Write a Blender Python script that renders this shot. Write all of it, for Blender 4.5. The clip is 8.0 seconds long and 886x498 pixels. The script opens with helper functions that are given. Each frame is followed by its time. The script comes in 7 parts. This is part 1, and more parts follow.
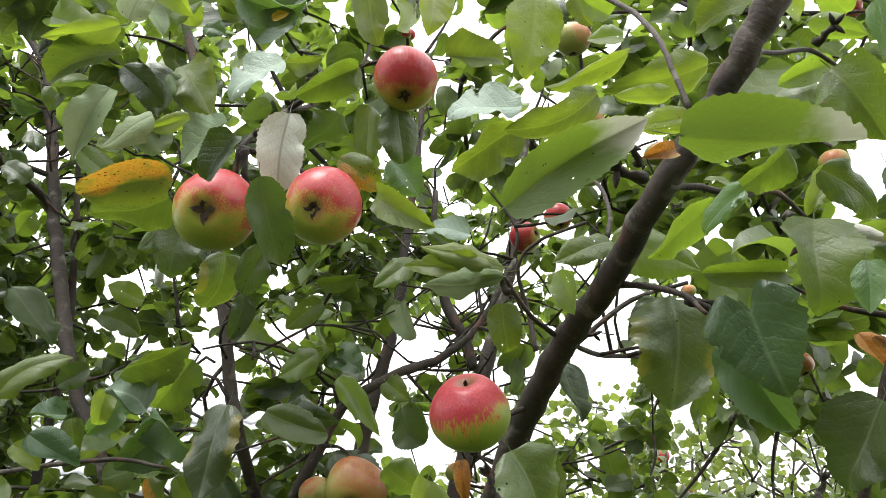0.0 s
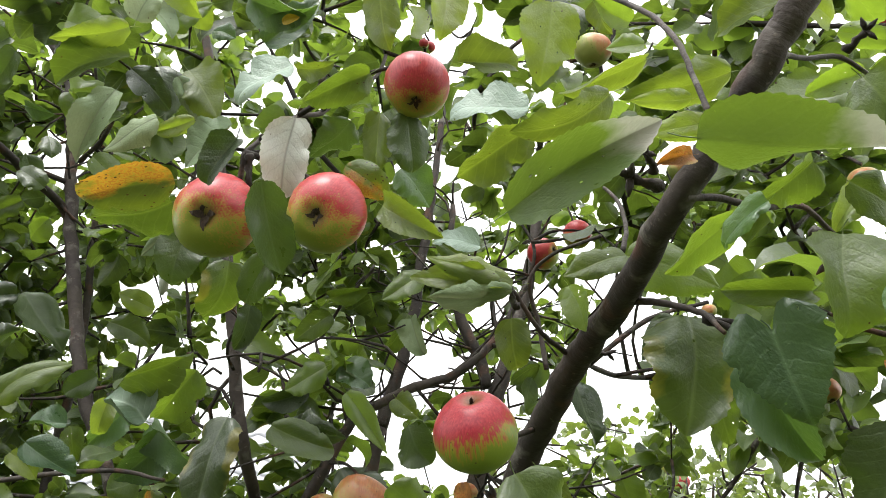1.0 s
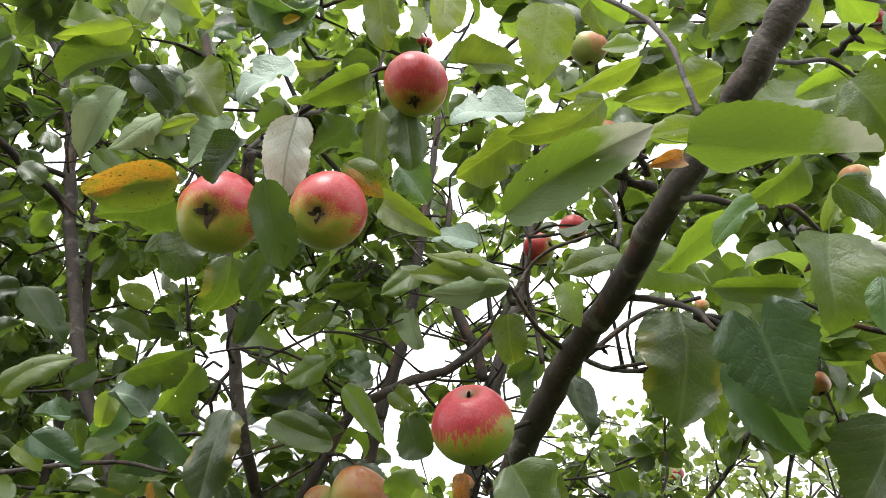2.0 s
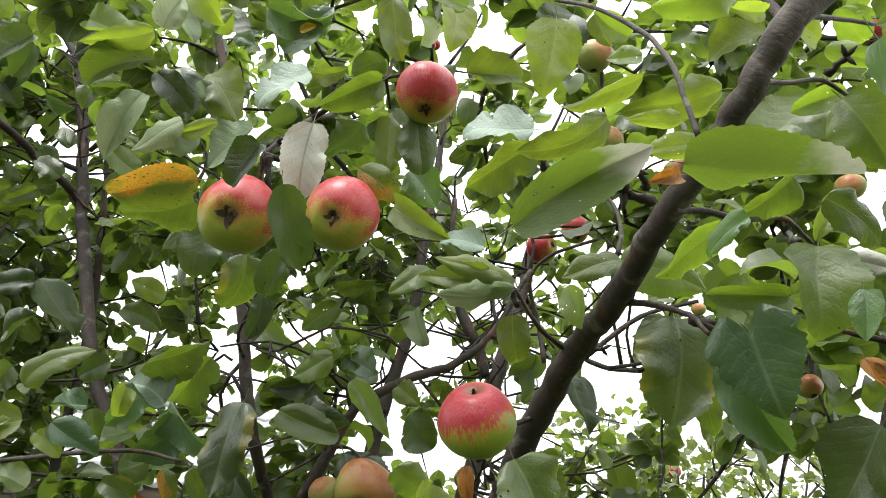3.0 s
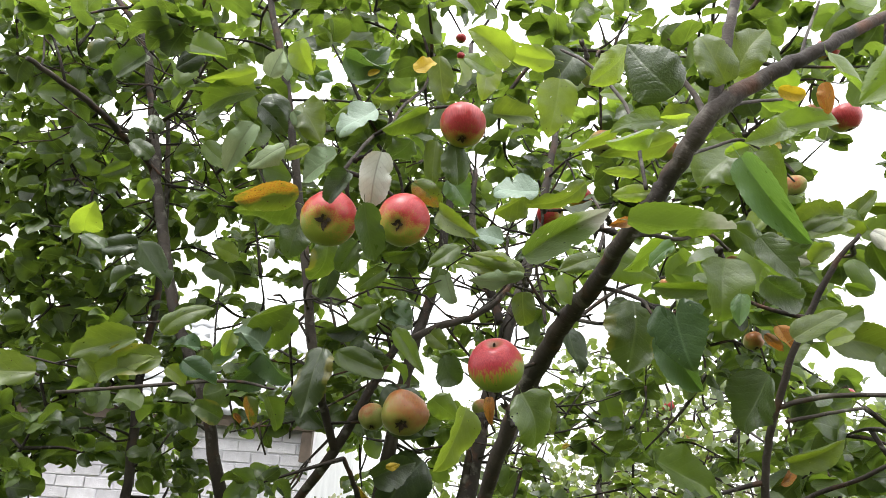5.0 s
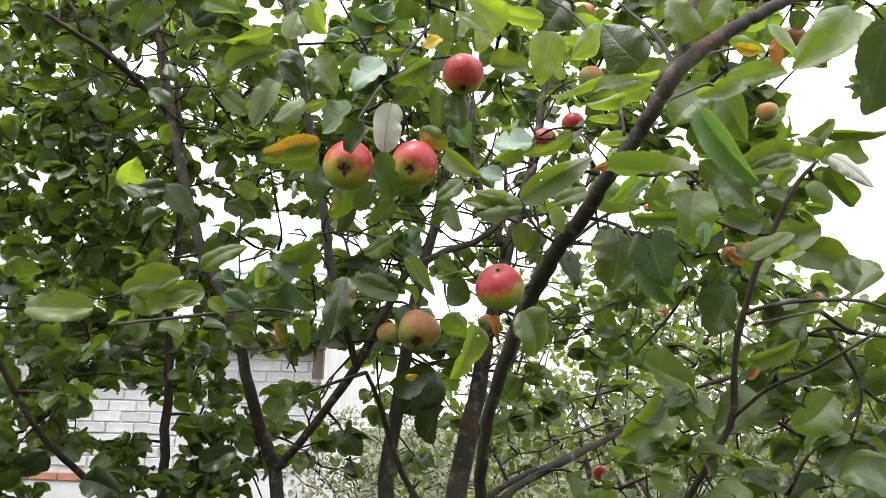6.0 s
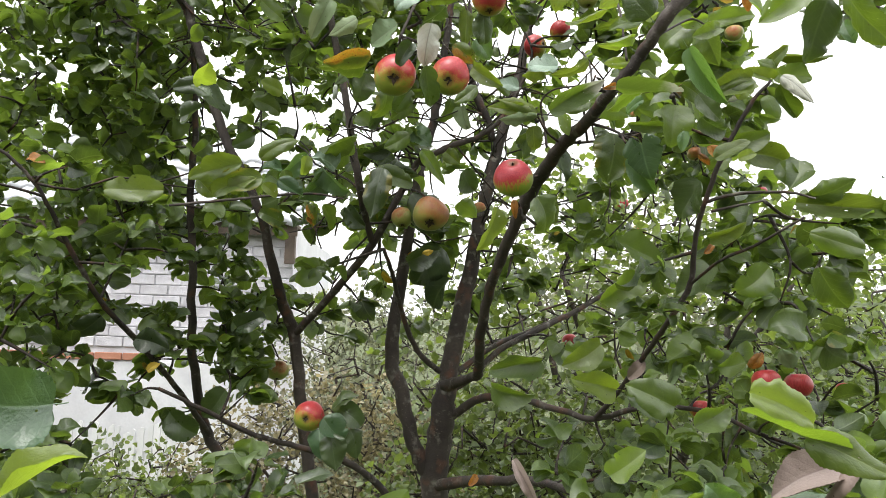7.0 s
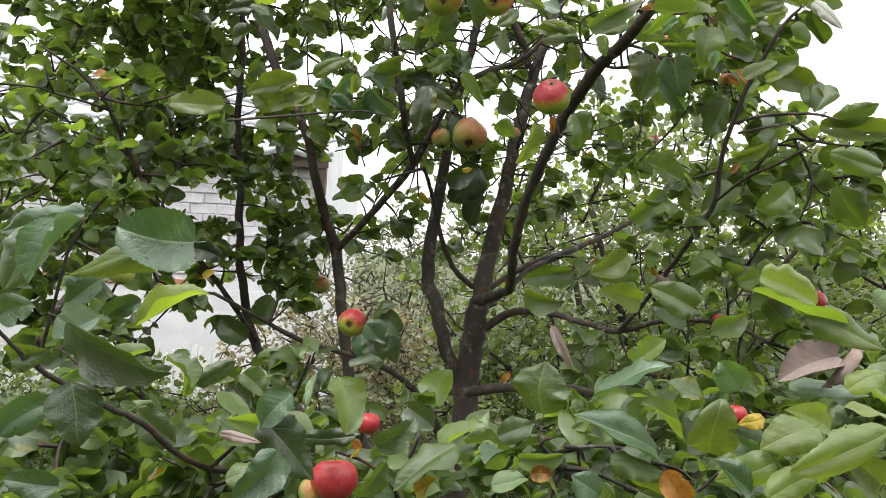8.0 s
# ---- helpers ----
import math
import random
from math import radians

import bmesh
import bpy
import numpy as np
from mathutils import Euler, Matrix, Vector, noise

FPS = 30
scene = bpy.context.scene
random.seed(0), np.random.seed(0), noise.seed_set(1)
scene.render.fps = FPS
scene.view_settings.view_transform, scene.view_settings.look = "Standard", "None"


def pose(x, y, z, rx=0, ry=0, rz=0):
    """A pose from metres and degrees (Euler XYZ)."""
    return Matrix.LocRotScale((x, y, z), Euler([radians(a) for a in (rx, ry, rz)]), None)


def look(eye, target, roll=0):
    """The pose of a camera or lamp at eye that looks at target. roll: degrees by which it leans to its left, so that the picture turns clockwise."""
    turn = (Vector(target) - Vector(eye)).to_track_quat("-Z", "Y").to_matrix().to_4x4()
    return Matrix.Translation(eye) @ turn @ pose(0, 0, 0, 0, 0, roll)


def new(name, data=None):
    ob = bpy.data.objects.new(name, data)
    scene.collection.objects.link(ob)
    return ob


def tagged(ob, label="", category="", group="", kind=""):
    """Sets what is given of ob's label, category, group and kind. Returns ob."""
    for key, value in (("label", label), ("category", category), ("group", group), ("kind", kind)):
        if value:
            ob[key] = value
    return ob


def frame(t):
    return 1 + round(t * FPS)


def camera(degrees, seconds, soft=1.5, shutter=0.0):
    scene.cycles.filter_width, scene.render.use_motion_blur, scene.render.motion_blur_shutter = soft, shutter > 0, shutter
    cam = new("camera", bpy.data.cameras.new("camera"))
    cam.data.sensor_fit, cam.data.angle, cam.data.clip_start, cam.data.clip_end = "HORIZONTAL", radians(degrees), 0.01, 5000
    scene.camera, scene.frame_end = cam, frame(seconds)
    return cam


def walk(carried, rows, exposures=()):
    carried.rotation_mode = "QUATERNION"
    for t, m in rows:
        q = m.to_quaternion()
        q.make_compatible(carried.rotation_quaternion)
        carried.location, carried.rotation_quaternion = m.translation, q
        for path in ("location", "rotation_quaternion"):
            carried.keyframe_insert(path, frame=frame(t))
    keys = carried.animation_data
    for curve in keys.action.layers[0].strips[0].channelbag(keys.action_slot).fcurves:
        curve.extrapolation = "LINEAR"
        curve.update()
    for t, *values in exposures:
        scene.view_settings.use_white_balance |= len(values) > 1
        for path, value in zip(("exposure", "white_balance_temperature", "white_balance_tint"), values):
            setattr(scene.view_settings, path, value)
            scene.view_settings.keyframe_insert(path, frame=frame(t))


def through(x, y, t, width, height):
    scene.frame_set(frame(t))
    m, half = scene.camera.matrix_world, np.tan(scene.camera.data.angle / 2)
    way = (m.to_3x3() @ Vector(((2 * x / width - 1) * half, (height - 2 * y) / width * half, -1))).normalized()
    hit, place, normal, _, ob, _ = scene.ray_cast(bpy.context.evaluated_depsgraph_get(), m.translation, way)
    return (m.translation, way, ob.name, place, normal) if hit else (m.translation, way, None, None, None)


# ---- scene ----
cam = camera(61.0, 8.0, soft=0.5)
PATH = [
    (0, (0.010, 0.017, 1.768), (0.007, 1.836, 2.599), 0.21),
    (0.5, (0.016, 0.038, 1.775), (-0.038, 1.841, 2.639), 1.64),
    (1, (0.022, 0.042, 1.774), (-0.040, 1.841, 2.646), 2.17),
    (1.5, (0.023, 0.037, 1.772), (-0.029, 1.842, 2.633), 2.03),
    (2.8, (0.015, 0.005, 1.768), (-0.036, 1.815, 2.616), 2.62),
    (3, (0.015, -0.002, 1.765), (-0.040, 1.811, 2.607), 3.04),
    (3.5, (0.009, -0.028, 1.759), (-0.032, 1.801, 2.566), 3.27),
    (4, (-0.010, -0.083, 1.747), (-0.067, 1.762, 2.516), 4.44),
    (4.5, (-0.021, -0.161, 1.730), (-0.018, 1.692, 2.483), 4.59),
    (4.7, (-0.015, -0.212, 1.727), (-0.069, 1.651, 2.453), 4.02),
    (5.8, (0.005, -0.377, 1.706), (-0.094, 1.553, 2.224), 3.79),
    (6, (-0.014, -0.408, 1.707), (-0.082, 1.536, 2.174), 1.66),
    (6.5, (-0.068, -0.540, 1.693), (0.025, 1.428, 2.034), 1.45),
    (7, (-0.132, -0.661, 1.655), (-0.071, 1.329, 1.839), 1.87),
    (7.5, (-0.161, -0.725, 1.631), (-0.032, 1.268, 1.748), 3.22),
    (8, (-0.163, -0.769, 1.592), (-0.160, 1.231, 1.614), 3.19),
]
walk(cam, [(t, look(eye, target, roll)) for t, eye, target, roll in PATH], exposures=[(0, 0.72), (4.5, 0.73), (6.5, 0.65), (8, 0.55)])

# ---- world and light: a bright overcast day ----
world = bpy.data.worlds.new("overcast")
scene.world = world
world.use_nodes = True
wn, wl = world.node_tree.nodes, world.node_tree.links
sky = wn.new("ShaderNodeTexSky")
sky.sky_type, sky.sun_disc = "NISHITA", False
sky.sun_elevation, sky.sun_rotation = radians(64), radians(35)
grey = wn.new("ShaderNodeHueSaturation")
grey.inputs["Saturation"].default_value = 0.12
grey.inputs["Value"].default_value = 0.16
veil = wn.new("ShaderNodeMix")
veil.data_type = "RGBA"
veil.inputs[0].default_value = 0.72
veil.inputs[7].default_value = (1.95, 1.96, 1.98, 1)
wl.new(sky.outputs[0], grey.inputs["Color"])
wl.new(grey.outputs[0], veil.inputs[6])
# an overcast sky is brighter overhead than near the horizon
height = wn.new("ShaderNodeSeparateXYZ")
wl.new(wn.new("ShaderNodeTexCoord").outputs["Generated"], height.inputs[0])
climb = wn.new("ShaderNodeMapRange")
climb.inputs[3].default_value, climb.inputs[4].default_value = 0.62, 1.55
wl.new(height.outputs[2], climb.inputs[0])
shell = wn.new("ShaderNodeVectorMath")
shell.operation = "SCALE"
wl.new(veil.outputs[2], shell.inputs[0])
wl.new(climb.outputs[0], shell.inputs["Scale"])
wl.new(shell.outputs[0], wn["Background"].inputs["Color"])
wn["Background"].inputs["Strength"].default_value = 1.0
sun = new("sun", bpy.data.lights.new("sun", "SUN"))
sun.data.energy, sun.data.angle, sun.data.color = 1.5, radians(20), (1.0, 0.97, 0.92)
sun.matrix_world = look((-2.5, -3.5, 9), (0, 0, 0))


# ---- materials ----
def material(name):
    m = bpy.data.materials.new(name)
    m.use_nodes = True
    n, l = m.node_tree.nodes, m.node_tree.links
    return m, n, l, n["Principled BSDF"]


def ramp(n, l, source, stops):
    r = n.new("ShaderNodeValToRGB")
    while len(r.color_ramp.elements) < len(stops):
        r.color_ramp.elements.new(0.5)
    for e, (p, c) in zip(r.color_ramp.elements, stops):
        e.position, e.color = p, (*c, 1) if len(c) == 3 else c
    l.new(source, r.inputs[0])
    return r.outputs[0]


def noise_tex(n, l, scale, detail=4, vector=None, distort=0.0):
    t = n.new("ShaderNodeTexNoise")
    t.inputs["Scale"].default_value, t.inputs["Detail"].default_value = scale, detail
    t.inputs["Distortion"].default_value = distort
    if vector:
        l.new(vector, t.inputs["Vector"])
    return t.outputs["Fac"]


def calc(n, l, op, a, b=None, c=None, clamp=False):
    m = n.new("ShaderNodeMath")
    m.operation, m.use_clamp = op, clamp
    for i, v in enumerate((a, b, c)):
        if v is None:
            continue
        if isinstance(v, (int, float)):
            m.inputs[i].default_value = v
        else:
            l.new(v, m.inputs[i])
    return m.outputs[0]


def mixed(n, l, fac, a, b, blend="MIX"):
    m = n.new("ShaderNodeMix")
    m.data_type, m.blend_type = "RGBA", blend
    for i, v in ((0, fac), (6, a), (7, b)):
        if isinstance(v, (int, float)):
            m.inputs[i].default_value = v
        elif isinstance(v, tuple):
            m.inputs[i].default_value = (*v, 1)
        else:
            l.new(v, m.inputs[i])
    return m.outputs[2]


def bumped(n, l, bsdf, height, strength, distance):
    b = n.new("ShaderNodeBump")
    b.inputs["Strength"].default_value, b.inputs["Distance"].default_value = strength, distance
    l.new(height, b.inputs["Height"])
    l.new(b.outputs[0], bsdf.inputs["Normal"])


def leaf_material(name, dark, light, through, bulk=False, rough=0.42, thin=0.42, spots=0.0, holes=False, veins=1.0, patch=None, tip_glare=0.0):
    """A leaf blade: veins along its own coordinates, blotches, light that shines through."""
    m, n, l, p = material(name)
    uv = n.new("ShaderNodeUVMap").outputs[0]
    xyz = n.new("ShaderNodeSeparateXYZ")
    l.new(uv, xyz.inputs[0])
    if bulk:
        rnd = n.new("ShaderNodeNewGeometry").outputs["Random Per Island"]
    else:
        rnd = n.new("ShaderNodeObjectInfo").outputs["Random"]
    off = n.new("ShaderNodeVectorMath")
    off.operation = "MULTIPLY_ADD"
    l.new(rnd, off.inputs[0])
    off.inputs[1].default_value = (37.0, 61.0, 13.0)
    l.new(uv, off.inputs[2])
    side = calc(n, l, "ABSOLUTE", calc(n, l, "SUBTRACT", xyz.outputs[0], 0.5))
    rib = calc(n, l, "SUBTRACT", 1.0, calc(n, l, "MULTIPLY", side, 28.0), clamp=True)
    wander = noise_tex(n, l, 5.0, 2, off.outputs[0])
    along = calc(n, l, "ADD", calc(n, l, "SUBTRACT", xyz.outputs[1], calc(n, l, "MULTIPLY", side, 0.62)), calc(n, l, "MULTIPLY", wander, 0.10))
    stripe = calc(n, l, "SINE", calc(n, l, "MULTIPLY", along, 45.0))
    vein = calc(n, l, "MULTIPLY", calc(n, l, "SUBTRACT", stripe, 0.86, clamp=True), 5.0, clamp=True)
    lines = calc(n, l, "MAXIMUM", rib, calc(n, l, "MULTIPLY", vein, 0.42))
    blotch = noise_tex(n, l, 3.0, 5, off.outputs[0])
    fine = noise_tex(n, l, 28.0, 3, off.outputs[0])
    tone = calc(n, l, "ADD", calc(n, l, "MULTIPLY", calc(n, l, "POWER", rnd, 1.5), 0.95), calc(n, l, "MULTIPLY_ADD", blotch, 0.7, -0.25), clamp=True)
    base = mixed(n, l, tone, dark, light)
    cool = calc(n, l, "FRACT", calc(n, l, "MULTIPLY", rnd, 17.3))
    base = mixed(n, l, calc(n, l, "MULTIPLY", cool, 0.4), base, (0.80, 0.97, 1.10), "MULTIPLY")
    base = mixed(n, l, calc(n, l, "MULTIPLY", fine, 0.45), base, tuple(0.6 * v for v in dark))
    base = mixed(n, l, calc(n, l, "MULTIPLY", lines, min(1.0, 0.36 * veins)), base, tuple(min(1, 1.5 * v + 0.05) if veins <= 1 else 0.45 * v for v in light))
    glow = mixed(n, l, tone, tuple(0.28 * v for v in through), through)
    glow = mixed(n, l, calc(n, l, "MULTIPLY", lines, 0.4), glow, tuple(0.5 * v for v in through))
    # a yellowing or browned stretch of the edge on some leaves
    half = calc(n, l, "SUBTRACT", calc(n, l, "ADD", calc(n, l, "MULTIPLY", side, 1.6), calc(n, l, "MULTIPLY", blotch, 1.3)), 1.16)
    gated = calc(n, l, "MULTIPLY", calc(n, l, "MULTIPLY", half, 5.0, clamp=True), calc(n, l, "GREATER_THAN", calc(n, l, "FRACT", calc(n, l, "MULTIPLY", rnd, 7.31)), 0.985))
    base = mixed(n, l, calc(n, l, "MULTIPLY", gated, 0.55), base, (0.24, 0.20, 0.035))
    glow = mixed(n, l, calc(n, l, "MULTIPLY", gated, 0.45), glow, (0.50, 0.42, 0.04))
    if patch is not None:
        one = calc(n, l, "MULTIPLY", calc(n, l, "ADD", calc(n, l, "SUBTRACT", xyz.outputs[0], 0.5), calc(n, l, "MULTIPLY_ADD", blotch, 2.4, -1.05)), 2.6, clamp=True)
        base = mixed(n, l, one, base, ramp(n, l, calc(n, l, "MULTIPLY_ADD", fine, 0.6, calc(n, l, "MULTIPLY", blotch, 0.4)), [(0.42, (0.27, 0.27, 0.04)), (0.50, patch), (0.58, (0.28, 0.08, 0.015))]))
        glow = mixed(n, l, one, glow, patch)
    # sky glare near the tip, painted into the colour as a pale patch
    if tip_glare:
        glare_film = calc(n, l, "MULTIPLY", calc(n, l, "SUBTRACT", calc(n, l, "MULTIPLY_ADD", blotch, 0.55, xyz.outputs[1]), 0.90), 6.0, clamp=True)
        base = mixed(n, l, calc(n, l, "MULTIPLY", glare_film, tip_glare), base, (0.50, 0.47, 0.42))
        glow = mixed(n, l, calc(n, l, "MULTIPLY", glare_film, tip_glare), glow, (0.42, 0.42, 0.32))
    if spots:
        v = n.new("ShaderNodeTexVoronoi")
        v.inputs["Scale"].default_value = 6.5 if patch is None else 11.0
        l.new(off.outputs[0], v.inputs["Vector"])
        speck = calc(n, l, "LESS_THAN", calc(n, l, "ADD", v.outputs["Distance"], calc(n, l, "MULTIPLY", blotch, 0.3)), 0.17 + spots)
        base = mixed(n, l, speck, base, (0.07, 0.035, 0.012))
        glow = mixed(n, l, speck, glow, (0.05, 0.02, 0.005))
    l.new(base, p.inputs["Base Color"])
    l.new(calc(n, l, "MULTIPLY_ADD", blotch, 0.25, rough - 0.1), p.inputs["Roughness"])
    p.inputs["Specular IOR Level"].default_value = 0.85
    bumped(n, l, p, calc(n, l, "ADD", calc(n, l, "MULTIPLY_ADD", stripe, -0.05, calc(n, l, "MULTIPLY", lines, -0.28)), calc(n, l, "ADD", calc(n, l, "MULTIPLY", blotch, 0.9), calc(n, l, "MULTIPLY", fine, 0.55))), 0.55, 0.0020)
    t = n.new("ShaderNodeBsdfTranslucent")
    l.new(glow, t.inputs["Color"])
    mix = n.new("ShaderNodeMixShader")
    mix.inputs[0].default_value = thin
    l.new(p.outputs[0], mix.inputs[1])
    l.new(t.outputs[0], mix.inputs[2])
    last = mix
    if holes:
        h = n.new("ShaderNodeTexVoronoi")
        h.inputs["Scale"].default_value = 6.0
        l.new(off.outputs[0], h.inputs["Vector"])
        gate = calc(n, l, "MULTIPLY", calc(n, l, "LESS_THAN", h.outputs["Distance"], 0.085), calc(n, l, "GREATER_THAN", blotch, 0.49))
        clear = n.new("ShaderNodeBsdfTransparent")
        last = n.new("ShaderNodeMixShader")
        l.new(gate, last.inputs[0])
        l.new(mix.outputs[0], last.inputs[1])
        l.new(clear.outputs[0], last.inputs[2])
    l.new(last.outputs[0], n["Material Output"].inputs["Surface"])
    return m


LEAF_MID = leaf_material("leaf_mid", (0.073, 0.112, 0.035), (0.182, 0.232, 0.078), (0.310, 0.470, 0.030), spots=0.01, holes=True, thin=0.46, rough=0.33)
LEAF_LIGHT = leaf_material("leaf_light", (0.114, 0.162, 0.043), (0.250, 0.300, 0.090), (0.390, 0.530, 0.035), spots=0.02, holes=True, thin=0.52, rough=0.34)
LEAF_BLUE = leaf_material("leaf_bluish", (0.055, 0.106, 0.047), (0.128, 0.206, 0.103), (0.220, 0.396, 0.044), rough=0.29, thin=0.28, holes=True)
# the bluish sky sheen of upper faces is painted into this pale base
LEAF_SHEEN = leaf_material("leaf_painted_sheen", (0.16, 0.24, 0.16), (0.36, 0.46, 0.36), (0.22, 0.34, 0.08), rough=0.42, thin=0.22, holes=True)
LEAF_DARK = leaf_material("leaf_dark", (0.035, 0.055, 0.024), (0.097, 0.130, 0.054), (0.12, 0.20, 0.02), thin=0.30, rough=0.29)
# green leaf whose whitish tip is sky glare put into its colour
LEAF_TIP_GLARE = leaf_material("leaf_tip_glare", (0.062, 0.105, 0.022), (0.110, 0.165, 0.045), (0.190, 0.290, 0.025), spots=0.01, holes=True, thin=0.32, rough=0.45, tip_glare=0.85)
# pale undersides; the pale tone also stands in for glare on some leaves
LEAF_PALE = leaf_material("leaf_underside_and_glare", (0.13, 0.21, 0.075), (0.32, 0.40, 0.21), (0.36, 0.40, 0.20), rough=0.6, thin=0.3, spots=0.03, veins=2.4)
# bleached leaves; its white also stands in for sheen on green ones
LEAF_WHITE = leaf_material("leaf_bleached_and_sheen", (0.62, 0.62, 0.52), (0.80, 0.81, 0.72), (0.40, 0.38, 0.24), rough=0.65, thin=0.25, spots=0.02, veins=2.6)
LEAF_TURNING = leaf_material("leaf_turning", (0.050, 0.095, 0.020), (0.12, 0.18, 0.030), (0.34, 0.44, 0.03), rough=0.5, thin=0.42, spots=0.14, patch=(0.46, 0.24, 0.022))
LEAF_AUTUMN = leaf_material("leaf_autumn", (0.16, 0.06, 0.012), (0.46, 0.19, 0.022), (0.50, 0.20, 0.02), rough=0.55, thin=0.4, spots=0.12, veins=1.5, patch=(0.44, 0.17, 0.02))
LEAF_YELLOW = leaf_material("leaf_yellow", (0.36, 0.25, 0.02), (0.62, 0.42, 0.03), (0.60, 0.42, 0.02), rough=0.55, thin=0.35, spots=0.04)
LEAF_PINK = leaf_material("leaf_dry", (0.30, 0.22, 0.18), (0.50, 0.37, 0.34), (0.26, 0.20, 0.15), rough=0.65, thin=0.25, spots=0.02, veins=1.6)
CROWN = leaf_material("crown_leaves", (0.026, 0.050, 0.016), (0.169, 0.228, 0.075), (0.350, 0.520, 0.050), bulk=True, thin=0.44, rough=0.33)
CROWN_FAR = leaf_material("far_leaves", (0.068, 0.100, 0.035), (0.203, 0.250, 0.088), (0.320, 0.430, 0.060), bulk=True, thin=0.45)
SHRUB_GREY = leaf_material("greyish_leaves", (0.05, 0.07, 0.03), (0.42, 0.43, 0.30), (0.48, 0.50, 0.26), bulk=True, rough=0.5)
SHRUB_BROWN = leaf_material("browned_leaves", (0.05, 0.055, 0.025), (0.40, 0.35, 0.22), (0.50, 0.42, 0.18), bulk=True, rough=0.5)
NEEDLES = leaf_material("dull_green_needles", (0.08, 0.105, 0.075), (0.22, 0.26, 0.19), (0.20, 0.26, 0.13), bulk=True, rough=0.55)


def bark_material(name, dark, light, scale, ringed=False):
    m, n, l, p = material(name)
    co = n.new("ShaderNodeTexCoord").outputs["Object"]
    big = noise_tex(n, l, 9 * scale, 6, co, 0.6)
    fine = noise_tex(n, l, 130 * scale, 5, co)
    lichen = noise_tex(n, l, 34 * scale, 4, co)
    base = ramp(n, l, big, [(0.3, dark), (0.72, light)])
    base = mixed(n, l, calc(n, l, "MULTIPLY", fine, 0.55), base, tuple(0.45 * v for v in dark))
    base = mixed(n, l, calc(n, l, "MULTIPLY", calc(n, l, "SUBTRACT", lichen, 0.58, clamp=True), 6.0, clamp=True), base, (0.18, 0.17, 0.145))
    rusty = noise_tex(n, l, 21 * scale, 3, co)
    base = mixed(n, l, calc(n, l, "MULTIPLY", calc(n, l, "SUBTRACT", rusty, 0.56, clamp=True), 5.0, clamp=True), base, (0.12, 0.055, 0.035))
    height = calc(n, l, "ADD", fine, calc(n, l, "MULTIPLY", big, 0.8))
    if ringed:
        # rings and pale lenticels that lie across the limb
        uv = n.new("ShaderNodeUVMap").outputs[0]
        squash = n.new("ShaderNodeMapping")
        squash.inputs["Scale"].default_value = (60, 420, 1)
        l.new(uv, squash.inputs["Vector"])
        ring = noise_tex(n, l, 1.0, 4, squash.outputs[0], 0.3)
        spots = n.new("ShaderNodeTexVoronoi")
        spots.inputs["Scale"].default_value = 1.0
        squash2 = n.new("ShaderNodeMapping")
        squash2.inputs["Scale"].default_value = (75, 190, 1)
        l.new(uv, squash2.inputs["Vector"])
        l.new(squash2.outputs[0], spots.inputs["Vector"])
        lent = calc(n, l, "MULTIPLY", calc(n, l, "LESS_THAN", spots.outputs["Distance"], 0.20), calc(n, l, "GREATER_THAN", lichen, 0.53))
        base = mixed(n, l, calc(n, l, "MULTIPLY", lent, 0.42), base, (0.17, 0.14, 0.115))
        base = mixed(n, l, calc(n, l, "MULTIPLY", calc(n, l, "SUBTRACT", ring, 0.60, clamp=True), 3.0, clamp=True), base, tuple(0.4 * v for v in dark))
        height = calc(n, l, "ADD", height, calc(n, l, "ADD", calc(n, l, "MULTIPLY", ring, -0.45), calc(n, l, "MULTIPLY", lent, 0.6)))
    l.new(base, p.inputs["Base Color"])
    p.inputs["Roughness"].default_value = 0.72
    p.inputs["Specular IOR Level"].default_value = 0.34
    bumped(n, l, p, height, 0.8, 0.002)
    return m


BARK = bark_material("apple_bark", (0.028, 0.022, 0.020), (0.098, 0.078, 0.066), 1.0, True)
TWIG = bark_material("twig_bark", (0.020, 0.015, 0.012), (0.052, 0.041, 0.034), 2.0)


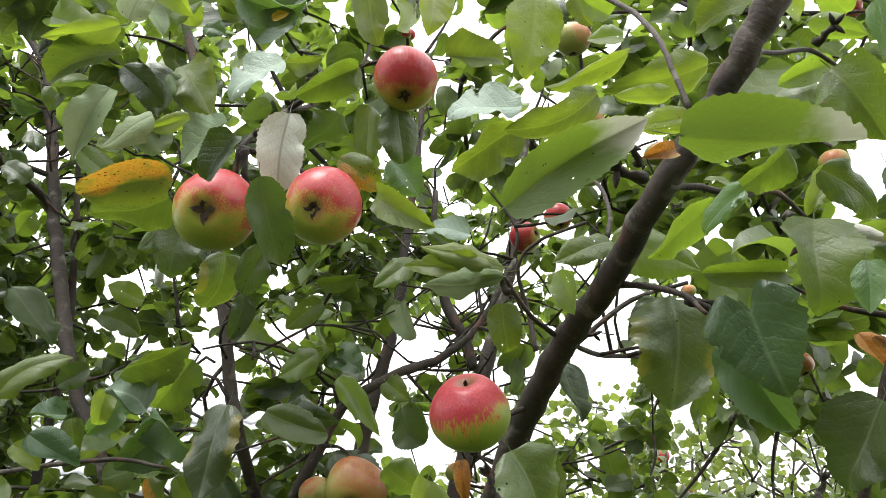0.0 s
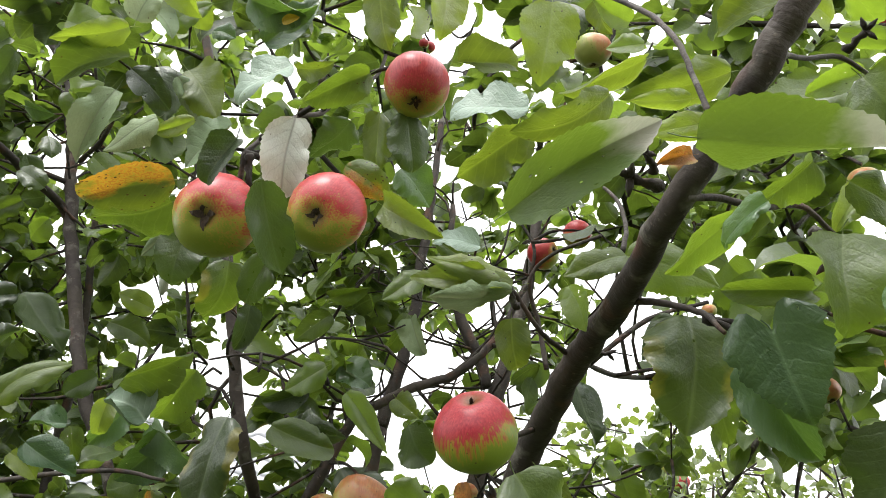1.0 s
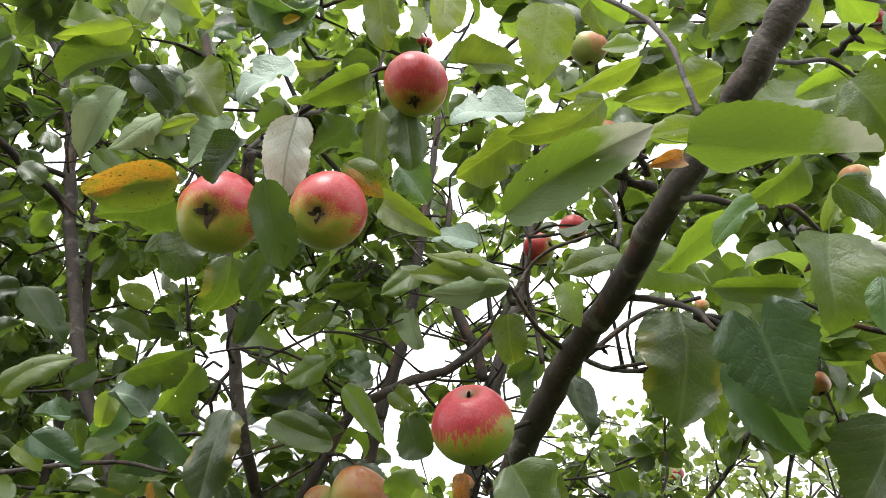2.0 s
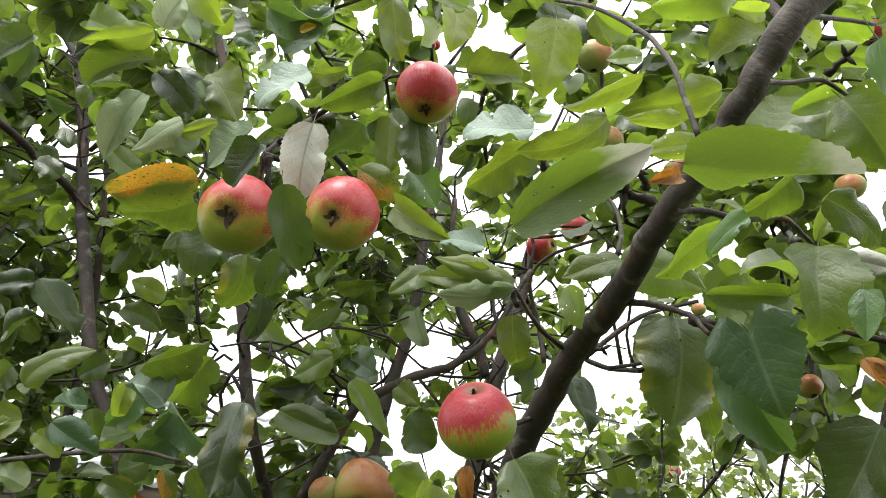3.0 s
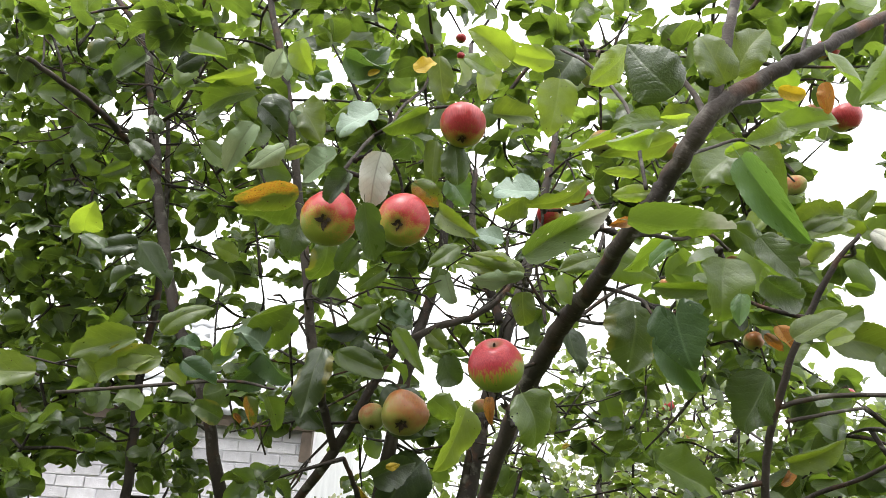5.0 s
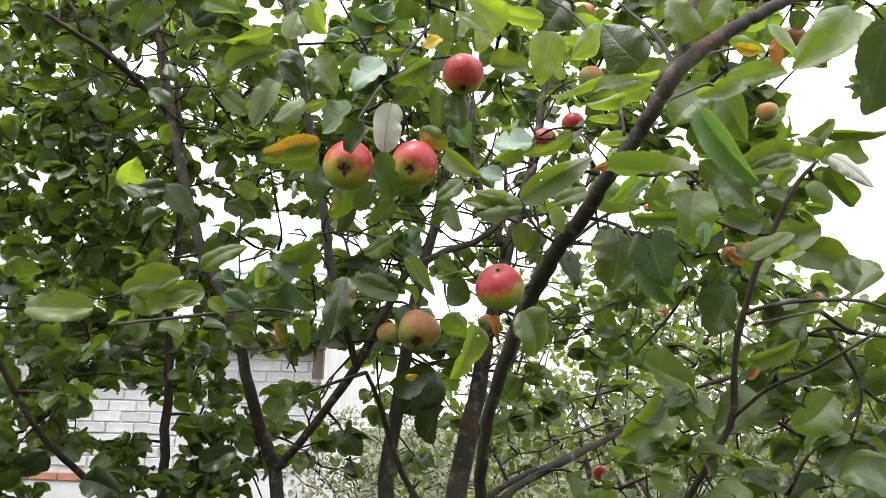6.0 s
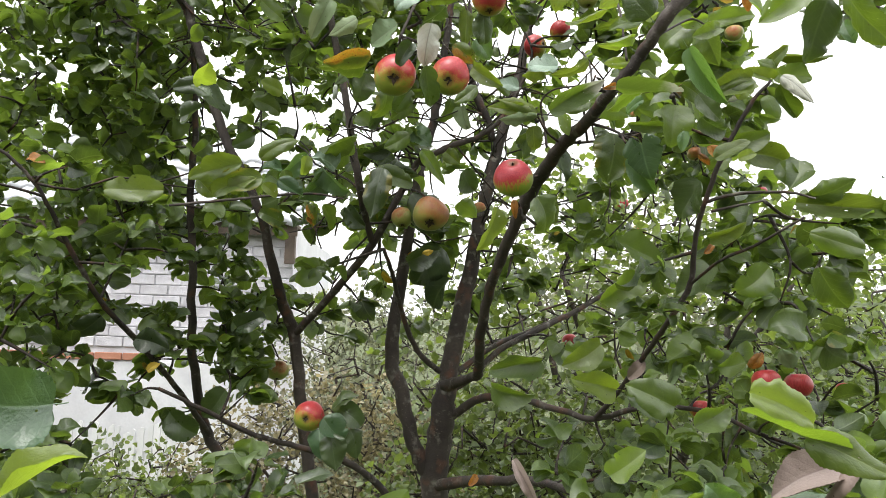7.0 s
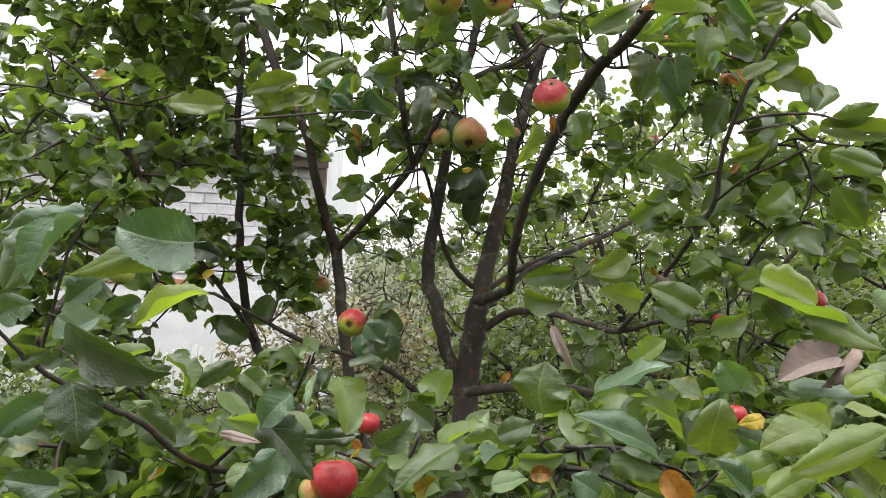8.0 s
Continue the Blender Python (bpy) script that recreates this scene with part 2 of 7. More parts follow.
def apple_material(name, ground, green, red, deep, cover, stripes, russet, axis=0.22, cheek=0.62):
    """Apple skin: blush on the side of the local x axis, streaks from stalk to calyx, pale dots."""
    m, n, l, p = material(name)
    co = n.new("ShaderNodeTexCoord").outputs["Object"]
    nor = n.new("ShaderNodeVectorMath")
    nor.operation = "NORMALIZE"
    l.new(co, nor.inputs[0])
    s = n.new("ShaderNodeSeparateXYZ")
    l.new(nor.outputs[0], s.inputs[0])
    stretch = n.new("ShaderNodeMapping")
    stretch.inputs["Scale"].default_value = (9, 9, 0.9)
    l.new(nor.outputs[0], stretch.inputs["Vector"])
    streak = noise_tex(n, l, 2.3, 3, stretch.outputs[0])
    cloud = noise_tex(n, l, 2.1, 4, nor.outputs[0])
    dots = n.new("ShaderNodeTexVoronoi")
    dots.inputs["Scale"].default_value = 15
    l.new(nor.outputs[0], dots.inputs["Vector"])
    side = calc(n, l, "ADD", calc(n, l, "MULTIPLY", s.outputs[0], cheek), calc(n, l, "MULTIPLY", s.outputs[2], axis))
    side = calc(n, l, "ADD", side, calc(n, l, "MULTIPLY", calc(n, l, "SUBTRACT", streak, 0.5), stripes))
    side = calc(n, l, "ADD", side, calc(n, l, "MULTIPLY", calc(n, l, "SUBTRACT", cloud, 0.5), 0.95))
    blush = n.new("ShaderNodeMapRange")
    blush.interpolation_type = "SMOOTHSTEP"
    l.new(side, blush.inputs[0])
    blush.inputs[1].default_value, blush.inputs[2].default_value = -cover - 0.42, -cover + 0.48
    skin = mixed(n, l, calc(n, l, "MULTIPLY", blush.outputs[0], 2.0, clamp=True), green, mixed(n, l, cloud, green, ground))
    skin = mixed(n, l, calc(n, l, "SUBTRACT", calc(n, l, "MULTIPLY", blush.outputs[0], 3.0), 0.4, clamp=True), skin, ground)
    skin = mixed(n, l, calc(n, l, "SUBTRACT", calc(n, l, "MULTIPLY", blush.outputs[0], 1.6), 0.48, clamp=True), skin, mixed(n, l, calc(n, l, "MULTIPLY_ADD", streak, 2.6, -0.75, clamp=True), deep, red))
    speck = calc(n, l, "LESS_THAN", dots.outputs["Distance"], 0.10)
    skin = mixed(n, l, calc(n, l, "MULTIPLY", speck, 0.22), skin, (0.62, 0.46, 0.26))
    scab = n.new("ShaderNodeTexVoronoi")
    scab.inputs["Scale"].default_value = 4.6
    l.new(nor.outputs[0], scab.inputs["Vector"])
    mark = calc(n, l, "LESS_THAN", calc(n, l, "ADD", scab.outputs["Distance"], calc(n, l, "MULTIPLY", streak, 0.16)), 0.17)
    skin = mixed(n, l, calc(n, l, "MULTIPLY", mark, 0.75), skin, (0.10, 0.055, 0.02))
    rust = noise_tex(n, l, 5.0, 6, nor.outputs[0])
    skin = mixed(n, l, calc(n, l, "MULTIPLY", calc(n, l, "SUBTRACT", rust, 0.68 - russet, clamp=True), 4.0, clamp=True), skin, (0.30, 0.17, 0.06))
    pit = calc(n, l, "MULTIPLY", calc(n, l, "SUBTRACT", calc(n, l, "ABSOLUTE", s.outputs[2]), calc(n, l, "MULTIPLY_ADD", cloud, -0.10, 0.965), clamp=True), 12.0, clamp=True)
    skin = mixed(n, l, calc(n, l, "MULTIPLY", pit, 0.8), skin, (0.13, 0.085, 0.025))
    l.new(skin, p.inputs["Base Color"])
    l.new(calc(n, l, "MULTIPLY_ADD", rust, 0.25, 0.22), p.inputs["Roughness"])
    p.inputs["Specular IOR Level"].default_value = 0.45
    p.inputs["Subsurface Weight"].default_value = 0.02
    p.inputs["Subsurface Radius"].default_value = (0.01, 0.004, 0.002)
    bumped(n, l, p, calc(n, l, "ADD", rust, cloud), 0.12, 0.002)
    return m


APPLE_RED = apple_material("apple_skin_red", (0.46, 0.33, 0.06), (0.26, 0.31, 0.04), (0.46, 0.050, 0.052), (0.29, 0.016, 0.026), 0.25, 1.0, 0.02, 0.36)
APPLE_STRIPED = apple_material("apple_skin_striped", (0.40, 0.30, 0.035), (0.22, 0.30, 0.03), (0.48, 0.052, 0.062), (0.28, 0.012, 0.030), -0.18, 1.7, -0.04, -1.5, 0.25)
APPLE_RUSSET = apple_material("apple_skin_russet", (0.34, 0.22, 0.055), (0.24, 0.24, 0.05), (0.34, 0.12, 0.04), (0.22, 0.08, 0.03), -0.05, 0.5, 0.16)
APPLE_PALE = apple_material("apple_skin_pale", (0.42, 0.32, 0.12), (0.26, 0.29, 0.07), (0.44, 0.14, 0.05), (0.34, 0.085, 0.04), -0.45, 0.5, 0.05)


def plain(name, dark, light, scale, rough, bump=0.3, depth=0.002, spread=0.0):
    m, n, l, p = material(name)
    co = n.new("ShaderNodeTexCoord").outputs["Object"]
    a, b = noise_tex(n, l, scale, 6, co, 0.4), noise_tex(n, l, scale * 14, 4, co)
    base = ramp(n, l, a, [(0.28, dark), (0.72, light)])
    base = mixed(n, l, calc(n, l, "MULTIPLY", b, 0.4), base, tuple(0.7 * v for v in dark))
    if spread:
        rnd = n.new("ShaderNodeObjectInfo").outputs["Random"]
        base = mixed(n, l, calc(n, l, "MULTIPLY", rnd, spread), base, tuple(0.55 * v for v in dark))
    l.new(base, p.inputs["Base Color"])
    p.inputs["Roughness"].default_value = rough
    bumped(n, l, p, calc(n, l, "ADD", a, b), bump, depth)
    return m


CALYX = plain("dry_calyx", (0.012, 0.008, 0.005), (0.075, 0.045, 0.022), 40, 0.9)
STALK = plain("apple_stalk", (0.09, 0.06, 0.025), (0.20, 0.15, 0.06), 60, 0.7)
BRICK = plain("white_sand_lime_brick", (0.56, 0.54, 0.58), (0.88, 0.86, 0.90), 9, 0.9, 0.9, 0.008, 0.40)
RED_BRICK = plain("red_clay_brick", (0.36, 0.15, 0.09), (0.55, 0.27, 0.18), 6, 0.9, 0.5, 0.004, 0.4)
MORTAR = plain("grey_mortar", (0.50, 0.49, 0.52), (0.80, 0.78, 0.82), 5, 0.95, 0.6, 0.003)
SLATE = plain("weathered_fibre_cement", (0.36, 0.37, 0.39), (0.56, 0.57, 0.58), 2.5, 0.85, 0.3, 0.002, 0.3)
WHITEWASH = plain("whitewashed_plaster", (0.58, 0.58, 0.60), (0.76, 0.76, 0.77), 3, 0.85, 0.4, 0.004)
WHITE_BOARD = plain("white_painted_board", (0.70, 0.70, 0.70), (0.88, 0.88, 0.87), 6, 0.7, 0.3, 0.002, 0.35)
OLD_WOOD = plain("weathered_brown_wood", (0.06, 0.045, 0.035), (0.16, 0.12, 0.09), 9, 0.85, 0.5, 0.003)
SOIL = plain("weedy_ground", (0.035, 0.050, 0.016), (0.10, 0.12, 0.035), 3, 0.95, 0.8, 0.03)


# ---- mesh helpers ----
def part(name, data, mat, parent, label="", kind=""):
    """Links a bmesh or a mesh as one object under its thing."""
    if isinstance(data, bmesh.types.BMesh):
        me = bpy.data.meshes.new(name)
        data.to_mesh(me)
        data.free()
        me.materials.append(mat)
        data = me
    ob = new(name, data)
    ob.parent = parent
    return tagged(ob, label=label, kind=kind)


def thing(name, place, label, category, group="", kind=""):
    ob = new(name)
    ob.empty_display_size = 0.05
    ob.location = place
    return tagged(ob, label=label, category=category, group=group, kind=kind)


def smooth_path(pts, steps=5):
    """A Catmull-Rom curve through points of x, y, z and radius."""
    p = np.array(pts, float)
    p = np.vstack([2 * p[0] - p[1], p, 2 * p[-1] - p[-2]])
    out = []
    for i in range(1, len(p) - 2):
        for k in range(steps):
            t = k / steps
            out.append(0.5 * (2 * p[i] + (p[i + 1] - p[i - 1]) * t + (2 * p[i - 1] - 5 * p[i] + 4 * p[i + 1] - p[i + 2]) * t ** 2
                              + (3 * p[i] - p[i - 1] - 3 * p[i + 1] + p[i + 2]) * t ** 3))
    out.append(p[-2])
    out = np.array(out)
    out[:, 3] = np.maximum(out[:, 3], 0.0012)
    return out


def tube_arrays(path, sides, rough=0.0, seed=0):
    """Vertices and faces of a round, slightly knotty tube along a path."""
    rng = np.random.default_rng(seed)
    c, r = path[:, :3], path[:, 3]
    d = np.gradient(c, axis=0)
    d /= np.linalg.norm(d, axis=1)[:, None] + 1e-9
    side = np.cross(d[0], (0.31, 0.2, 0.93))
    verts, faces = [], []
    for i in range(len(c)):
        side = side - d[i] * (side @ d[i])
        side /= np.linalg.norm(side) + 1e-9
        up = np.cross(d[i], side)
        knot = 1 + rough * rng.normal()
        for k in range(sides):
            a = 2 * math.pi * k / sides
            rr = r[i] * knot * (1 + rough * 0.7 * rng.normal())
            verts.append(c[i] + rr * (side * math.cos(a) + up * math.sin(a)))
    for i in range(len(c) - 1):
        for k in range(sides):
            a, b = i * sides + k, i * sides + (k + 1) % sides
            faces.append((a, b, b + sides, a + sides))
    faces.append(tuple(range(sides))[::-1])
    faces.append(tuple(range((len(c) - 1) * sides, len(c) * sides)))
    return verts, faces


def mesh_of(name, verts, faces, mat, smooth=True):
    me = bpy.data.meshes.new(name)
    me.from_pydata([tuple(v) for v in verts], [], faces)
    me.materials.append(mat)
    if smooth:
        me.polygons.foreach_set("use_smooth", [True] * len(me.polygons))
    me.update()
    return me


def wrap_uv(me, path, sides):
    """Metres round and along a tube, for bark that is ringed across the limb."""
    run = np.concatenate([[0], np.cumsum(np.linalg.norm(np.diff(path[:, :3], axis=0), axis=1))])
    layer = me.uv_layers.new(name="UVMap")
    for poly in me.polygons:
        wrap = len(poly.vertices) == 4 and {v % sides for v in poly.vertices} == {0, sides - 1}
        for li, v in zip(poly.loop_indices, poly.vertices):
            i, k = divmod(v, sides)
            k = sides if wrap and k == 0 else k
            layer.data[li].uv = (k / sides * 6.28 * path[0, 3], run[min(i, len(run) - 1)])


# ---- ground ----
bm = bmesh.new()
ROWS_G = [-60, -20, -8, -4, -2, 0, 2, 4, 6, 9, 14, 25, 60, 200, 900, 3000]
COLS_G = [-3000, -800, -200, -60, -20, -10, -6, -3, -1, 1, 3, 6, 10, 20, 60, 200, 800, 3000]
grid = [[bm.verts.new((x, y, 0.05 * math.sin(x * 1.3 + y) if abs(x) < 12 and abs(y) < 15 else 0)) for x in COLS_G] for y in ROWS_G]
for a, b in zip(grid, grid[1:]):
    for i in range(len(a) - 1):
        bm.faces.new((a[i], a[i + 1], b[i + 1], b[i]))
ground = part("ground", bm, SOIL, None)
tagged(ground, "weedy garden ground under the apple tree", "ground", kind="structure")

# ---- the apple tree: limbs ----
tree = thing("apple_tree", (-0.1, 1.5, 0), "old apple tree with dark branches, green leaves and red fruit", "tree")
tree_inv = Matrix.Translation((0.1, -1.5, 0))
CLEAR = []
NODES = []                                  # points on the wood, from which twigs grow
limb_count = 0


def limb(name, *pts):
    """A limb through points of x, y, z and radius."""
    global limb_count
    limb_count += 1
    path = smooth_path(pts, 6)
    thick = max(p[3] for p in pts)
    path[1:-1, :3] += np.random.default_rng(limb_count).normal(0, thick * 0.06, (len(path) - 2, 3))
    path[:, 3] *= 0.84
    v, f = tube_arrays(path, 12 if thick > 0.012 else 8, 0.022, limb_count)
    me = mesh_of(name, v, f, BARK)
    wrap_uv(me, path, 12 if thick > 0.012 else 8)
    ob = part(name, me, None, tree)
    ob.matrix_parent_inverse = tree_inv
    for q in path[::2]:
        NODES.append(tuple(q[:3]))
        if thick > 0.0110 and q[1] > 0.9 and q[2] > 1.3:
            CLEAR.append(tuple(q[:3]))


limb("trunk", (-0.100, 1.500, -0.050, 0.0620), (-0.090, 1.480, 0.600, 0.0540), (-0.074, 1.460, 1.163, 0.0451), (-0.058, 1.450, 1.340, 0.0416), (-0.045, 1.440, 1.475, 0.0348))
limb("limb", (-0.045, 1.445, 1.460, 0.0300), (-0.019, 1.460, 1.626, 0.0302), (0.015, 1.480, 1.798, 0.0254), (0.042, 1.500, 1.955, 0.0231), (0.081, 1.520, 2.133, 0.0207), (0.116, 1.550, 2.265, 0.0184), (0.153, 1.580, 2.418, 0.0168), (0.189, 1.600, 2.625, 0.0134), (0.218, 1.620, 2.835, 0.0090))
limb("limb", (-0.050, 1.430, 1.470, 0.0220), (0.012, 1.340, 1.503, 0.0139), (0.026, 1.250, 1.517, 0.0148), (0.021, 1.170, 1.576, 0.0142), (0.022, 1.060, 1.687, 0.0141), (0.046, 0.920, 1.804, 0.0137), (0.085, 0.810, 1.914, 0.0164), (0.118, 0.690, 1.974, 0.0149), (0.138, 0.570, 1.991, 0.0128), (0.153, 0.450, 2.010, 0.0111), (0.177, 0.410, 2.043, 0.0107), (0.196, 0.380, 2.072, 0.0109), (0.217, 0.360, 2.105, 0.0117), (0.271, 0.360, 2.147, 0.0098), (0.314, 0.360, 2.175, 0.0087), (0.370, 0.370, 2.214, 0.0078), (0.490, 0.400, 2.303, 0.0055))
limb("limb", (-0.070, 1.460, 1.220, 0.0340), (-0.123, 1.450, 1.287, 0.0250), (-0.170, 1.460, 1.450, 0.0251), (-0.203, 1.480, 1.582, 0.0228), (-0.149, 1.510, 2.016, 0.0176), (-0.134, 1.520, 2.112, 0.0165), (-0.103, 1.530, 2.252, 0.0154), (-0.086, 1.540, 2.370, 0.0141), (-0.072, 1.550, 2.526, 0.0122), (-0.051, 1.560, 2.759, 0.0095), (-0.044, 1.580, 3.030, 0.0073))
limb("limb", (-0.110, 1.500, 0.450, 0.0300), (-0.240, 1.520, 0.800, 0.0280), (-0.375, 1.530, 1.021, 0.0207), (-0.419, 1.530, 1.190, 0.0207), (-0.451, 1.540, 1.360, 0.0208), (-0.485, 1.540, 1.591, 0.0199), (-0.527, 1.480, 1.716, 0.0177), (-0.577, 1.380, 1.943, 0.0149), (-0.672, 1.380, 2.115, 0.0156), (-0.742, 1.400, 2.302, 0.0156), (-0.804, 1.410, 2.494, 0.0153), (-0.860, 1.420, 2.696, 0.0137), (-0.920, 1.420, 2.882, 0.0118), (-1.025, 1.420, 3.015, 0.0094), (-1.186, 1.420, 3.214, 0.0071))
limb("limb", (-0.488, 1.540, 1.594, 0.0126), (-0.378, 1.420, 1.702, 0.0120), (-0.252, 1.240, 1.838, 0.0118), (-0.156, 1.210, 2.028, 0.0099), (-0.112, 1.200, 2.062, 0.0095), (-0.054, 1.200, 2.093, 0.0091), (0.005, 1.200, 2.114, 0.0082), (0.051, 1.200, 2.151, 0.0074), (0.091, 1.220, 2.213, 0.0062), (0.136, 1.250, 2.311, 0.0051))
limb("limb", (-0.252, 1.240, 1.838, 0.0103), (-0.271, 1.180, 1.906, 0.0100), (-0.282, 1.100, 1.974, 0.0114), (-0.298, 1.080, 2.046, 0.0110), (-0.313, 1.060, 2.139, 0.0101), (-0.354, 1.060, 2.319, 0.0097), (-0.398, 1.060, 2.507, 0.0096), (-0.453, 1.080, 2.689, 0.0091), (-0.540, 1.100, 2.937, 0.0073))
limb("branch", (0.071, 1.500, 2.178, 0.0128), (0.054, 1.500, 2.237, 0.0143), (0.027, 1.500, 2.289, 0.0145), (0.003, 1.500, 2.365, 0.0120), (-0.012, 1.500, 2.466, 0.0096), (-0.010, 1.500, 2.589, 0.0070))
limb("branch", (-0.066, 1.420, 1.511, 0.0104), (-0.123, 1.380, 1.558, 0.0094), (-0.160, 1.330, 1.630, 0.0085), (-0.181, 1.280, 1.696, 0.0075), (-0.200, 1.220, 1.766, 0.0066), (-0.219, 1.150, 1.817, 0.0049))
limb("branch", (-0.034, 1.450, 1.458, 0.0130), (0.025, 1.500, 1.490, 0.0117), (0.114, 1.580, 1.567, 0.0113), (0.251, 1.680, 1.634, 0.0109), (0.404, 1.800, 1.705, 0.0096), (0.619, 1.950, 1.826, 0.0082))
limb("branch", (-0.028, 1.460, 1.498, 0.0115), (0.099, 1.600, 1.579, 0.0096), (0.218, 1.700, 1.623, 0.0092), (0.347, 1.800, 1.677, 0.0086))
limb("limb", (-0.031, 1.440, 1.386, 0.0145), (0.042, 1.380, 1.444, 0.0134), (0.133, 1.300, 1.456, 0.0107), (0.226, 1.220, 1.439, 0.0095), (0.299, 1.150, 1.429, 0.0085), (0.397, 1.050, 1.472, 0.0074), (0.496, 0.950, 1.475, 0.0058), (0.557, 0.850, 1.447, 0.0048))
limb("branch", (0.299, 1.150, 1.429, 0.0078), (0.327, 1.050, 1.502, 0.0067), (0.351, 0.920, 1.596, 0.0069), (0.365, 0.820, 1.665, 0.0071), (0.393, 0.780, 1.736, 0.0069), (0.389, 0.740, 1.825, 0.0062), (0.392, 0.700, 1.885, 0.0061), (0.406, 0.660, 1.958, 0.0054), (0.440, 0.620, 2.046, 0.0047), (0.470, 0.600, 2.088, 0.0031))
limb("branch", (0.392, 0.700, 1.885, 0.0044), (0.433, 0.660, 1.895, 0.0038), (0.492, 0.600, 1.891, 0.0031), (0.519, 0.550, 1.873, 0.0020))
limb("branch", (0.418, 0.740, 1.874, 0.0033), (0.468, 0.720, 1.886, 0.0030), (0.502, 0.700, 1.892, 0.0023))
limb("branch", (0.393, 0.780, 1.736, 0.0041), (0.421, 0.700, 1.778, 0.0033), (0.451, 0.620, 1.800, 0.0031), (0.500, 0.550, 1.841, 0.0025))
limb("limb", (-0.084, 1.450, 1.198, 0.0210), (0.027, 1.350, 1.234, 0.0170), (0.143, 1.200, 1.272, 0.0130), (0.204, 1.000, 1.294, 0.0104), (0.233, 0.800, 1.291, 0.0080), (0.225, 0.600, 1.269, 0.0060))
limb("limb", (-0.100, 1.460, 1.000, 0.0200), (-0.208, 1.420, 1.188, 0.0123), (-0.325, 1.380, 1.277, 0.0105), (-0.437, 1.360, 1.310, 0.0088), (-0.563, 1.340, 1.346, 0.0079), (-0.660, 1.300, 1.402, 0.0070), (-0.750, 1.200, 1.464, 0.0052))
limb("limb", (-0.140, 1.500, 0.550, 0.0300), (-0.380, 1.550, 0.820, 0.0280), (-0.632, 1.620, 1.124, 0.0205), (-0.732, 1.640, 1.269, 0.0190), (-0.777, 1.650, 1.378, 0.0174), (-0.813, 1.650, 1.584, 0.0157), (-0.822, 1.650, 1.794, 0.0149), (-0.841, 1.650, 2.005, 0.0132), (-0.841, 1.650, 2.238, 0.0115), (-0.870, 1.650, 2.507, 0.0098), (-0.916, 1.650, 2.778, 0.0072))
limb("branch", (-0.740, 1.630, 1.296, 0.0112), (-0.788, 1.500, 1.423, 0.0098), (-0.860, 1.350, 1.567, 0.0091), (-0.906, 1.200, 1.672, 0.0084), (-0.947, 1.100, 1.799, 0.0073), (-0.962, 1.000, 1.894, 0.0057), (-1.007, 0.950, 1.963, 0.0049), (-1.079, 0.900, 2.012, 0.0030))
limb("branch", (-0.947, 1.100, 1.799, 0.0053), (-0.994, 1.050, 1.829, 0.0045), (-1.045, 1.000, 1.838, 0.0038))
limb("branch", (-0.670, 0.950, 1.877, 0.0037), (-0.581, 0.930, 1.885, 0.0036), (-0.506, 0.920, 1.893, 0.0036), (-0.429, 0.900, 1.900, 0.0035), (-0.353, 0.880, 1.902, 0.0031), (-0.292, 0.860, 1.891, 0.0023))
limb("branch", (-0.780, 1.420, 2.380, 0.0120), (-0.815, 1.410, 2.499, 0.0111), (-0.833, 1.300, 2.515, 0.0099), (-0.868, 1.200, 2.541, 0.0088), (-0.888, 1.100, 2.539, 0.0077), (-0.921, 1.000, 2.539, 0.0062))
limb("branch", (-0.832, 1.420, 2.578, 0.0080), (-0.868, 1.300, 2.555, 0.0062), (-0.914, 1.200, 2.579, 0.0053))
limb("branch", (-0.825, 1.420, 2.634, 0.0068), (-0.749, 1.350, 2.643, 0.0059), (-0.702, 1.300, 2.683, 0.0051), (-0.662, 1.250, 2.720, 0.0038))
limb("branch", (0.162, 0.405, 2.041, 0.0024), (0.161, 0.420, 2.081, 0.0023), (0.161, 0.440, 2.126, 0.0024), (0.154, 0.480, 2.190, 0.0026), (0.128, 0.550, 2.281, 0.0026), (0.100, 0.600, 2.335, 0.0021))
limb("branch", (0.120, 0.685, 1.981, 0.0033), (0.103, 0.660, 1.983, 0.0029), (0.084, 0.640, 1.991, 0.0025), (0.063, 0.620, 2.015, 0.0022), (0.046, 0.600, 2.026, 0.0015))
limb("branch", (0.099, 0.720, 1.981, 0.0031), (0.093, 0.720, 2.023, 0.0028), (0.083, 0.700, 2.060, 0.0024), (0.101, 0.680, 2.079, 0.0021), (0.137, 0.620, 2.070, 0.0019))
limb("branch", (0.140, 0.570, 1.990, 0.0035), (0.160, 0.540, 1.977, 0.0031), (0.182, 0.520, 1.962, 0.0027), (0.188, 0.500, 1.941, 0.0016))
limb("branch", (0.155, 0.440, 2.005, 0.0030), (0.178, 0.450, 2.011, 0.0028), (0.211, 0.470, 2.016, 0.0026), (0.252, 0.500, 2.035, 0.0025), (0.281, 0.520, 2.025, 0.0022))
limb("branch", (0.218, 0.360, 2.108, 0.0088), (0.224, 0.360, 2.143, 0.0080), (0.233, 0.360, 2.182, 0.0073), (0.251, 0.370, 2.250, 0.0056), (0.285, 0.400, 2.369, 0.0029))
limb("branch", (0.211, 0.370, 2.108, 0.0046), (0.206, 0.380, 2.135, 0.0036), (0.190, 0.390, 2.168, 0.0030), (0.163, 0.420, 2.220, 0.0019))
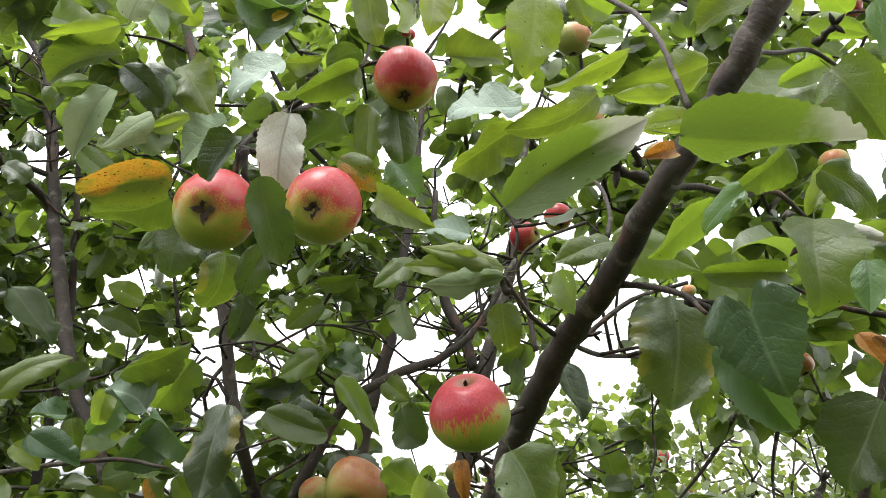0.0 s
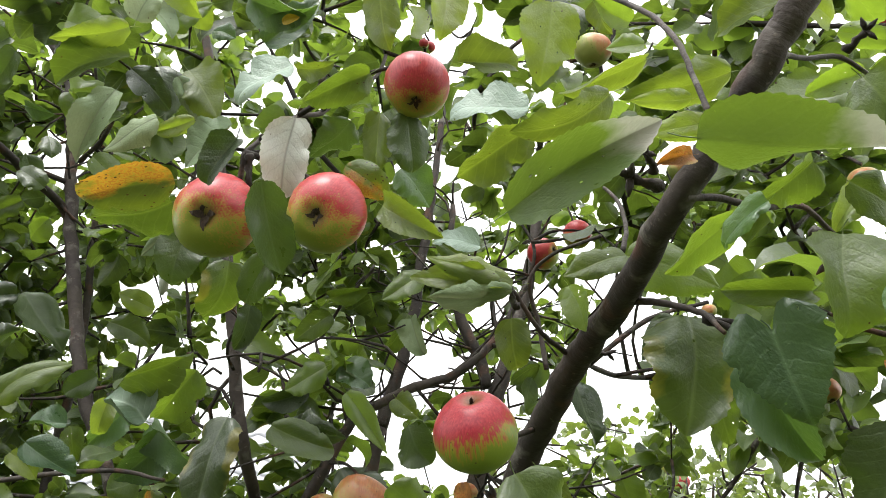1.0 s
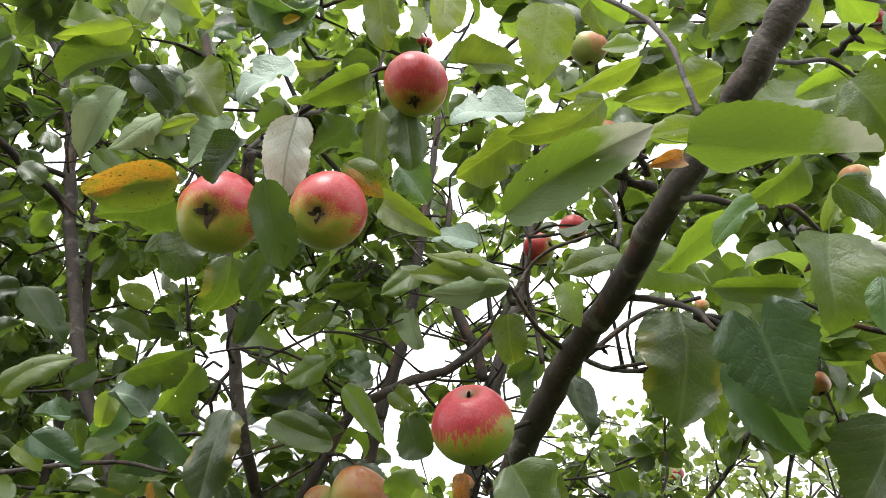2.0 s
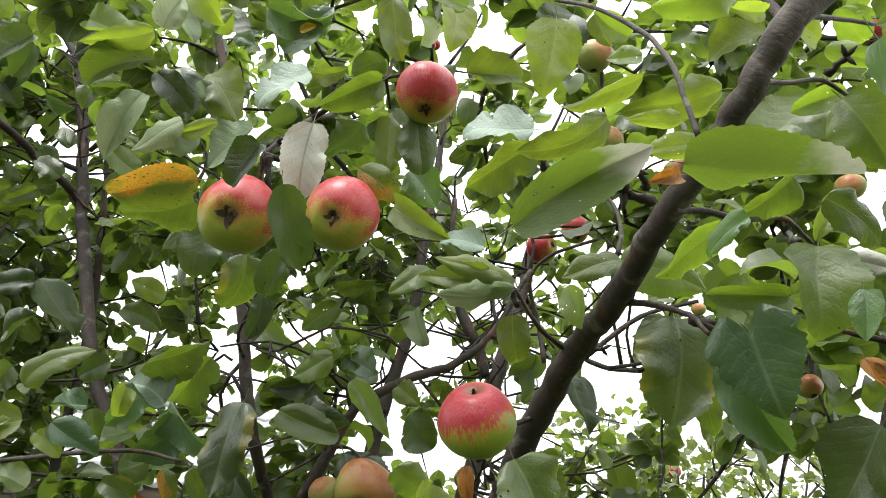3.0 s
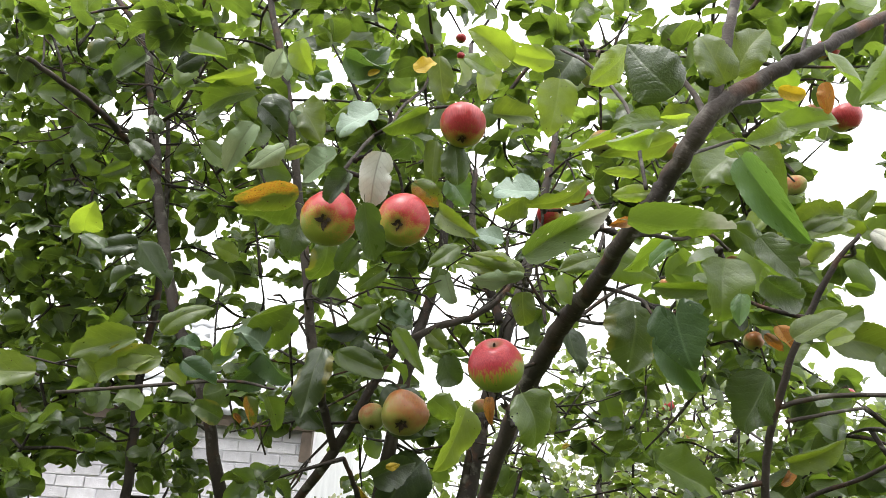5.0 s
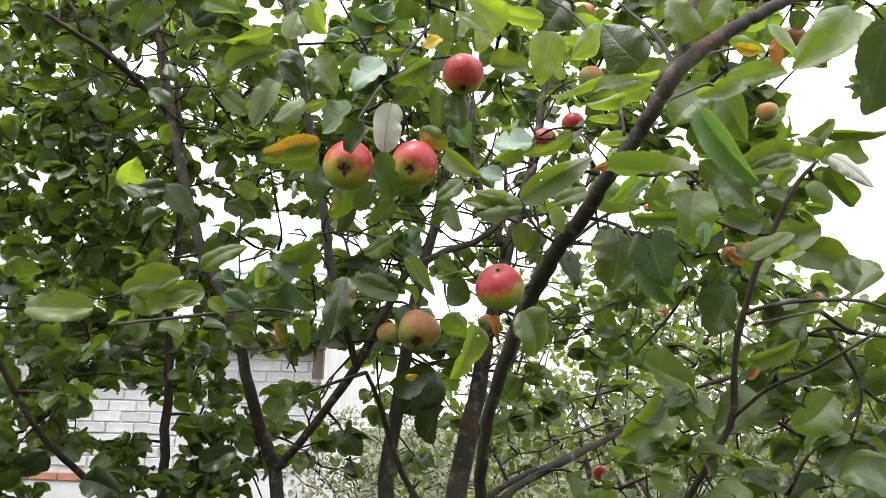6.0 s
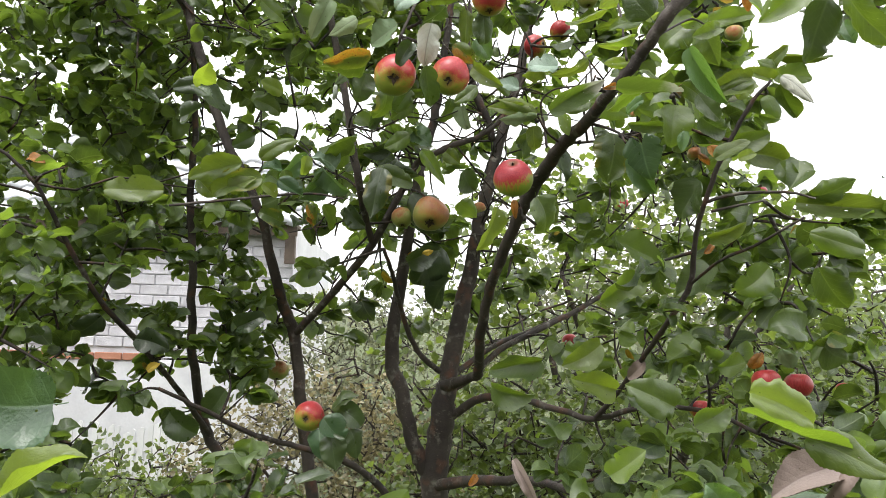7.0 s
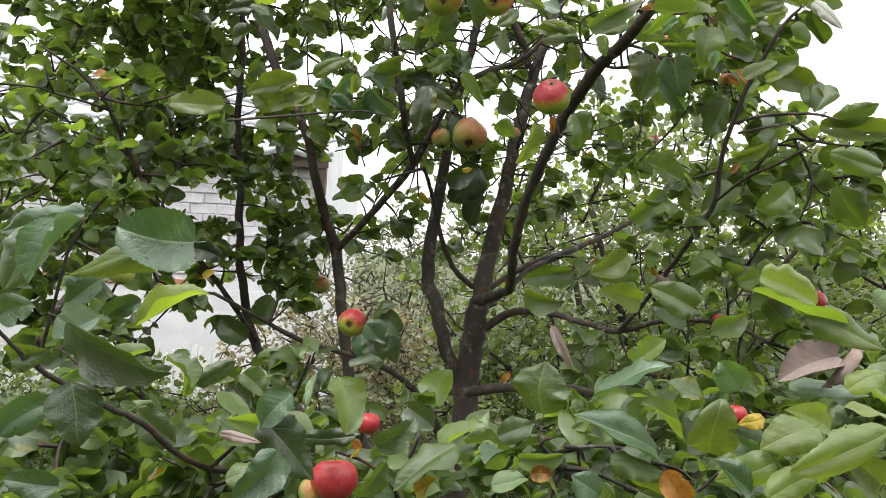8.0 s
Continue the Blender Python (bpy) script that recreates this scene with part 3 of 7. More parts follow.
limb("branch", (0.202, 0.390, 2.074, 0.0024), (0.238, 0.430, 2.105, 0.0021), (0.279, 0.460, 2.132, 0.0022), (0.315, 0.480, 2.126, 0.0017), (0.351, 0.500, 2.105, 0.0011))
limb("branch", (0.303, 0.360, 2.165, 0.0024), (0.318, 0.370, 2.205, 0.0020), (0.340, 0.380, 2.255, 0.0016))
limb("branch", (0.224, 0.370, 2.111, 0.0026), (0.264, 0.410, 2.147, 0.0023), (0.323, 0.450, 2.179, 0.0019))
limb("branch", (-0.179, 0.610, 2.141, 0.0034), (-0.171, 0.630, 2.171, 0.0030), (-0.156, 0.680, 2.232, 0.0033), (-0.141, 0.720, 2.266, 0.0035), (-0.131, 0.780, 2.340, 0.0032), (-0.104, 0.850, 2.423, 0.0031), (-0.097, 0.900, 2.523, 0.0029))
limb("branch", (0.150, 0.600, 2.046, 0.0029), (0.159, 0.620, 2.078, 0.0025), (0.161, 0.650, 2.121, 0.0024), (0.155, 0.680, 2.154, 0.0020))
limb("branch", (0.119, 0.700, 1.988, 0.0029), (0.219, 1.000, 2.061, 0.0042), (0.326, 1.200, 2.117, 0.0041), (0.411, 1.300, 2.138, 0.0035))
limb("branch", (-0.340, 1.200, 0.950, 0.0160), (-0.420, 0.700, 1.150, 0.0120), (-0.469, 0.280, 1.280, 0.0055), (-0.505, 0.120, 1.377, 0.0047), (-0.497, -0.020, 1.431, 0.0036), (-0.516, -0.100, 1.474, 0.0030), (-0.523, -0.130, 1.498, 0.0022), (-0.536, -0.150, 1.527, 0.0016))
limb("branch", (-0.516, -0.100, 1.474, 0.0023), (-0.496, -0.120, 1.523, 0.0019), (-0.475, -0.140, 1.577, 0.0017), (-0.458, -0.150, 1.608, 0.0012))
limb("branch", (0.160, 0.900, 1.100, 0.0140), (0.120, 0.550, 1.220, 0.0120), (0.020, 0.200, 1.320, 0.0090), (-0.041, 0.060, 1.391, 0.0031), (-0.035, 0.040, 1.405, 0.0024))
limb("branch", (0.300, 0.620, 1.200, 0.0110), (0.110, 0.250, 1.344, 0.0034), (0.000, 0.150, 1.370, 0.0028))

# ---- fruiting spurs: short knobbly shoots with ringed bark ----
def spur(place, way, size):
    g = np.random.default_rng(int(abs(place[0]) * 9973 + abs(place[2]) * 131))
    p, w = np.array(place), np.array(way, float)
    w /= np.linalg.norm(w)
    path = []
    for k in range(8):
        p = p + (w + g.normal(0, 0.35, 3)) * size / 8
        path.append((*p, size * (0.16 if k % 2 else 0.12) * (1 - 0.05 * k)))
    v, f = tube_arrays(np.array(path), 8, 0.10, 5)
    for k in range(3):
        b = np.array(path[-1][:3])
        d = w + g.normal(0, 0.6, 3)
        d /= np.linalg.norm(d)
        v2, f2 = tube_arrays(np.array([(*b, size * 0.07), (*(b + d * size * 0.22), size * 0.09), (*(b + d * size * 0.42), size * 0.02)]), 6)
        f += [tuple(i + len(v) for i in q) for q in f2]
        v += v2
    ob = part("spur", mesh_of("spur", v, f, TWIG), None, tree)
    ob.matrix_parent_inverse = tree_inv


spur((-0.173, 0.600, 2.137), (0.00, 0.14, -1.03), .03)
spur((-0.170, 0.610, 2.155), (1.00, -0.21, 0.46), .025)
spur((0.136, 0.420, 1.999), (-1.00, -0.54, -0.03), .028)
spur((0.129, 0.410, 2.001), (-0.50, -0.70, 0.34), .02)
spur((0.265, 0.520, 2.034), (0.60, 0.42, -0.91), .03)
spur((0.068, 0.620, 1.999), (-0.50, -0.60, 0.82), .025)
spur((0.179, 0.520, 1.962), (1.00, -0.06, -0.35), .026)
spur((-0.139, 0.720, 2.266), (-0.00, -0.60, 0.83), .03)
spur((0.280, 0.460, 2.132), (0.25, -0.51, 0.46), .024)
spur((0.128, 0.550, 2.281), (-0.48, -0.55, 0.82), .025)
spur((0.066, 0.715, 1.838), (-0.30, 0.30, 0.83), .03)
spur((-0.160, 1.000, 2.191), (0.20, -0.42, 0.91), .03)
spur((0.062, 0.400, 2.006), (-0.20, -0.70, 0.56), .016)
spur((0.182, 0.520, 1.963), (0.64, -0.11, -0.53), .022)
spur((-0.242, 1.250, 1.611), (-0.46, -0.21, 0.97), .03)
spur((-0.041, 0.060, 1.391), (-0.26, -0.21, 0.99), .02)
spur((-0.516, -0.100, 1.477), (0.14, -0.31, 1.01), .02)
spur((0.332, 0.700, 1.836), (0.44, -0.01, 1.03), .025)
spur((0.129, 0.680, 1.982), (0.97, -0.33, 0.28), .02)

# ---- leaves ----
def blade(s, full=0.46, point=0.74):
    """Half the breadth of a leaf at s of its length, where the whole is one long and one broad."""
    s = min(1.0, max(0.0, s))
    top = full / (full + point)
    return 0.5 * s ** full * (1 - s) ** point / (top ** full * (1 - top) ** point)


LEAF_STYLES = {"cup": (0.6, 0.70, 0.30), "arch": (1.3, 0.45, 0.28), "fold": (0.5, 0.95, 0.26), "wave": (0.7, 0.45, 0.55),
               "curl": (0.8, 0.8, 0.40), "spot": (0.9, 0.55, 0.36), "roll": (0.9, 1.5, 0.3), "flat": (0.6, 0.38, 0.36), "half": (0.5, 0.2, 0.14), "heart": (0.7, 0.22, 0.16)}


def leaf_grid(variant, rng, rows, us, teeth):
    """A leaf from the origin to (0, 1, 0), one broad: a bent midrib, two wings that lift and wave, a sawn and bitten edge."""
    bend, lift, wave = LEAF_STYLES[variant]
    bend *= rng.uniform(0.6, 1.3)
    snap = rng.uniform(-0.4, 1.1)
    full, point = rng.uniform(0.38, 0.54), rng.uniform(0.62, 0.92)
    if variant == "heart":
        full, point = 0.22, 1.15
    phase = [rng.uniform(0, 6.3) for k in range(6)]
    wing = [lift * rng.uniform(0.5, 1.5), lift * rng.uniform(0.5, 1.5)]
    curl = [rng.uniform(-0.6, 0.6), rng.uniform(-0.6, 0.6)]
    if variant == "roll":
        curl[1] = 1.9
    if variant == "half":
        full, point = 0.42, 0.66
        wing, curl, snap = [0.15, -1.75], [0.2, -0.3], 0.3
    sway = rng.uniform(-0.10, 0.10)
    bites = [(rng.randrange(2), rng.uniform(0.15, 0.9), rng.uniform(0.02, 0.05), rng.uniform(0.10, 0.34)) for k in range(rng.choice((0, 0, 1, 1, 2)))]
    y, z, angle, spine = 0.0, 0.0, 0.0, []
    for i in range(rows + 1):
        spine.append((y, z, angle))
        s = (i + 0.5) / rows
        angle = -bend * (s - 0.3) - snap * max(0.0, s - 0.68) * 3 + 0.15 * math.sin(6 * s + phase[0])
        y += math.cos(angle) / rows
        z += math.sin(angle) / rows
    turn = math.atan2(z, y)
    size = math.hypot(y, z)
    verts, uvs, low, high_x = [], [], 0.0, 0.0
    for i in range(rows + 1):
        s = i / rows
        h = blade(0.010 + 0.988 * s, full, point)
        h = max(h, 0.0) * (1 - 0.35 * max(0.0, (s - 0.84) / 0.16) ** 1.4) if variant != "half" else h
        py, pz, angle = spine[i]
        for u in us:
            k = 1 if u > 0 else 0
            a = abs(u)
            e = h * a * (1 + 0.03 * math.sin(7 * s + phase[1 + k]) * a)
            if teeth:
                e *= 1 + a * (0.012 * math.sin(13 * s + phase[4 + k]) + 0.008 * math.sin(31 * s + phase[2 + k]))
            if teeth and a > 0.9:
                for bk, bs, bw, bd in bites:
                    if bk == k:
                        e -= h * bd * math.exp(-((s - bs) / bw) ** 2)
                if a > 0.99:
                    e += 0.011 * ((i % 3) - 1.2) * min(1.0, 6 * (1 - s)) + rng.uniform(-0.004, 0.004)
            up = wing[k] * (0.65 + 0.35 * math.sin(3.4 * s + phase[3 + k])) + curl[k] * a * a
            out, high = e * math.cos(up * 0.9), e * math.sin(up * 0.9)
            high += wave * h * a ** 2 * (0.35 * math.sin(8.5 * s + phase[1 + k]) + 0.14 * math.sin(19 * s + phase[4 + k]))
            high += 0.0035 * math.sin(45 * (s - 0.31 * a * h * 2) + phase[5]) * math.sin(math.pi * min(1, a)) if teeth else 0.0
            high += 0.11 * wave * h * a ** 4 * math.sin(27 * s + phase[3 + k]) if teeth else 0.0
            x = (out if k else -out) + sway * math.sin(math.pi * s)
            notch = 0.26 * math.sin(math.pi * min(1.0, a * 0.80)) * math.exp(-4.5 * s) if variant == "heart" else 0.0
            vy, vz = py - notch - high * math.sin(angle), pz + high * math.cos(angle)
            vy, vz = (vy * math.cos(turn) + vz * math.sin(turn)) / size, (vz * math.cos(turn) - vy * math.sin(turn)) / size
            low, high_x = min(low, x), max(high_x, x)
            verts.append((x, vy, vz))
            uvs.append((0.5 + u * h, s))
    verts = [(x / (high_x - low), vy, vz) for x, vy, vz in verts]
    faces, n = [], len(us)
    for i in range(rows):
        for j in range(n - 1):
            a = i * n + j
            faces.append((a, a + 1, a + n + 1, a + n))
    return verts, faces, uvs


FINE = (-1.0, -0.93, -0.7, -0.45, -0.2, -0.03, 0.03, 0.2, 0.45, 0.7, 0.93, 1.0)
COARSE = (-1.0, -0.55, 0.0, 0.55, 1.0)


def leaf_mesh(variant, seed):
    """A toothed leaf with its stalk behind the origin."""
    rng = random.Random(seed * 31 + len(variant))
    verts, faces, uvs = leaf_grid(variant, rng, 48, FINE, True)
    b0 = len(verts)
    twist = rng.choice((-1, 1))
    for xx, yy, zz in ((0.0, 0.02, 0.0), (0.012 * twist, -0.07, -0.02), (0.05 * twist, -0.15, 0.03)):
        for q in range(4):
            verts.append((xx + 0.009 * math.cos(q * math.pi / 2), yy, zz + 0.008 * math.sin(q * math.pi / 2)))
            uvs.append((0.5, 0.1))
    for k in range(2):
        for q in range(4):
            a, b = b0 + 4 * k + q, b0 + 4 * k + (q + 1) % 4
            faces.append((a, b, b + 4, a + 4))
    return verts, faces, uvs


LEAF_CACHE = {}


def leaf_data(variant, mat, seed):
    key = (variant, mat.name, seed)
    if key not in LEAF_CACHE:
        v, f, uv = leaf_mesh(variant, seed)
        me = mesh_of("leaf", v, f, mat)
        layer = me.uv_layers.new(name="UVMap")
        for loop in me.loops:
            layer.data[loop.index].uv = uv[loop.vertex_index]
        LEAF_CACHE[key] = me
    return LEAF_CACHE[key]


leaf_count = 0


def leaf(base, tip, face, width, mat, variant):
    """One large leaf from its base to its tip, its face turned to the given direction."""
    global leaf_count
    leaf_count += 1
    b, t = Vector(base), Vector(tip)
    y = (t - b).normalized()
    z = Vector(face)
    z = (z - y * z.dot(y)).normalized()
    x = y.cross(z)
    size = (t - b).length
    m = Matrix((x, y, z)).transposed().to_4x4()
    ob = part("leaf", leaf_data(variant, mat, leaf_count % 11), mat, tree)
    ob.matrix_world = Matrix.Translation(b) @ m @ Matrix.Diagonal((width, size, 0.5 * (size + width), 1))
    ob.matrix_parent_inverse = tree_inv


leaf((0.129, 0.339, 1.979), (0.225, 0.340, 1.977), (-0.00, -0.83, -0.55), 0.036, LEAF_TIP_GLARE, "half")
leaf((0.041, 0.357, 1.947), (0.115, 0.339, 1.990), (0.02, -0.86, -0.51), 0.031, LEAF_TIP_GLARE, "cup")
leaf((0.053, 0.366, 2.015), (0.012, 0.378, 2.013), (-0.20, -0.79, 0.40), 0.036, LEAF_SHEEN, "cup")
leaf((0.097, 0.371, 2.028), (0.042, 0.375, 2.005), (0.36, -0.29, -0.89), 0.029, LEAF_LIGHT, "spot")
leaf((0.089, 0.518, 2.236), (0.080, 0.546, 2.168), (-0.26, -0.90, -0.34), 0.048, LEAF_LIGHT, "flat")
leaf((0.156, 0.498, 2.160), (0.092, 0.521, 2.145), (0.06, -0.41, -0.91), 0.033, LEAF_LIGHT, "arch")
leaf((0.220, 0.502, 2.152), (0.131, 0.503, 2.125), (0.25, -0.45, -0.86), 0.036, LEAF_LIGHT, "flat")
leaf((0.059, 0.438, 2.050), (0.014, 0.464, 2.030), (0.06, -0.53, -0.84), 0.031, LEAF_LIGHT, "wave")
leaf((0.011, 0.563, 2.209), (0.063, 0.575, 2.210), (0.22, -0.98, -0.01), 0.035, LEAF_LIGHT, "cup")
leaf((0.161, 0.429, 2.071), (0.124, 0.438, 2.075), (-0.24, -0.69, -0.68), 0.015, LEAF_LIGHT, "spot")
leaf((0.201, 0.460, 1.928), (0.225, 0.480, 1.878), (-0.40, -0.88, -0.24), 0.063, LEAF_BLUE, "heart")
leaf((0.200, 0.495, 1.925), (0.243, 0.519, 1.866), (-0.26, -0.81, -0.52), 0.041, LEAF_BLUE, "fold")
leaf((0.176, 0.532, 1.964), (0.168, 0.541, 1.882), (0.33, -0.94, -0.13), 0.069, LEAF_MID, "wave")
leaf((0.256, 0.464, 1.995), (0.250, 0.476, 1.930), (0.04, -0.98, -0.18), 0.054, LEAF_MID, "curl")
leaf((0.260, 0.450, 2.025), (0.308, 0.479, 2.003), (0.34, -0.85, -0.40), 0.031, LEAF_MID, "wave")
leaf((0.246, 0.461, 2.047), (0.211, 0.482, 2.027), (-0.00, -0.71, -0.71), 0.033, LEAF_MID, "curl")
leaf((0.219, 0.530, 2.043), (0.173, 0.567, 2.011), (-0.02, -0.65, -0.76), 0.040, LEAF_MID, "flat")
leaf((0.143, 0.560, 2.023), (0.093, 0.553, 2.001), (0.05, -0.97, 0.22), 0.029, LEAF_LIGHT, "spot")
leaf((0.216, 0.403, 2.126), (0.181, 0.425, 2.117), (-0.55, -0.83, 0.10), 0.029, LEAF_LIGHT, "wave")
leaf((0.059, 0.588, 2.009), (-0.025, 0.608, 2.022), (-0.24, -0.97, -0.08), 0.025, LEAF_LIGHT, "wave")
leaf((0.056, 0.595, 2.018), (-0.011, 0.580, 2.028), (0.25, -0.91, 0.32), 0.025, LEAF_LIGHT, "spot")
leaf((0.058, 0.581, 2.001), (-0.009, 0.575, 1.991), (0.18, -0.47, -0.87), 0.023, LEAF_PALE, "wave")
leaf((0.034, 0.648, 2.071), (-0.009, 0.644, 2.070), (0.10, -0.88, 0.40), 0.027, LEAF_SHEEN, "cup")
leaf((0.103, 0.589, 2.009), (0.116, 0.592, 1.972), (-0.54, -0.79, -0.27), 0.025, LEAF_MID, "cup")
leaf((0.061, 0.637, 1.999), (0.068, 0.662, 1.963), (0.05, -0.83, -0.56), 0.031, LEAF_LIGHT, "arch")
leaf((0.058, 0.563, 1.860), (0.075, 0.589, 1.802), (0.59, -0.79, -0.18), 0.057, LEAF_MID, "curl")
leaf((-0.002, 0.612, 1.846), (-0.037, 0.626, 1.773), (0.42, -0.83, -0.36), 0.049, LEAF_LIGHT, "spot")
leaf((-0.227, 0.586, 2.097), (-0.308, 0.593, 2.082), (0.04, -0.83, -0.56), 0.042, LEAF_TURNING, "flat")
leaf((-0.242, 0.625, 2.097), (-0.332, 0.654, 2.094), (-0.04, -0.24, -0.97), 0.057, LEAF_MID, "spot")
leaf((-0.126, 0.568, 2.150), (-0.137, 0.599, 2.083), (0.22, -0.93, 0.12), 0.042, LEAF_WHITE, "flat")
leaf((-0.184, 0.579, 2.150), (-0.230, 0.609, 2.122), (-0.27, -0.92, 0.10), 0.050, LEAF_PALE, "flat")
leaf((-0.254, 0.585, 2.160), (-0.303, 0.598, 2.132), (0.18, -0.92, 0.20), 0.029, LEAF_PALE, "flat")
leaf((-0.224, 0.594, 2.165), (-0.261, 0.595, 2.151), (0.23, -0.69, -0.69), 0.017, LEAF_LIGHT, "fold")
# glare on this leaf is put in as the pale colour
leaf((-0.301, 0.591, 2.194), (-0.336, 0.620, 2.132), (0.10, -0.88, -0.46), 0.035, LEAF_PALE, "wave")
leaf((-0.254, 0.624, 2.244), (-0.216, 0.629, 2.188), (0.25, -0.97, 0.08), 0.046, LEAF_LIGHT, "wave")
leaf((-0.140, 0.581, 2.218), (-0.187, 0.597, 2.182), (-0.12, -0.95, 0.40), 0.054, LEAF_SHEEN, "cup")
leaf((-0.075, 0.624, 2.244), (-0.140, 0.638, 2.219), (0.10, -0.73, -0.67), 0.035, LEAF_MID, "cup")
leaf((-0.037, 0.614, 2.193), (-0.031, 0.647, 2.146), (0.40, -0.78, -0.49), 0.044, LEAF_DARK, "cup")
leaf((-0.063, 0.632, 2.203), (-0.063, 0.646, 2.141), (-0.19, -0.96, -0.22), 0.026, LEAF_LIGHT, "flat")
leaf((-0.101, 0.685, 2.231), (-0.147, 0.714, 2.202), (0.42, -0.21, -0.88), 0.046, LEAF_DARK, "wave")
leaf((-0.133, 0.526, 2.062), (-0.122, 0.580, 2.008), (0.40, -0.68, -0.61), 0.034, LEAF_DARK, "flat")
leaf((-0.157, 0.525, 2.099), (-0.178, 0.537, 2.064), (-0.03, -0.95, -0.31), 0.028, LEAF_DARK, "cup")
leaf((-0.161, 0.672, 2.067), (-0.189, 0.712, 2.036), (-0.15, -0.67, -0.73), 0.034, LEAF_DARK, "cup")
leaf((-0.087, 0.610, 2.129), (-0.046, 0.622, 2.103), (-0.01, -0.90, -0.43), 0.032, LEAF_TURNING, "spot")
leaf((-0.052, 0.616, 2.093), (0.003, 0.612, 2.060), (-0.23, -0.93, -0.28), 0.030, LEAF_LIGHT, "spot")
leaf((-0.045, 0.671, 2.165), (-0.015, 0.693, 2.134), (0.53, -0.85, -0.08), 0.039, LEAF_BLUE, "flat")
leaf((-0.240, 0.671, 2.092), (-0.255, 0.691, 2.043), (0.27, -0.86, -0.44), 0.045, LEAF_DARK, "flat")
leaf((-0.202, 0.683, 2.067), (-0.229, 0.715, 2.021), (0.63, -0.41, -0.66), 0.053, LEAF_MID, "curl")
leaf((-0.001, 0.537, 2.267), (-0.005, 0.544, 2.214), (0.18, -0.97, -0.15), 0.037, LEAF_LIGHT, "spot")
leaf((-0.061, 0.543, 2.277), (-0.049, 0.566, 2.222), (-0.48, -0.77, -0.42), 0.028, LEAF_LIGHT, "flat")
leaf((-0.314, 0.606, 2.282), (-0.383, 0.593, 2.255), (0.40, -0.34, -0.85), 0.029, LEAF_LIGHT, "spot")
leaf((-0.316, 0.626, 2.262), (-0.389, 0.634, 2.231), (-0.03, -0.98, -0.19), 0.038, LEAF_MID, "arch")
leaf((-0.298, 0.606, 2.307), (-0.270, 0.610, 2.270), (0.46, -0.85, 0.25), 0.026, LEAF_PALE, "curl")
leaf((-0.277, 0.613, 2.291), (-0.231, 0.598, 2.307), (-0.19, -0.93, -0.33), 0.032, LEAF_MID, "curl")
leaf((-0.234, 0.615, 2.286), (-0.209, 0.615, 2.277), (-0.02, -1.00, 0.02), 0.021, LEAF_BLUE, "curl")
leaf((-0.180, 0.610, 2.299), (-0.125, 0.589, 2.299), (-0.11, -0.28, -0.95), 0.024, LEAF_BLUE, "spot")
leaf((-0.566, 0.845, 2.360), (-0.530, 0.858, 2.356), (0.14, -0.61, -0.78), 0.029, LEAF_BLUE, "curl")
leaf((-0.443, 0.790, 1.914), (-0.544, 0.827, 1.880), (-0.36, -0.93, 0.07), 0.050, LEAF_LIGHT, "spot")
leaf((-0.444, 0.776, 1.949), (-0.371, 0.770, 1.988), (-0.14, -0.98, 0.12), 0.037, LEAF_LIGHT, "arch")
leaf((-0.481, 0.780, 1.940), (-0.594, 0.826, 1.912), (-0.41, -0.88, 0.23), 0.039, LEAF_LIGHT, "spot")
leaf((-0.412, 0.791, 1.913), (-0.367, 0.820, 1.887), (0.42, -0.88, -0.24), 0.034, LEAF_BLUE, "fold")
leaf((-0.210, 0.779, 1.941), (-0.230, 0.779, 1.839), (-0.23, -0.97, 0.04), 0.057, LEAF_DARK, "wave")
leaf((-0.304, 0.811, 1.942), (-0.353, 0.812, 1.964), (0.00, -1.00, 0.40), 0.055, LEAF_SHEEN, "cup")
leaf((-0.337, 0.796, 1.980), (-0.263, 0.801, 2.015), (0.41, -0.41, -0.81), 0.056, LEAF_MID, "curl")
leaf((0.135, 0.205, 2.024), (0.101, 0.205, 2.066), (-0.26, -0.94, -0.20), 0.043, LEAF_DARK, "arch")
leaf((0.106, 0.218, 2.071), (0.075, 0.219, 2.037), (0.45, -0.79, -0.42), 0.024, LEAF_LIGHT, "flat")
leaf((0.209, 0.283, 2.017), (0.273, 0.309, 1.954), (-0.30, -0.74, -0.60), 0.030, LEAF_BLUE, "fold")
leaf((0.344, 0.392, 2.015), (0.276, 0.384, 1.987), (0.21, -0.95, -0.24), 0.022, LEAF_LIGHT, "spot")
leaf((0.260, 0.382, 1.988), (0.294, 0.388, 1.952), (-0.12, -0.95, -0.29), 0.030, LEAF_DARK, "flat")
leaf((0.132, 0.260, 2.021), (0.095, 0.263, 2.014), (0.07, -0.72, -0.69), 0.018, LEAF_MID, "cup")
leaf((0.305, 0.436, 1.907), (0.362, 0.443, 1.938), (-0.01, -0.97, 0.25), 0.028, LEAF_LIGHT, "flat")
leaf((0.310, 0.526, 2.162), (0.254, 0.530, 2.105), (-0.44, -0.81, 0.38), 0.056, LEAF_MID, "flat")
leaf((0.258, 0.300, 2.054), (0.218, 0.297, 2.038), (0.07, -1.00, 0.06), 0.022, LEAF_MID, "cup")
leaf((0.267, 0.330, 2.115), (0.293, 0.332, 2.110), (-0.07, -0.74, -0.67), 0.014, LEAF_YELLOW, "wave")
leaf((0.307, 0.327, 2.121), (0.313, 0.338, 2.094), (-0.50, -0.76, -0.42), 0.015, LEAF_AUTUMN, "wave")
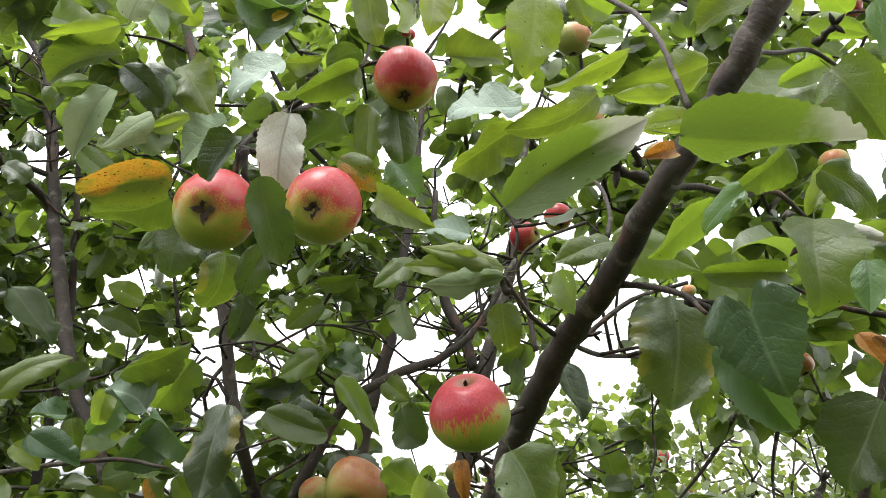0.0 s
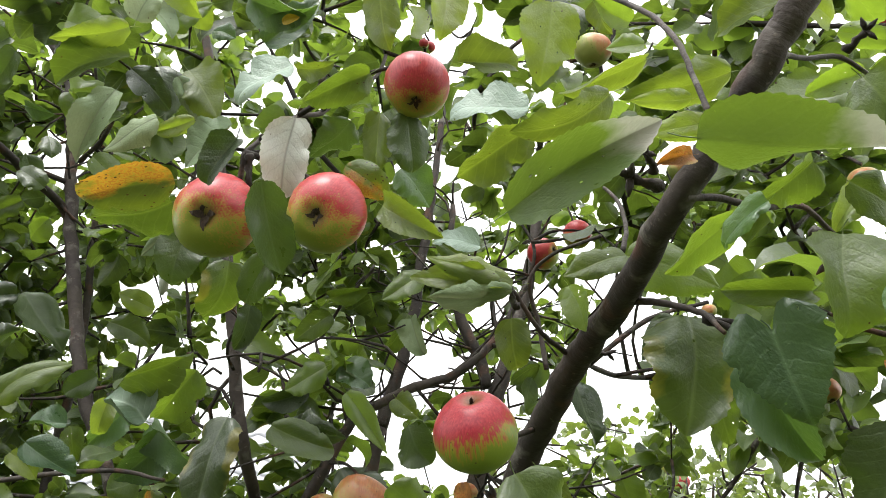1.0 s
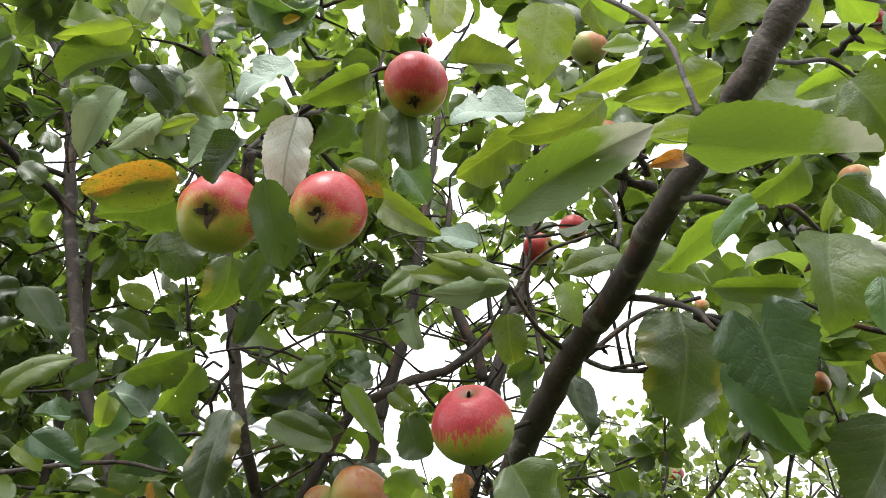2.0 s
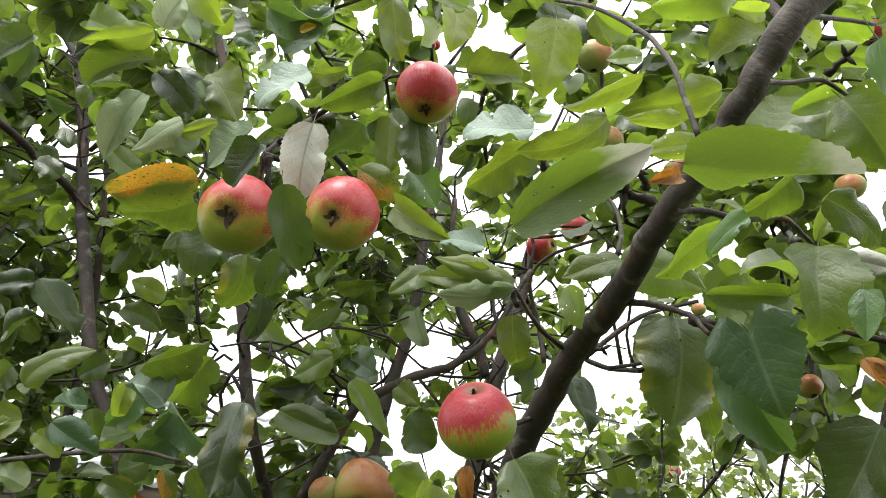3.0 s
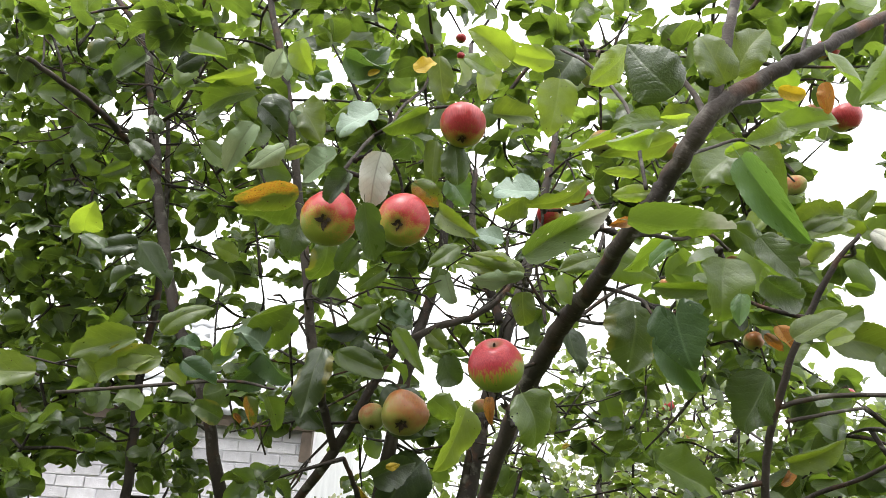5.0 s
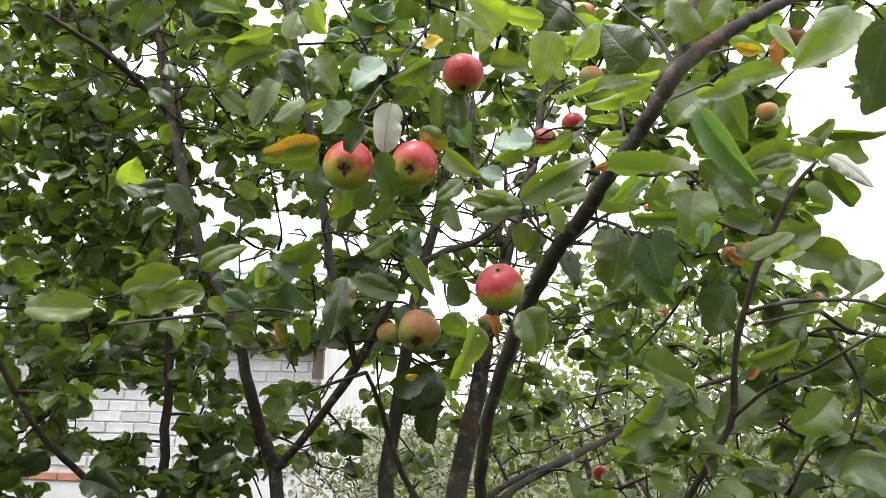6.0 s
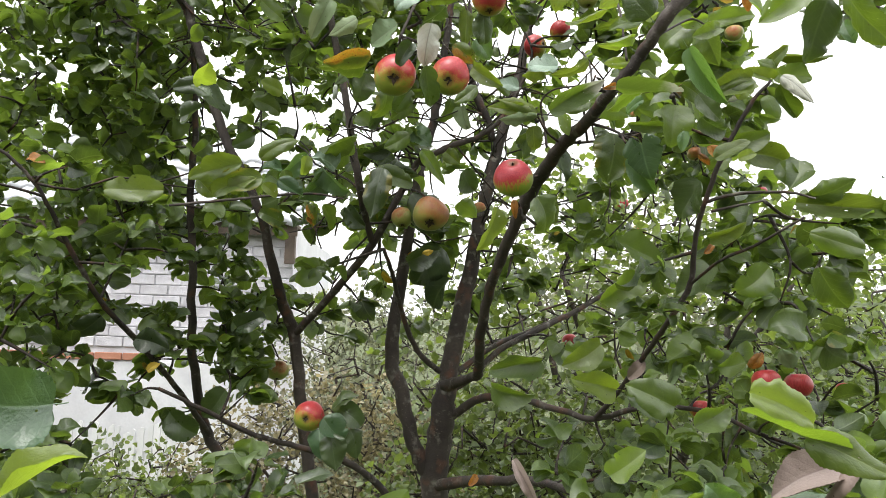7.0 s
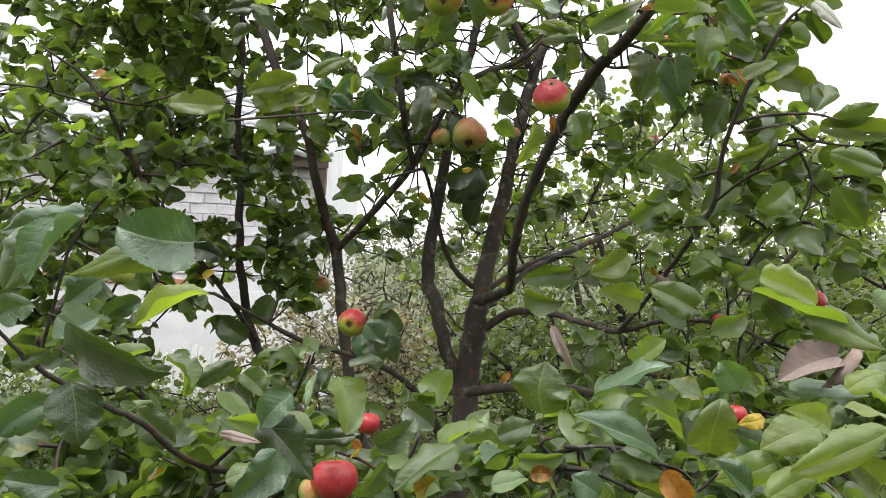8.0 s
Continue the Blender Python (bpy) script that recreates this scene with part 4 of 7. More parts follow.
leaf((0.470, 1.041, 2.463), (0.514, 1.039, 2.450), (-0.27, -0.57, -0.78), 0.024, LEAF_AUTUMN, "arch")
leaf((0.317, 0.532, 1.935), (0.339, 0.539, 1.919), (-0.14, -0.84, -0.52), 0.012, LEAF_AUTUMN, "wave")
leaf((0.023, 0.586, 1.857), (0.028, 0.598, 1.827), (-0.03, -0.92, -0.38), 0.013, LEAF_AUTUMN, "fold")
leaf((0.246, 0.402, 1.938), (0.245, 0.409, 1.908), (-0.34, -0.92, -0.21), 0.018, LEAF_BLUE, "flat")
leaf((0.025, 0.410, 2.183), (-0.024, 0.386, 2.204), (0.25, -0.87, -0.42), 0.033, LEAF_LIGHT, "flat")
leaf((0.072, 0.425, 2.199), (0.003, 0.435, 2.228), (-0.40, -0.43, -0.81), 0.031, LEAF_LIGHT, "spot")
leaf((0.128, 0.658, 2.370), (0.095, 0.683, 2.321), (-0.33, -0.91, -0.24), 0.063, LEAF_DARK, "arch")
leaf((0.304, 0.118, 2.018), (0.295, 0.150, 1.955), (-0.13, -0.89, -0.44), 0.052, LEAF_DARK, "flat")
leaf((0.325, 0.116, 2.022), (0.367, 0.099, 1.955), (-0.84, -0.27, -0.46), 0.041, LEAF_MID, "spot")
leaf((0.344, 0.158, 2.008), (0.355, 0.154, 1.981), (-0.56, -0.82, -0.11), 0.017, LEAF_BLUE, "spot")
leaf((0.373, 0.157, 2.005), (0.384, 0.153, 1.976), (-0.49, -0.87, -0.06), 0.021, LEAF_PALE, "flat")
# white sheen on this leaf is painted by its white material
leaf((0.514, 0.650, 2.114), (0.570, 0.642, 2.062), (-0.17, -0.98, -0.04), 0.030, LEAF_WHITE, "arch")
leaf((0.513, 0.663, 2.156), (0.625, 0.686, 2.172), (0.24, -0.81, -0.53), 0.024, LEAF_LIGHT, "cup")
leaf((0.494, 0.668, 2.132), (0.527, 0.649, 2.172), (-0.48, -0.88, -0.03), 0.026, LEAF_LIGHT, "wave")
leaf((0.314, 0.189, 2.073), (0.263, 0.201, 2.020), (-0.08, -0.82, -0.57), 0.037, LEAF_MID, "arch")
leaf((0.580, 0.735, 1.897), (0.787, 0.771, 1.894), (0.17, -0.98, -0.08), 0.050, LEAF_LIGHT, "arch")
leaf((0.604, 0.733, 1.905), (0.675, 0.692, 1.939), (-0.20, -0.81, -0.55), 0.048, LEAF_MID, "wave")
leaf((0.493, 0.699, 2.015), (0.436, 0.709, 1.985), (-0.36, -0.85, 0.39), 0.050, LEAF_MID, "flat")
leaf((0.398, 0.690, 1.990), (0.418, 0.692, 1.956), (-0.25, -0.88, -0.20), 0.024, LEAF_AUTUMN, "curl")
leaf((-0.468, -0.129, 1.612), (-0.553, -0.110, 1.592), (-0.27, -0.93, 0.25), 0.032, LEAF_BLUE, "wave")
leaf((-0.462, -0.149, 1.607), (-0.491, -0.170, 1.551), (-0.38, -0.78, 0.50), 0.034, LEAF_BLUE, "fold")
leaf((-0.361, -0.169, 1.593), (-0.414, -0.191, 1.602), (0.38, -0.92, -0.03), 0.049, LEAF_BLUE, "arch")
leaf((-0.364, -0.169, 1.595), (-0.460, -0.172, 1.560), (-0.17, -0.82, 0.55), 0.027, LEAF_LIGHT, "arch")
leaf((-0.505, -0.139, 1.599), (-0.523, -0.146, 1.544), (0.13, -0.99, 0.10), 0.038, LEAF_DARK, "flat")
leaf((-0.459, -0.168, 1.524), (-0.370, -0.168, 1.488), (-0.25, -0.90, -0.36), 0.045, LEAF_DARK, "flat")
leaf((-0.451, -0.128, 1.557), (-0.490, -0.113, 1.530), (-0.32, -0.95, -0.06), 0.034, LEAF_BLUE, "curl")
leaf((-0.426, -0.108, 1.518), (-0.365, -0.098, 1.546), (-0.31, -0.49, 0.81), 0.030, LEAF_LIGHT, "fold")
leaf((-0.424, -0.108, 1.540), (-0.457, -0.099, 1.523), (-0.27, -0.96, 0.04), 0.018, LEAF_BLUE, "cup")
leaf((-0.451, -0.167, 1.475), (-0.441, -0.168, 1.425), (0.03, -1.00, 0.03), 0.041, LEAF_DARK, "flat")
leaf((-0.520, -0.067, 1.436), (-0.566, -0.066, 1.403), (-0.24, -0.92, 0.32), 0.029, LEAF_BLUE, "arch")
leaf((-0.343, 0.033, 1.408), (-0.288, 0.058, 1.339), (0.61, -0.77, 0.21), 0.053, LEAF_DARK, "wave")
leaf((-0.314, 0.033, 1.438), (-0.343, 0.025, 1.402), (-0.10, -0.95, 0.29), 0.035, LEAF_BLUE, "flat")
leaf((-0.272, 0.083, 1.450), (-0.257, 0.062, 1.389), (0.68, -0.62, 0.38), 0.046, LEAF_LIGHT, "flat")
leaf((-0.373, -0.017, 1.404), (-0.331, -0.017, 1.397), (0.04, -0.96, 0.28), 0.011, LEAF_PINK, "curl")
leaf((-0.042, 0.053, 1.428), (-0.043, 0.054, 1.486), (-0.54, -0.84, 0.02), 0.065, LEAF_MID, "wave")
leaf((0.016, 0.052, 1.449), (0.087, 0.021, 1.490), (-0.58, -0.29, 0.76), 0.051, LEAF_BLUE, "cup")
leaf((0.071, 0.013, 1.404), (-0.024, -0.018, 1.443), (0.43, -0.79, 0.44), 0.050, LEAF_BLUE, "spot")
leaf((0.118, -0.007, 1.410), (0.120, -0.026, 1.469), (-0.05, -0.95, -0.30), 0.051, LEAF_LIGHT, "cup")
leaf((0.193, -0.068, 1.453), (0.141, -0.070, 1.430), (-0.23, -0.76, 0.60), 0.041, LEAF_LIGHT, "spot")
leaf((0.237, -0.108, 1.461), (0.139, -0.134, 1.427), (0.19, -0.96, 0.20), 0.038, LEAF_LIGHT, "cup")
leaf((0.193, 0.091, 1.574), (0.293, 0.087, 1.528), (0.28, -0.69, 0.67), 0.035, LEAF_MID, "spot")
leaf((0.254, 0.081, 1.550), (0.330, 0.053, 1.517), (-0.16, -0.91, 0.39), 0.040, LEAF_LIGHT, "flat")
leaf((0.414, 0.311, 1.482), (0.327, 0.312, 1.440), (-0.13, -0.95, 0.28), 0.054, LEAF_PINK, "cup")
leaf((0.443, 0.311, 1.497), (0.391, 0.312, 1.434), (-0.39, -0.89, 0.23), 0.021, LEAF_PINK, "roll")
leaf((0.355, 0.332, 1.432), (0.461, 0.306, 1.428), (-0.11, -0.59, 0.80), 0.044, LEAF_BLUE, "arch")
leaf((-0.138, -0.007, 1.403), (-0.198, -0.034, 1.361), (-0.31, -0.54, 0.78), 0.045, LEAF_MID, "curl")
leaf((-0.153, 0.033, 1.384), (-0.104, 0.021, 1.417), (-0.58, -0.10, 0.81), 0.046, LEAF_MID, "flat")
leaf((-0.121, 0.073, 1.399), (-0.099, 0.083, 1.422), (-0.05, -0.90, 0.44), 0.024, LEAF_PALE, "spot")
leaf((-0.227, 0.114, 1.367), (-0.183, 0.115, 1.403), (0.13, -0.99, -0.11), 0.034, LEAF_DARK, "spot")
leaf((-0.255, 0.134, 1.373), (-0.324, 0.143, 1.366), (-0.12, -0.98, -0.16), 0.024, LEAF_DARK, "wave")
leaf((-0.517, -0.046, 1.352), (-0.574, -0.037, 1.353), (-0.14, -0.88, 0.45), 0.028, LEAF_BLUE, "spot")
leaf((-0.176, -0.016, 1.355), (-0.156, -0.017, 1.372), (-0.15, -0.98, 0.16), 0.019, LEAF_YELLOW, "fold")
leaf((0.154, -0.048, 1.454), (0.129, -0.048, 1.448), (-0.08, -0.96, 0.28), 0.016, LEAF_YELLOW, "wave")
leaf((0.068, -0.027, 1.394), (0.095, -0.027, 1.363), (-0.03, -1.00, -0.04), 0.028, LEAF_AUTUMN, "wave")
leaf((-0.058, 0.013, 1.373), (-0.035, 0.013, 1.373), (-0.00, -0.96, 0.27), 0.018, LEAF_AUTUMN, "curl")
leaf((0.157, -0.068, 1.419), (0.107, -0.051, 1.393), (-0.35, -0.94, 0.05), 0.034, LEAF_MID, "curl")
leaf((0.144, -0.087, 1.390), (0.200, -0.072, 1.415), (0.07, -0.91, 0.40), 0.032, LEAF_LIGHT, "flat")
leaf((0.246, -0.088, 1.408), (0.204, -0.096, 1.438), (0.05, -0.98, -0.21), 0.040, LEAF_LIGHT, "arch")
leaf((-0.033, 0.092, 1.519), (-0.004, 0.092, 1.469), (-0.07, -1.00, -0.05), 0.013, LEAF_PINK, "curl")
leaf((0.432, 0.950, 1.578), (0.396, 0.933, 1.512), (-0.06, -0.96, 0.28), 0.022, LEAF_PALE, "curl")
leaf((-0.406, 0.135, 1.311), (-0.342, 0.149, 1.324), (-0.04, -0.57, 0.82), 0.041, LEAF_MID, "flat")
leaf((-0.408, 0.184, 1.354), (-0.436, 0.178, 1.375), (0.61, -0.39, 0.69), 0.033, LEAF_MID, "wave")
leaf((-0.098, 0.014, 1.358), (-0.062, 0.022, 1.366), (0.07, -0.83, 0.56), 0.026, LEAF_PALE, "arch")
leaf((0.007, -0.017, 1.362), (-0.024, -0.026, 1.385), (0.41, -0.89, 0.19), 0.038, LEAF_BLUE, "arch")
leaf((-0.481, 0.133, 1.456), (-0.449, 0.125, 1.419), (0.70, -0.26, 0.66), 0.039, LEAF_MID, "spot")
leaf((-0.307, 0.184, 1.338), (-0.251, 0.177, 1.364), (-0.43, -0.15, 0.89), 0.034, LEAF_MID, "wave")
leaf((0.014, -0.027, 1.402), (0.080, -0.016, 1.383), (0.28, -0.85, 0.45), 0.029, LEAF_MID, "wave")
leaf((0.303, 0.031, 1.579), (0.341, 0.005, 1.517), (-0.64, -0.76, -0.07), 0.027, LEAF_PALE, "roll")
leaf((0.139, 0.376, 1.994), (0.120, 0.378, 1.989), (0.01, -0.90, -0.44), 0.011, LEAF_AUTUMN, "curl")
leaf((0.298, 0.471, 2.124), (0.329, 0.477, 2.064), (-0.45, -0.84, -0.32), 0.048, LEAF_MID, "curl")
leaf((0.321, 0.501, 2.153), (0.283, 0.523, 2.147), (-0.35, -0.77, -0.53), 0.023, LEAF_MID, "spot")
leaf((0.334, 0.561, 2.023), (0.364, 0.575, 1.992), (-0.62, -0.27, -0.74), 0.032, LEAF_MID, "curl")
leaf((0.331, 0.563, 1.897), (0.317, 0.607, 1.837), (-0.95, -0.32, -0.01), 0.055, LEAF_DARK, "curl")
leaf((-0.680, 1.134, 2.209), (-0.621, 1.188, 2.129), (0.70, -0.71, 0.04), 0.079, LEAF_DARK, "wave")
leaf((-0.342, 0.973, 1.961), (-0.401, 0.981, 1.905), (0.37, -0.78, -0.50), 0.056, LEAF_BLUE, "cup")
leaf((-0.387, 0.985, 2.007), (-0.453, 1.000, 1.950), (0.26, -0.81, -0.52), 0.039, LEAF_BLUE, "wave")
leaf((-0.229, 0.858, 2.091), (-0.248, 0.883, 2.043), (0.46, -0.71, -0.53), 0.029, LEAF_DARK, "spot")
leaf((-0.227, 1.120, 2.001), (-0.138, 1.099, 1.989), (-0.25, -0.61, -0.75), 0.056, LEAF_DARK, "wave")
leaf((0.348, 0.566, 2.252), (0.394, 0.555, 2.228), (-0.50, -0.52, -0.69), 0.025, LEAF_MID, "flat")
leaf((-0.067, 1.142, 2.193), (-0.104, 1.177, 2.148), (0.45, -0.48, -0.75), 0.047, LEAF_MID, "arch")
leaf((0.343, 0.562, 2.261), (0.305, 0.548, 2.283), (-0.00, -0.85, -0.53), 0.033, LEAF_LIGHT, "arch")
leaf((-0.159, 1.127, 2.105), (-0.115, 1.136, 2.072), (0.27, -0.96, 0.11), 0.057, LEAF_BLUE, "flat")
leaf((0.024, 0.700, 2.078), (-0.010, 0.678, 2.095), (0.32, -0.83, -0.46), 0.023, LEAF_MID, "curl")
leaf((0.239, 0.693, 1.974), (0.266, 0.735, 1.920), (-0.38, -0.62, -0.68), 0.032, LEAF_MID, "flat")
leaf((-0.344, 1.133, 1.415), (-0.296, 1.157, 1.358), (0.34, -0.93, -0.10), 0.065, LEAF_BLUE, "fold")
leaf((-0.324, 1.134, 1.376), (-0.308, 1.129, 1.293), (0.07, -0.99, 0.08), 0.066, LEAF_DARK, "spot")
leaf((-0.358, 1.184, 1.381), (-0.338, 1.163, 1.309), (0.13, -0.94, 0.31), 0.059, LEAF_BLUE, "wave")
leaf((-0.324, 1.233, 1.423), (-0.262, 1.239, 1.381), (0.27, -0.92, 0.28), 0.062, LEAF_DARK, "arch")
leaf((-0.288, 1.234, 1.375), (-0.270, 1.251, 1.299), (0.50, -0.86, -0.07), 0.064, LEAF_DARK, "spot")
leaf((-0.336, 1.233, 1.422), (-0.269, 1.243, 1.458), (-0.44, -0.23, 0.87), 0.067, LEAF_MID, "fold")
leaf((0.234, -0.018, 1.441), (0.178, -0.034, 1.462), (0.38, -0.87, 0.33), 0.030, LEAF_LIGHT, "flat")
leaf((0.137, -0.067, 1.389), (0.098, -0.072, 1.420), (0.28, -0.94, 0.19), 0.032, LEAF_BLUE, "fold")
leaf((0.099, 0.033, 1.416), (0.051, 0.019, 1.450), (0.59, -0.50, 0.63), 0.028, LEAF_LIGHT, "fold")
leaf((0.276, 0.032, 1.475), (0.315, 0.030, 1.496), (-0.36, -0.71, 0.61), 0.030, LEAF_LIGHT, "flat")
leaf((0.174, 0.182, 1.436), (0.131, 0.184, 1.448), (0.22, -0.43, 0.87), 0.034, LEAF_MID, "flat")
leaf((0.235, 0.212, 1.441), (0.202, 0.207, 1.477), (0.16, -0.99, 0.01), 0.041, LEAF_BLUE, "flat")
leaf((0.283, -0.028, 1.458), (0.233, -0.039, 1.469), (0.25, -0.25, 0.93), 0.028, LEAF_LIGHT, "spot")
leaf((0.138, 0.382, 1.449), (0.183, 0.364, 1.488), (-0.50, -0.84, 0.19), 0.039, LEAF_MID, "wave")

leaf((-0.558, 0.767, 2.407), (-0.599, 0.768, 2.363), (0.30, -0.90, -0.31), 0.036, LEAF_DARK, "cup")
leaf((-0.309, 0.672, 2.287), (-0.294, 0.684, 2.224), (0.12, -0.98, -0.15), 0.047, LEAF_DARK, "spot")
leaf((-0.257, 0.612, 2.227), (-0.241, 0.645, 2.196), (0.76, -0.61, -0.24), 0.025, LEAF_PALE, "fold")
leaf((-0.197, 0.663, 2.313), (-0.140, 0.646, 2.359), (0.12, -0.87, -0.47), 0.039, LEAF_BLUE, "cup")
leaf((-0.252, 0.625, 2.297), (-0.246, 0.606, 2.326), (0.35, -0.75, -0.57), 0.030, LEAF_LIGHT, "cup")
leaf((-0.163, 0.674, 2.290), (-0.118, 0.656, 2.285), (-0.26, -0.36, -0.90), 0.024, LEAF_LIGHT, "spot")
leaf((-0.038, 0.614, 2.283), (-0.044, 0.621, 2.328), (0.98, -0.15, 0.16), 0.023, LEAF_LIGHT, "cup")
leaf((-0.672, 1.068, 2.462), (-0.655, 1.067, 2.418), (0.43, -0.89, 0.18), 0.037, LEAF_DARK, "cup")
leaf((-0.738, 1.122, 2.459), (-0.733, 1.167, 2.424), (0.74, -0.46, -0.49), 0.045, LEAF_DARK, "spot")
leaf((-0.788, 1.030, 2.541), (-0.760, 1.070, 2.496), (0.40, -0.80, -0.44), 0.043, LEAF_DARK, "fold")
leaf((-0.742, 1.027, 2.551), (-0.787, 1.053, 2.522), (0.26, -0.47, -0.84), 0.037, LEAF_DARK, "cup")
leaf((-0.725, 1.181, 2.327), (-0.703, 1.182, 2.370), (0.73, -0.59, -0.35), 0.045, LEAF_MID, "fold")
leaf((-0.742, 1.154, 2.388), (-0.804, 1.162, 2.366), (0.19, -0.62, -0.76), 0.038, LEAF_MID, "cup")
leaf((-0.270, 0.704, 2.117), (-0.302, 0.713, 2.083), (0.40, -0.73, -0.55), 0.017, LEAF_PALE, "curl")
leaf((0.149, 0.617, 2.337), (0.165, 0.632, 2.304), (-0.76, -0.39, -0.53), 0.027, LEAF_LIGHT, "cup")
leaf((0.196, 0.636, 2.296), (0.160, 0.651, 2.302), (-0.42, -0.86, -0.29), 0.027, LEAF_MID, "spot")
leaf((0.193, 0.526, 2.149), (0.223, 0.512, 2.158), (-0.38, -0.91, -0.14), 0.029, LEAF_LIGHT, "cup")
leaf((0.170, 0.418, 2.045), (0.133, 0.430, 2.044), (-0.27, -0.88, -0.39), 0.019, LEAF_LIGHT, "spot")
leaf((0.368, 0.561, 2.300), (0.406, 0.589, 2.287), (-0.34, 0.01, -0.94), 0.037, LEAF_MID, "cup")
leaf((0.355, 0.592, 2.107), (0.324, 0.598, 2.065), (-0.57, -0.77, 0.29), 0.022, LEAF_LIGHT, "fold")
leaf((-0.506, 0.799, 1.891), (-0.450, 0.784, 1.915), (-0.34, -0.92, 0.20), 0.036, LEAF_LIGHT, "curl")
leaf((-0.289, 0.889, 2.020), (-0.342, 0.927, 1.970), (0.33, -0.55, -0.76), 0.049, LEAF_MID, "spot")
leaf((-0.351, 0.962, 1.975), (-0.289, 0.966, 1.927), (-0.39, -0.73, -0.56), 0.055, LEAF_BLUE, "cup")
leaf((-0.652, 1.081, 2.186), (-0.730, 1.098, 2.177), (-0.17, -0.95, -0.27), 0.044, LEAF_DARK, "cup")
leaf((-0.424, 0.883, 1.952), (-0.463, 0.873, 1.947), (0.19, -0.94, 0.28), 0.033, LEAF_BLUE, "cup")
leaf((-0.418, 0.884, 1.949), (-0.415, 0.908, 1.914), (0.51, -0.74, -0.44), 0.026, LEAF_MID, "fold")
leaf((-0.451, 0.835, 1.910), (-0.425, 0.853, 1.886), (0.52, -0.85, -0.06), 0.028, LEAF_LIGHT, "cup")
leaf((-0.594, 1.108, 1.880), (-0.647, 1.103, 1.886), (0.15, -0.73, 0.67), 0.049, LEAF_MID, "spot")
leaf((-0.399, 1.098, 1.911), (-0.389, 1.118, 1.860), (0.48, -0.85, -0.23), 0.029, LEAF_TURNING, "cup")
leaf((-0.362, 1.098, 1.913), (-0.350, 1.151, 1.859), (0.55, -0.66, -0.52), 0.040, LEAF_MID, "fold")
leaf((-0.238, 1.064, 1.997), (-0.155, 1.100, 1.975), (0.24, -0.85, -0.48), 0.043, LEAF_MID, "arch")
leaf((-0.137, 1.047, 2.040), (-0.077, 1.075, 1.963), (0.29, -0.95, -0.11), 0.033, LEAF_MID, "curl")
leaf((-0.044, 0.967, 1.980), (-0.015, 0.995, 1.939), (0.48, -0.85, -0.24), 0.052, LEAF_DARK, "cup")
leaf((-0.051, 1.007, 2.135), (-0.029, 1.013, 2.086), (-0.36, -0.90, -0.26), 0.038, LEAF_PALE, "cup")
leaf((-0.078, 1.149, 2.061), (-0.042, 1.146, 2.031), (-0.13, -0.99, -0.05), 0.040, LEAF_LIGHT, "cup")
leaf((-0.166, 1.033, 2.072), (-0.225, 1.058, 2.043), (-0.30, -0.93, -0.22), 0.043, LEAF_MID, "wave")
leaf((-0.161, 1.004, 2.137), (-0.210, 1.011, 2.099), (0.21, -0.88, -0.43), 0.036, LEAF_MID, "cup")
leaf((-0.163, 0.995, 2.157), (-0.104, 0.981, 2.170), (-0.05, -0.79, -0.61), 0.031, LEAF_MID, "fold")
leaf((-0.367, 0.852, 1.975), (-0.379, 0.869, 1.938), (0.40, -0.78, -0.48), 0.026, LEAF_LIGHT, "curl")
leaf((-0.312, 0.795, 2.107), (-0.318, 0.813, 2.083), (0.25, -0.74, -0.62), 0.011, LEAF_WHITE, "roll")
leaf((0.078, 0.603, 1.869), (0.100, 0.612, 1.822), (-0.30, -0.90, -0.31), 0.025, LEAF_LIGHT, "fold")
leaf((0.158, 0.946, 2.036), (0.182, 0.959, 1.960), (0.30, -0.95, -0.06), 0.055, LEAF_DARK, "spot")
leaf((0.174, 0.559, 1.974), (0.149, 0.564, 1.941), (0.06, -0.98, -0.20), 0.024, LEAF_DARK, "wave")
leaf((0.246, 0.496, 1.970), (0.191, 0.510, 1.975), (-0.25, -0.84, -0.48), 0.020, LEAF_MID, "arch")
leaf((0.409, 0.718, 1.948), (0.443, 0.712, 1.974), (-0.32, -0.92, 0.21), 0.033, LEAF_MID, "cup")
leaf((0.260, 0.567, 2.058), (0.223, 0.560, 2.079), (0.42, -0.79, 0.45), 0.026, LEAF_MID, "cup")
leaf((-0.027, 0.845, 2.132), (-0.074, 0.839, 2.093), (0.12, -0.99, -0.00), 0.033, LEAF_MID, "spot")
leaf((-0.294, 1.066, 2.114), (-0.237, 1.087, 2.088), (0.43, -0.88, 0.19), 0.040, LEAF_MID, "spot")
leaf((-0.209, 1.142, 2.069), (-0.282, 1.157, 2.050), (-0.03, -0.83, -0.55), 0.038, LEAF_DARK, "cup")
leaf((-0.559, 1.193, 2.185), (-0.499, 1.221, 2.156), (0.38, -0.92, -0.13), 0.047, LEAF_MID, "cup")
leaf((-0.487, 1.185, 2.206), (-0.539, 1.156, 2.223), (0.42, -0.88, -0.23), 0.041, LEAF_LIGHT, "spot")
leaf((-0.552, 1.180, 2.090), (-0.608, 1.203, 2.065), (-0.28, -0.93, -0.24), 0.039, LEAF_DARK, "spot")
leaf((-0.728, 1.161, 2.124), (-0.664, 1.134, 2.148), (-0.23, -0.89, -0.39), 0.049, LEAF_DARK, "fold")
leaf((-0.621, 1.038, 2.036), (-0.653, 1.035, 2.008), (0.39, -0.84, -0.36), 0.043, LEAF_MID, "cup")
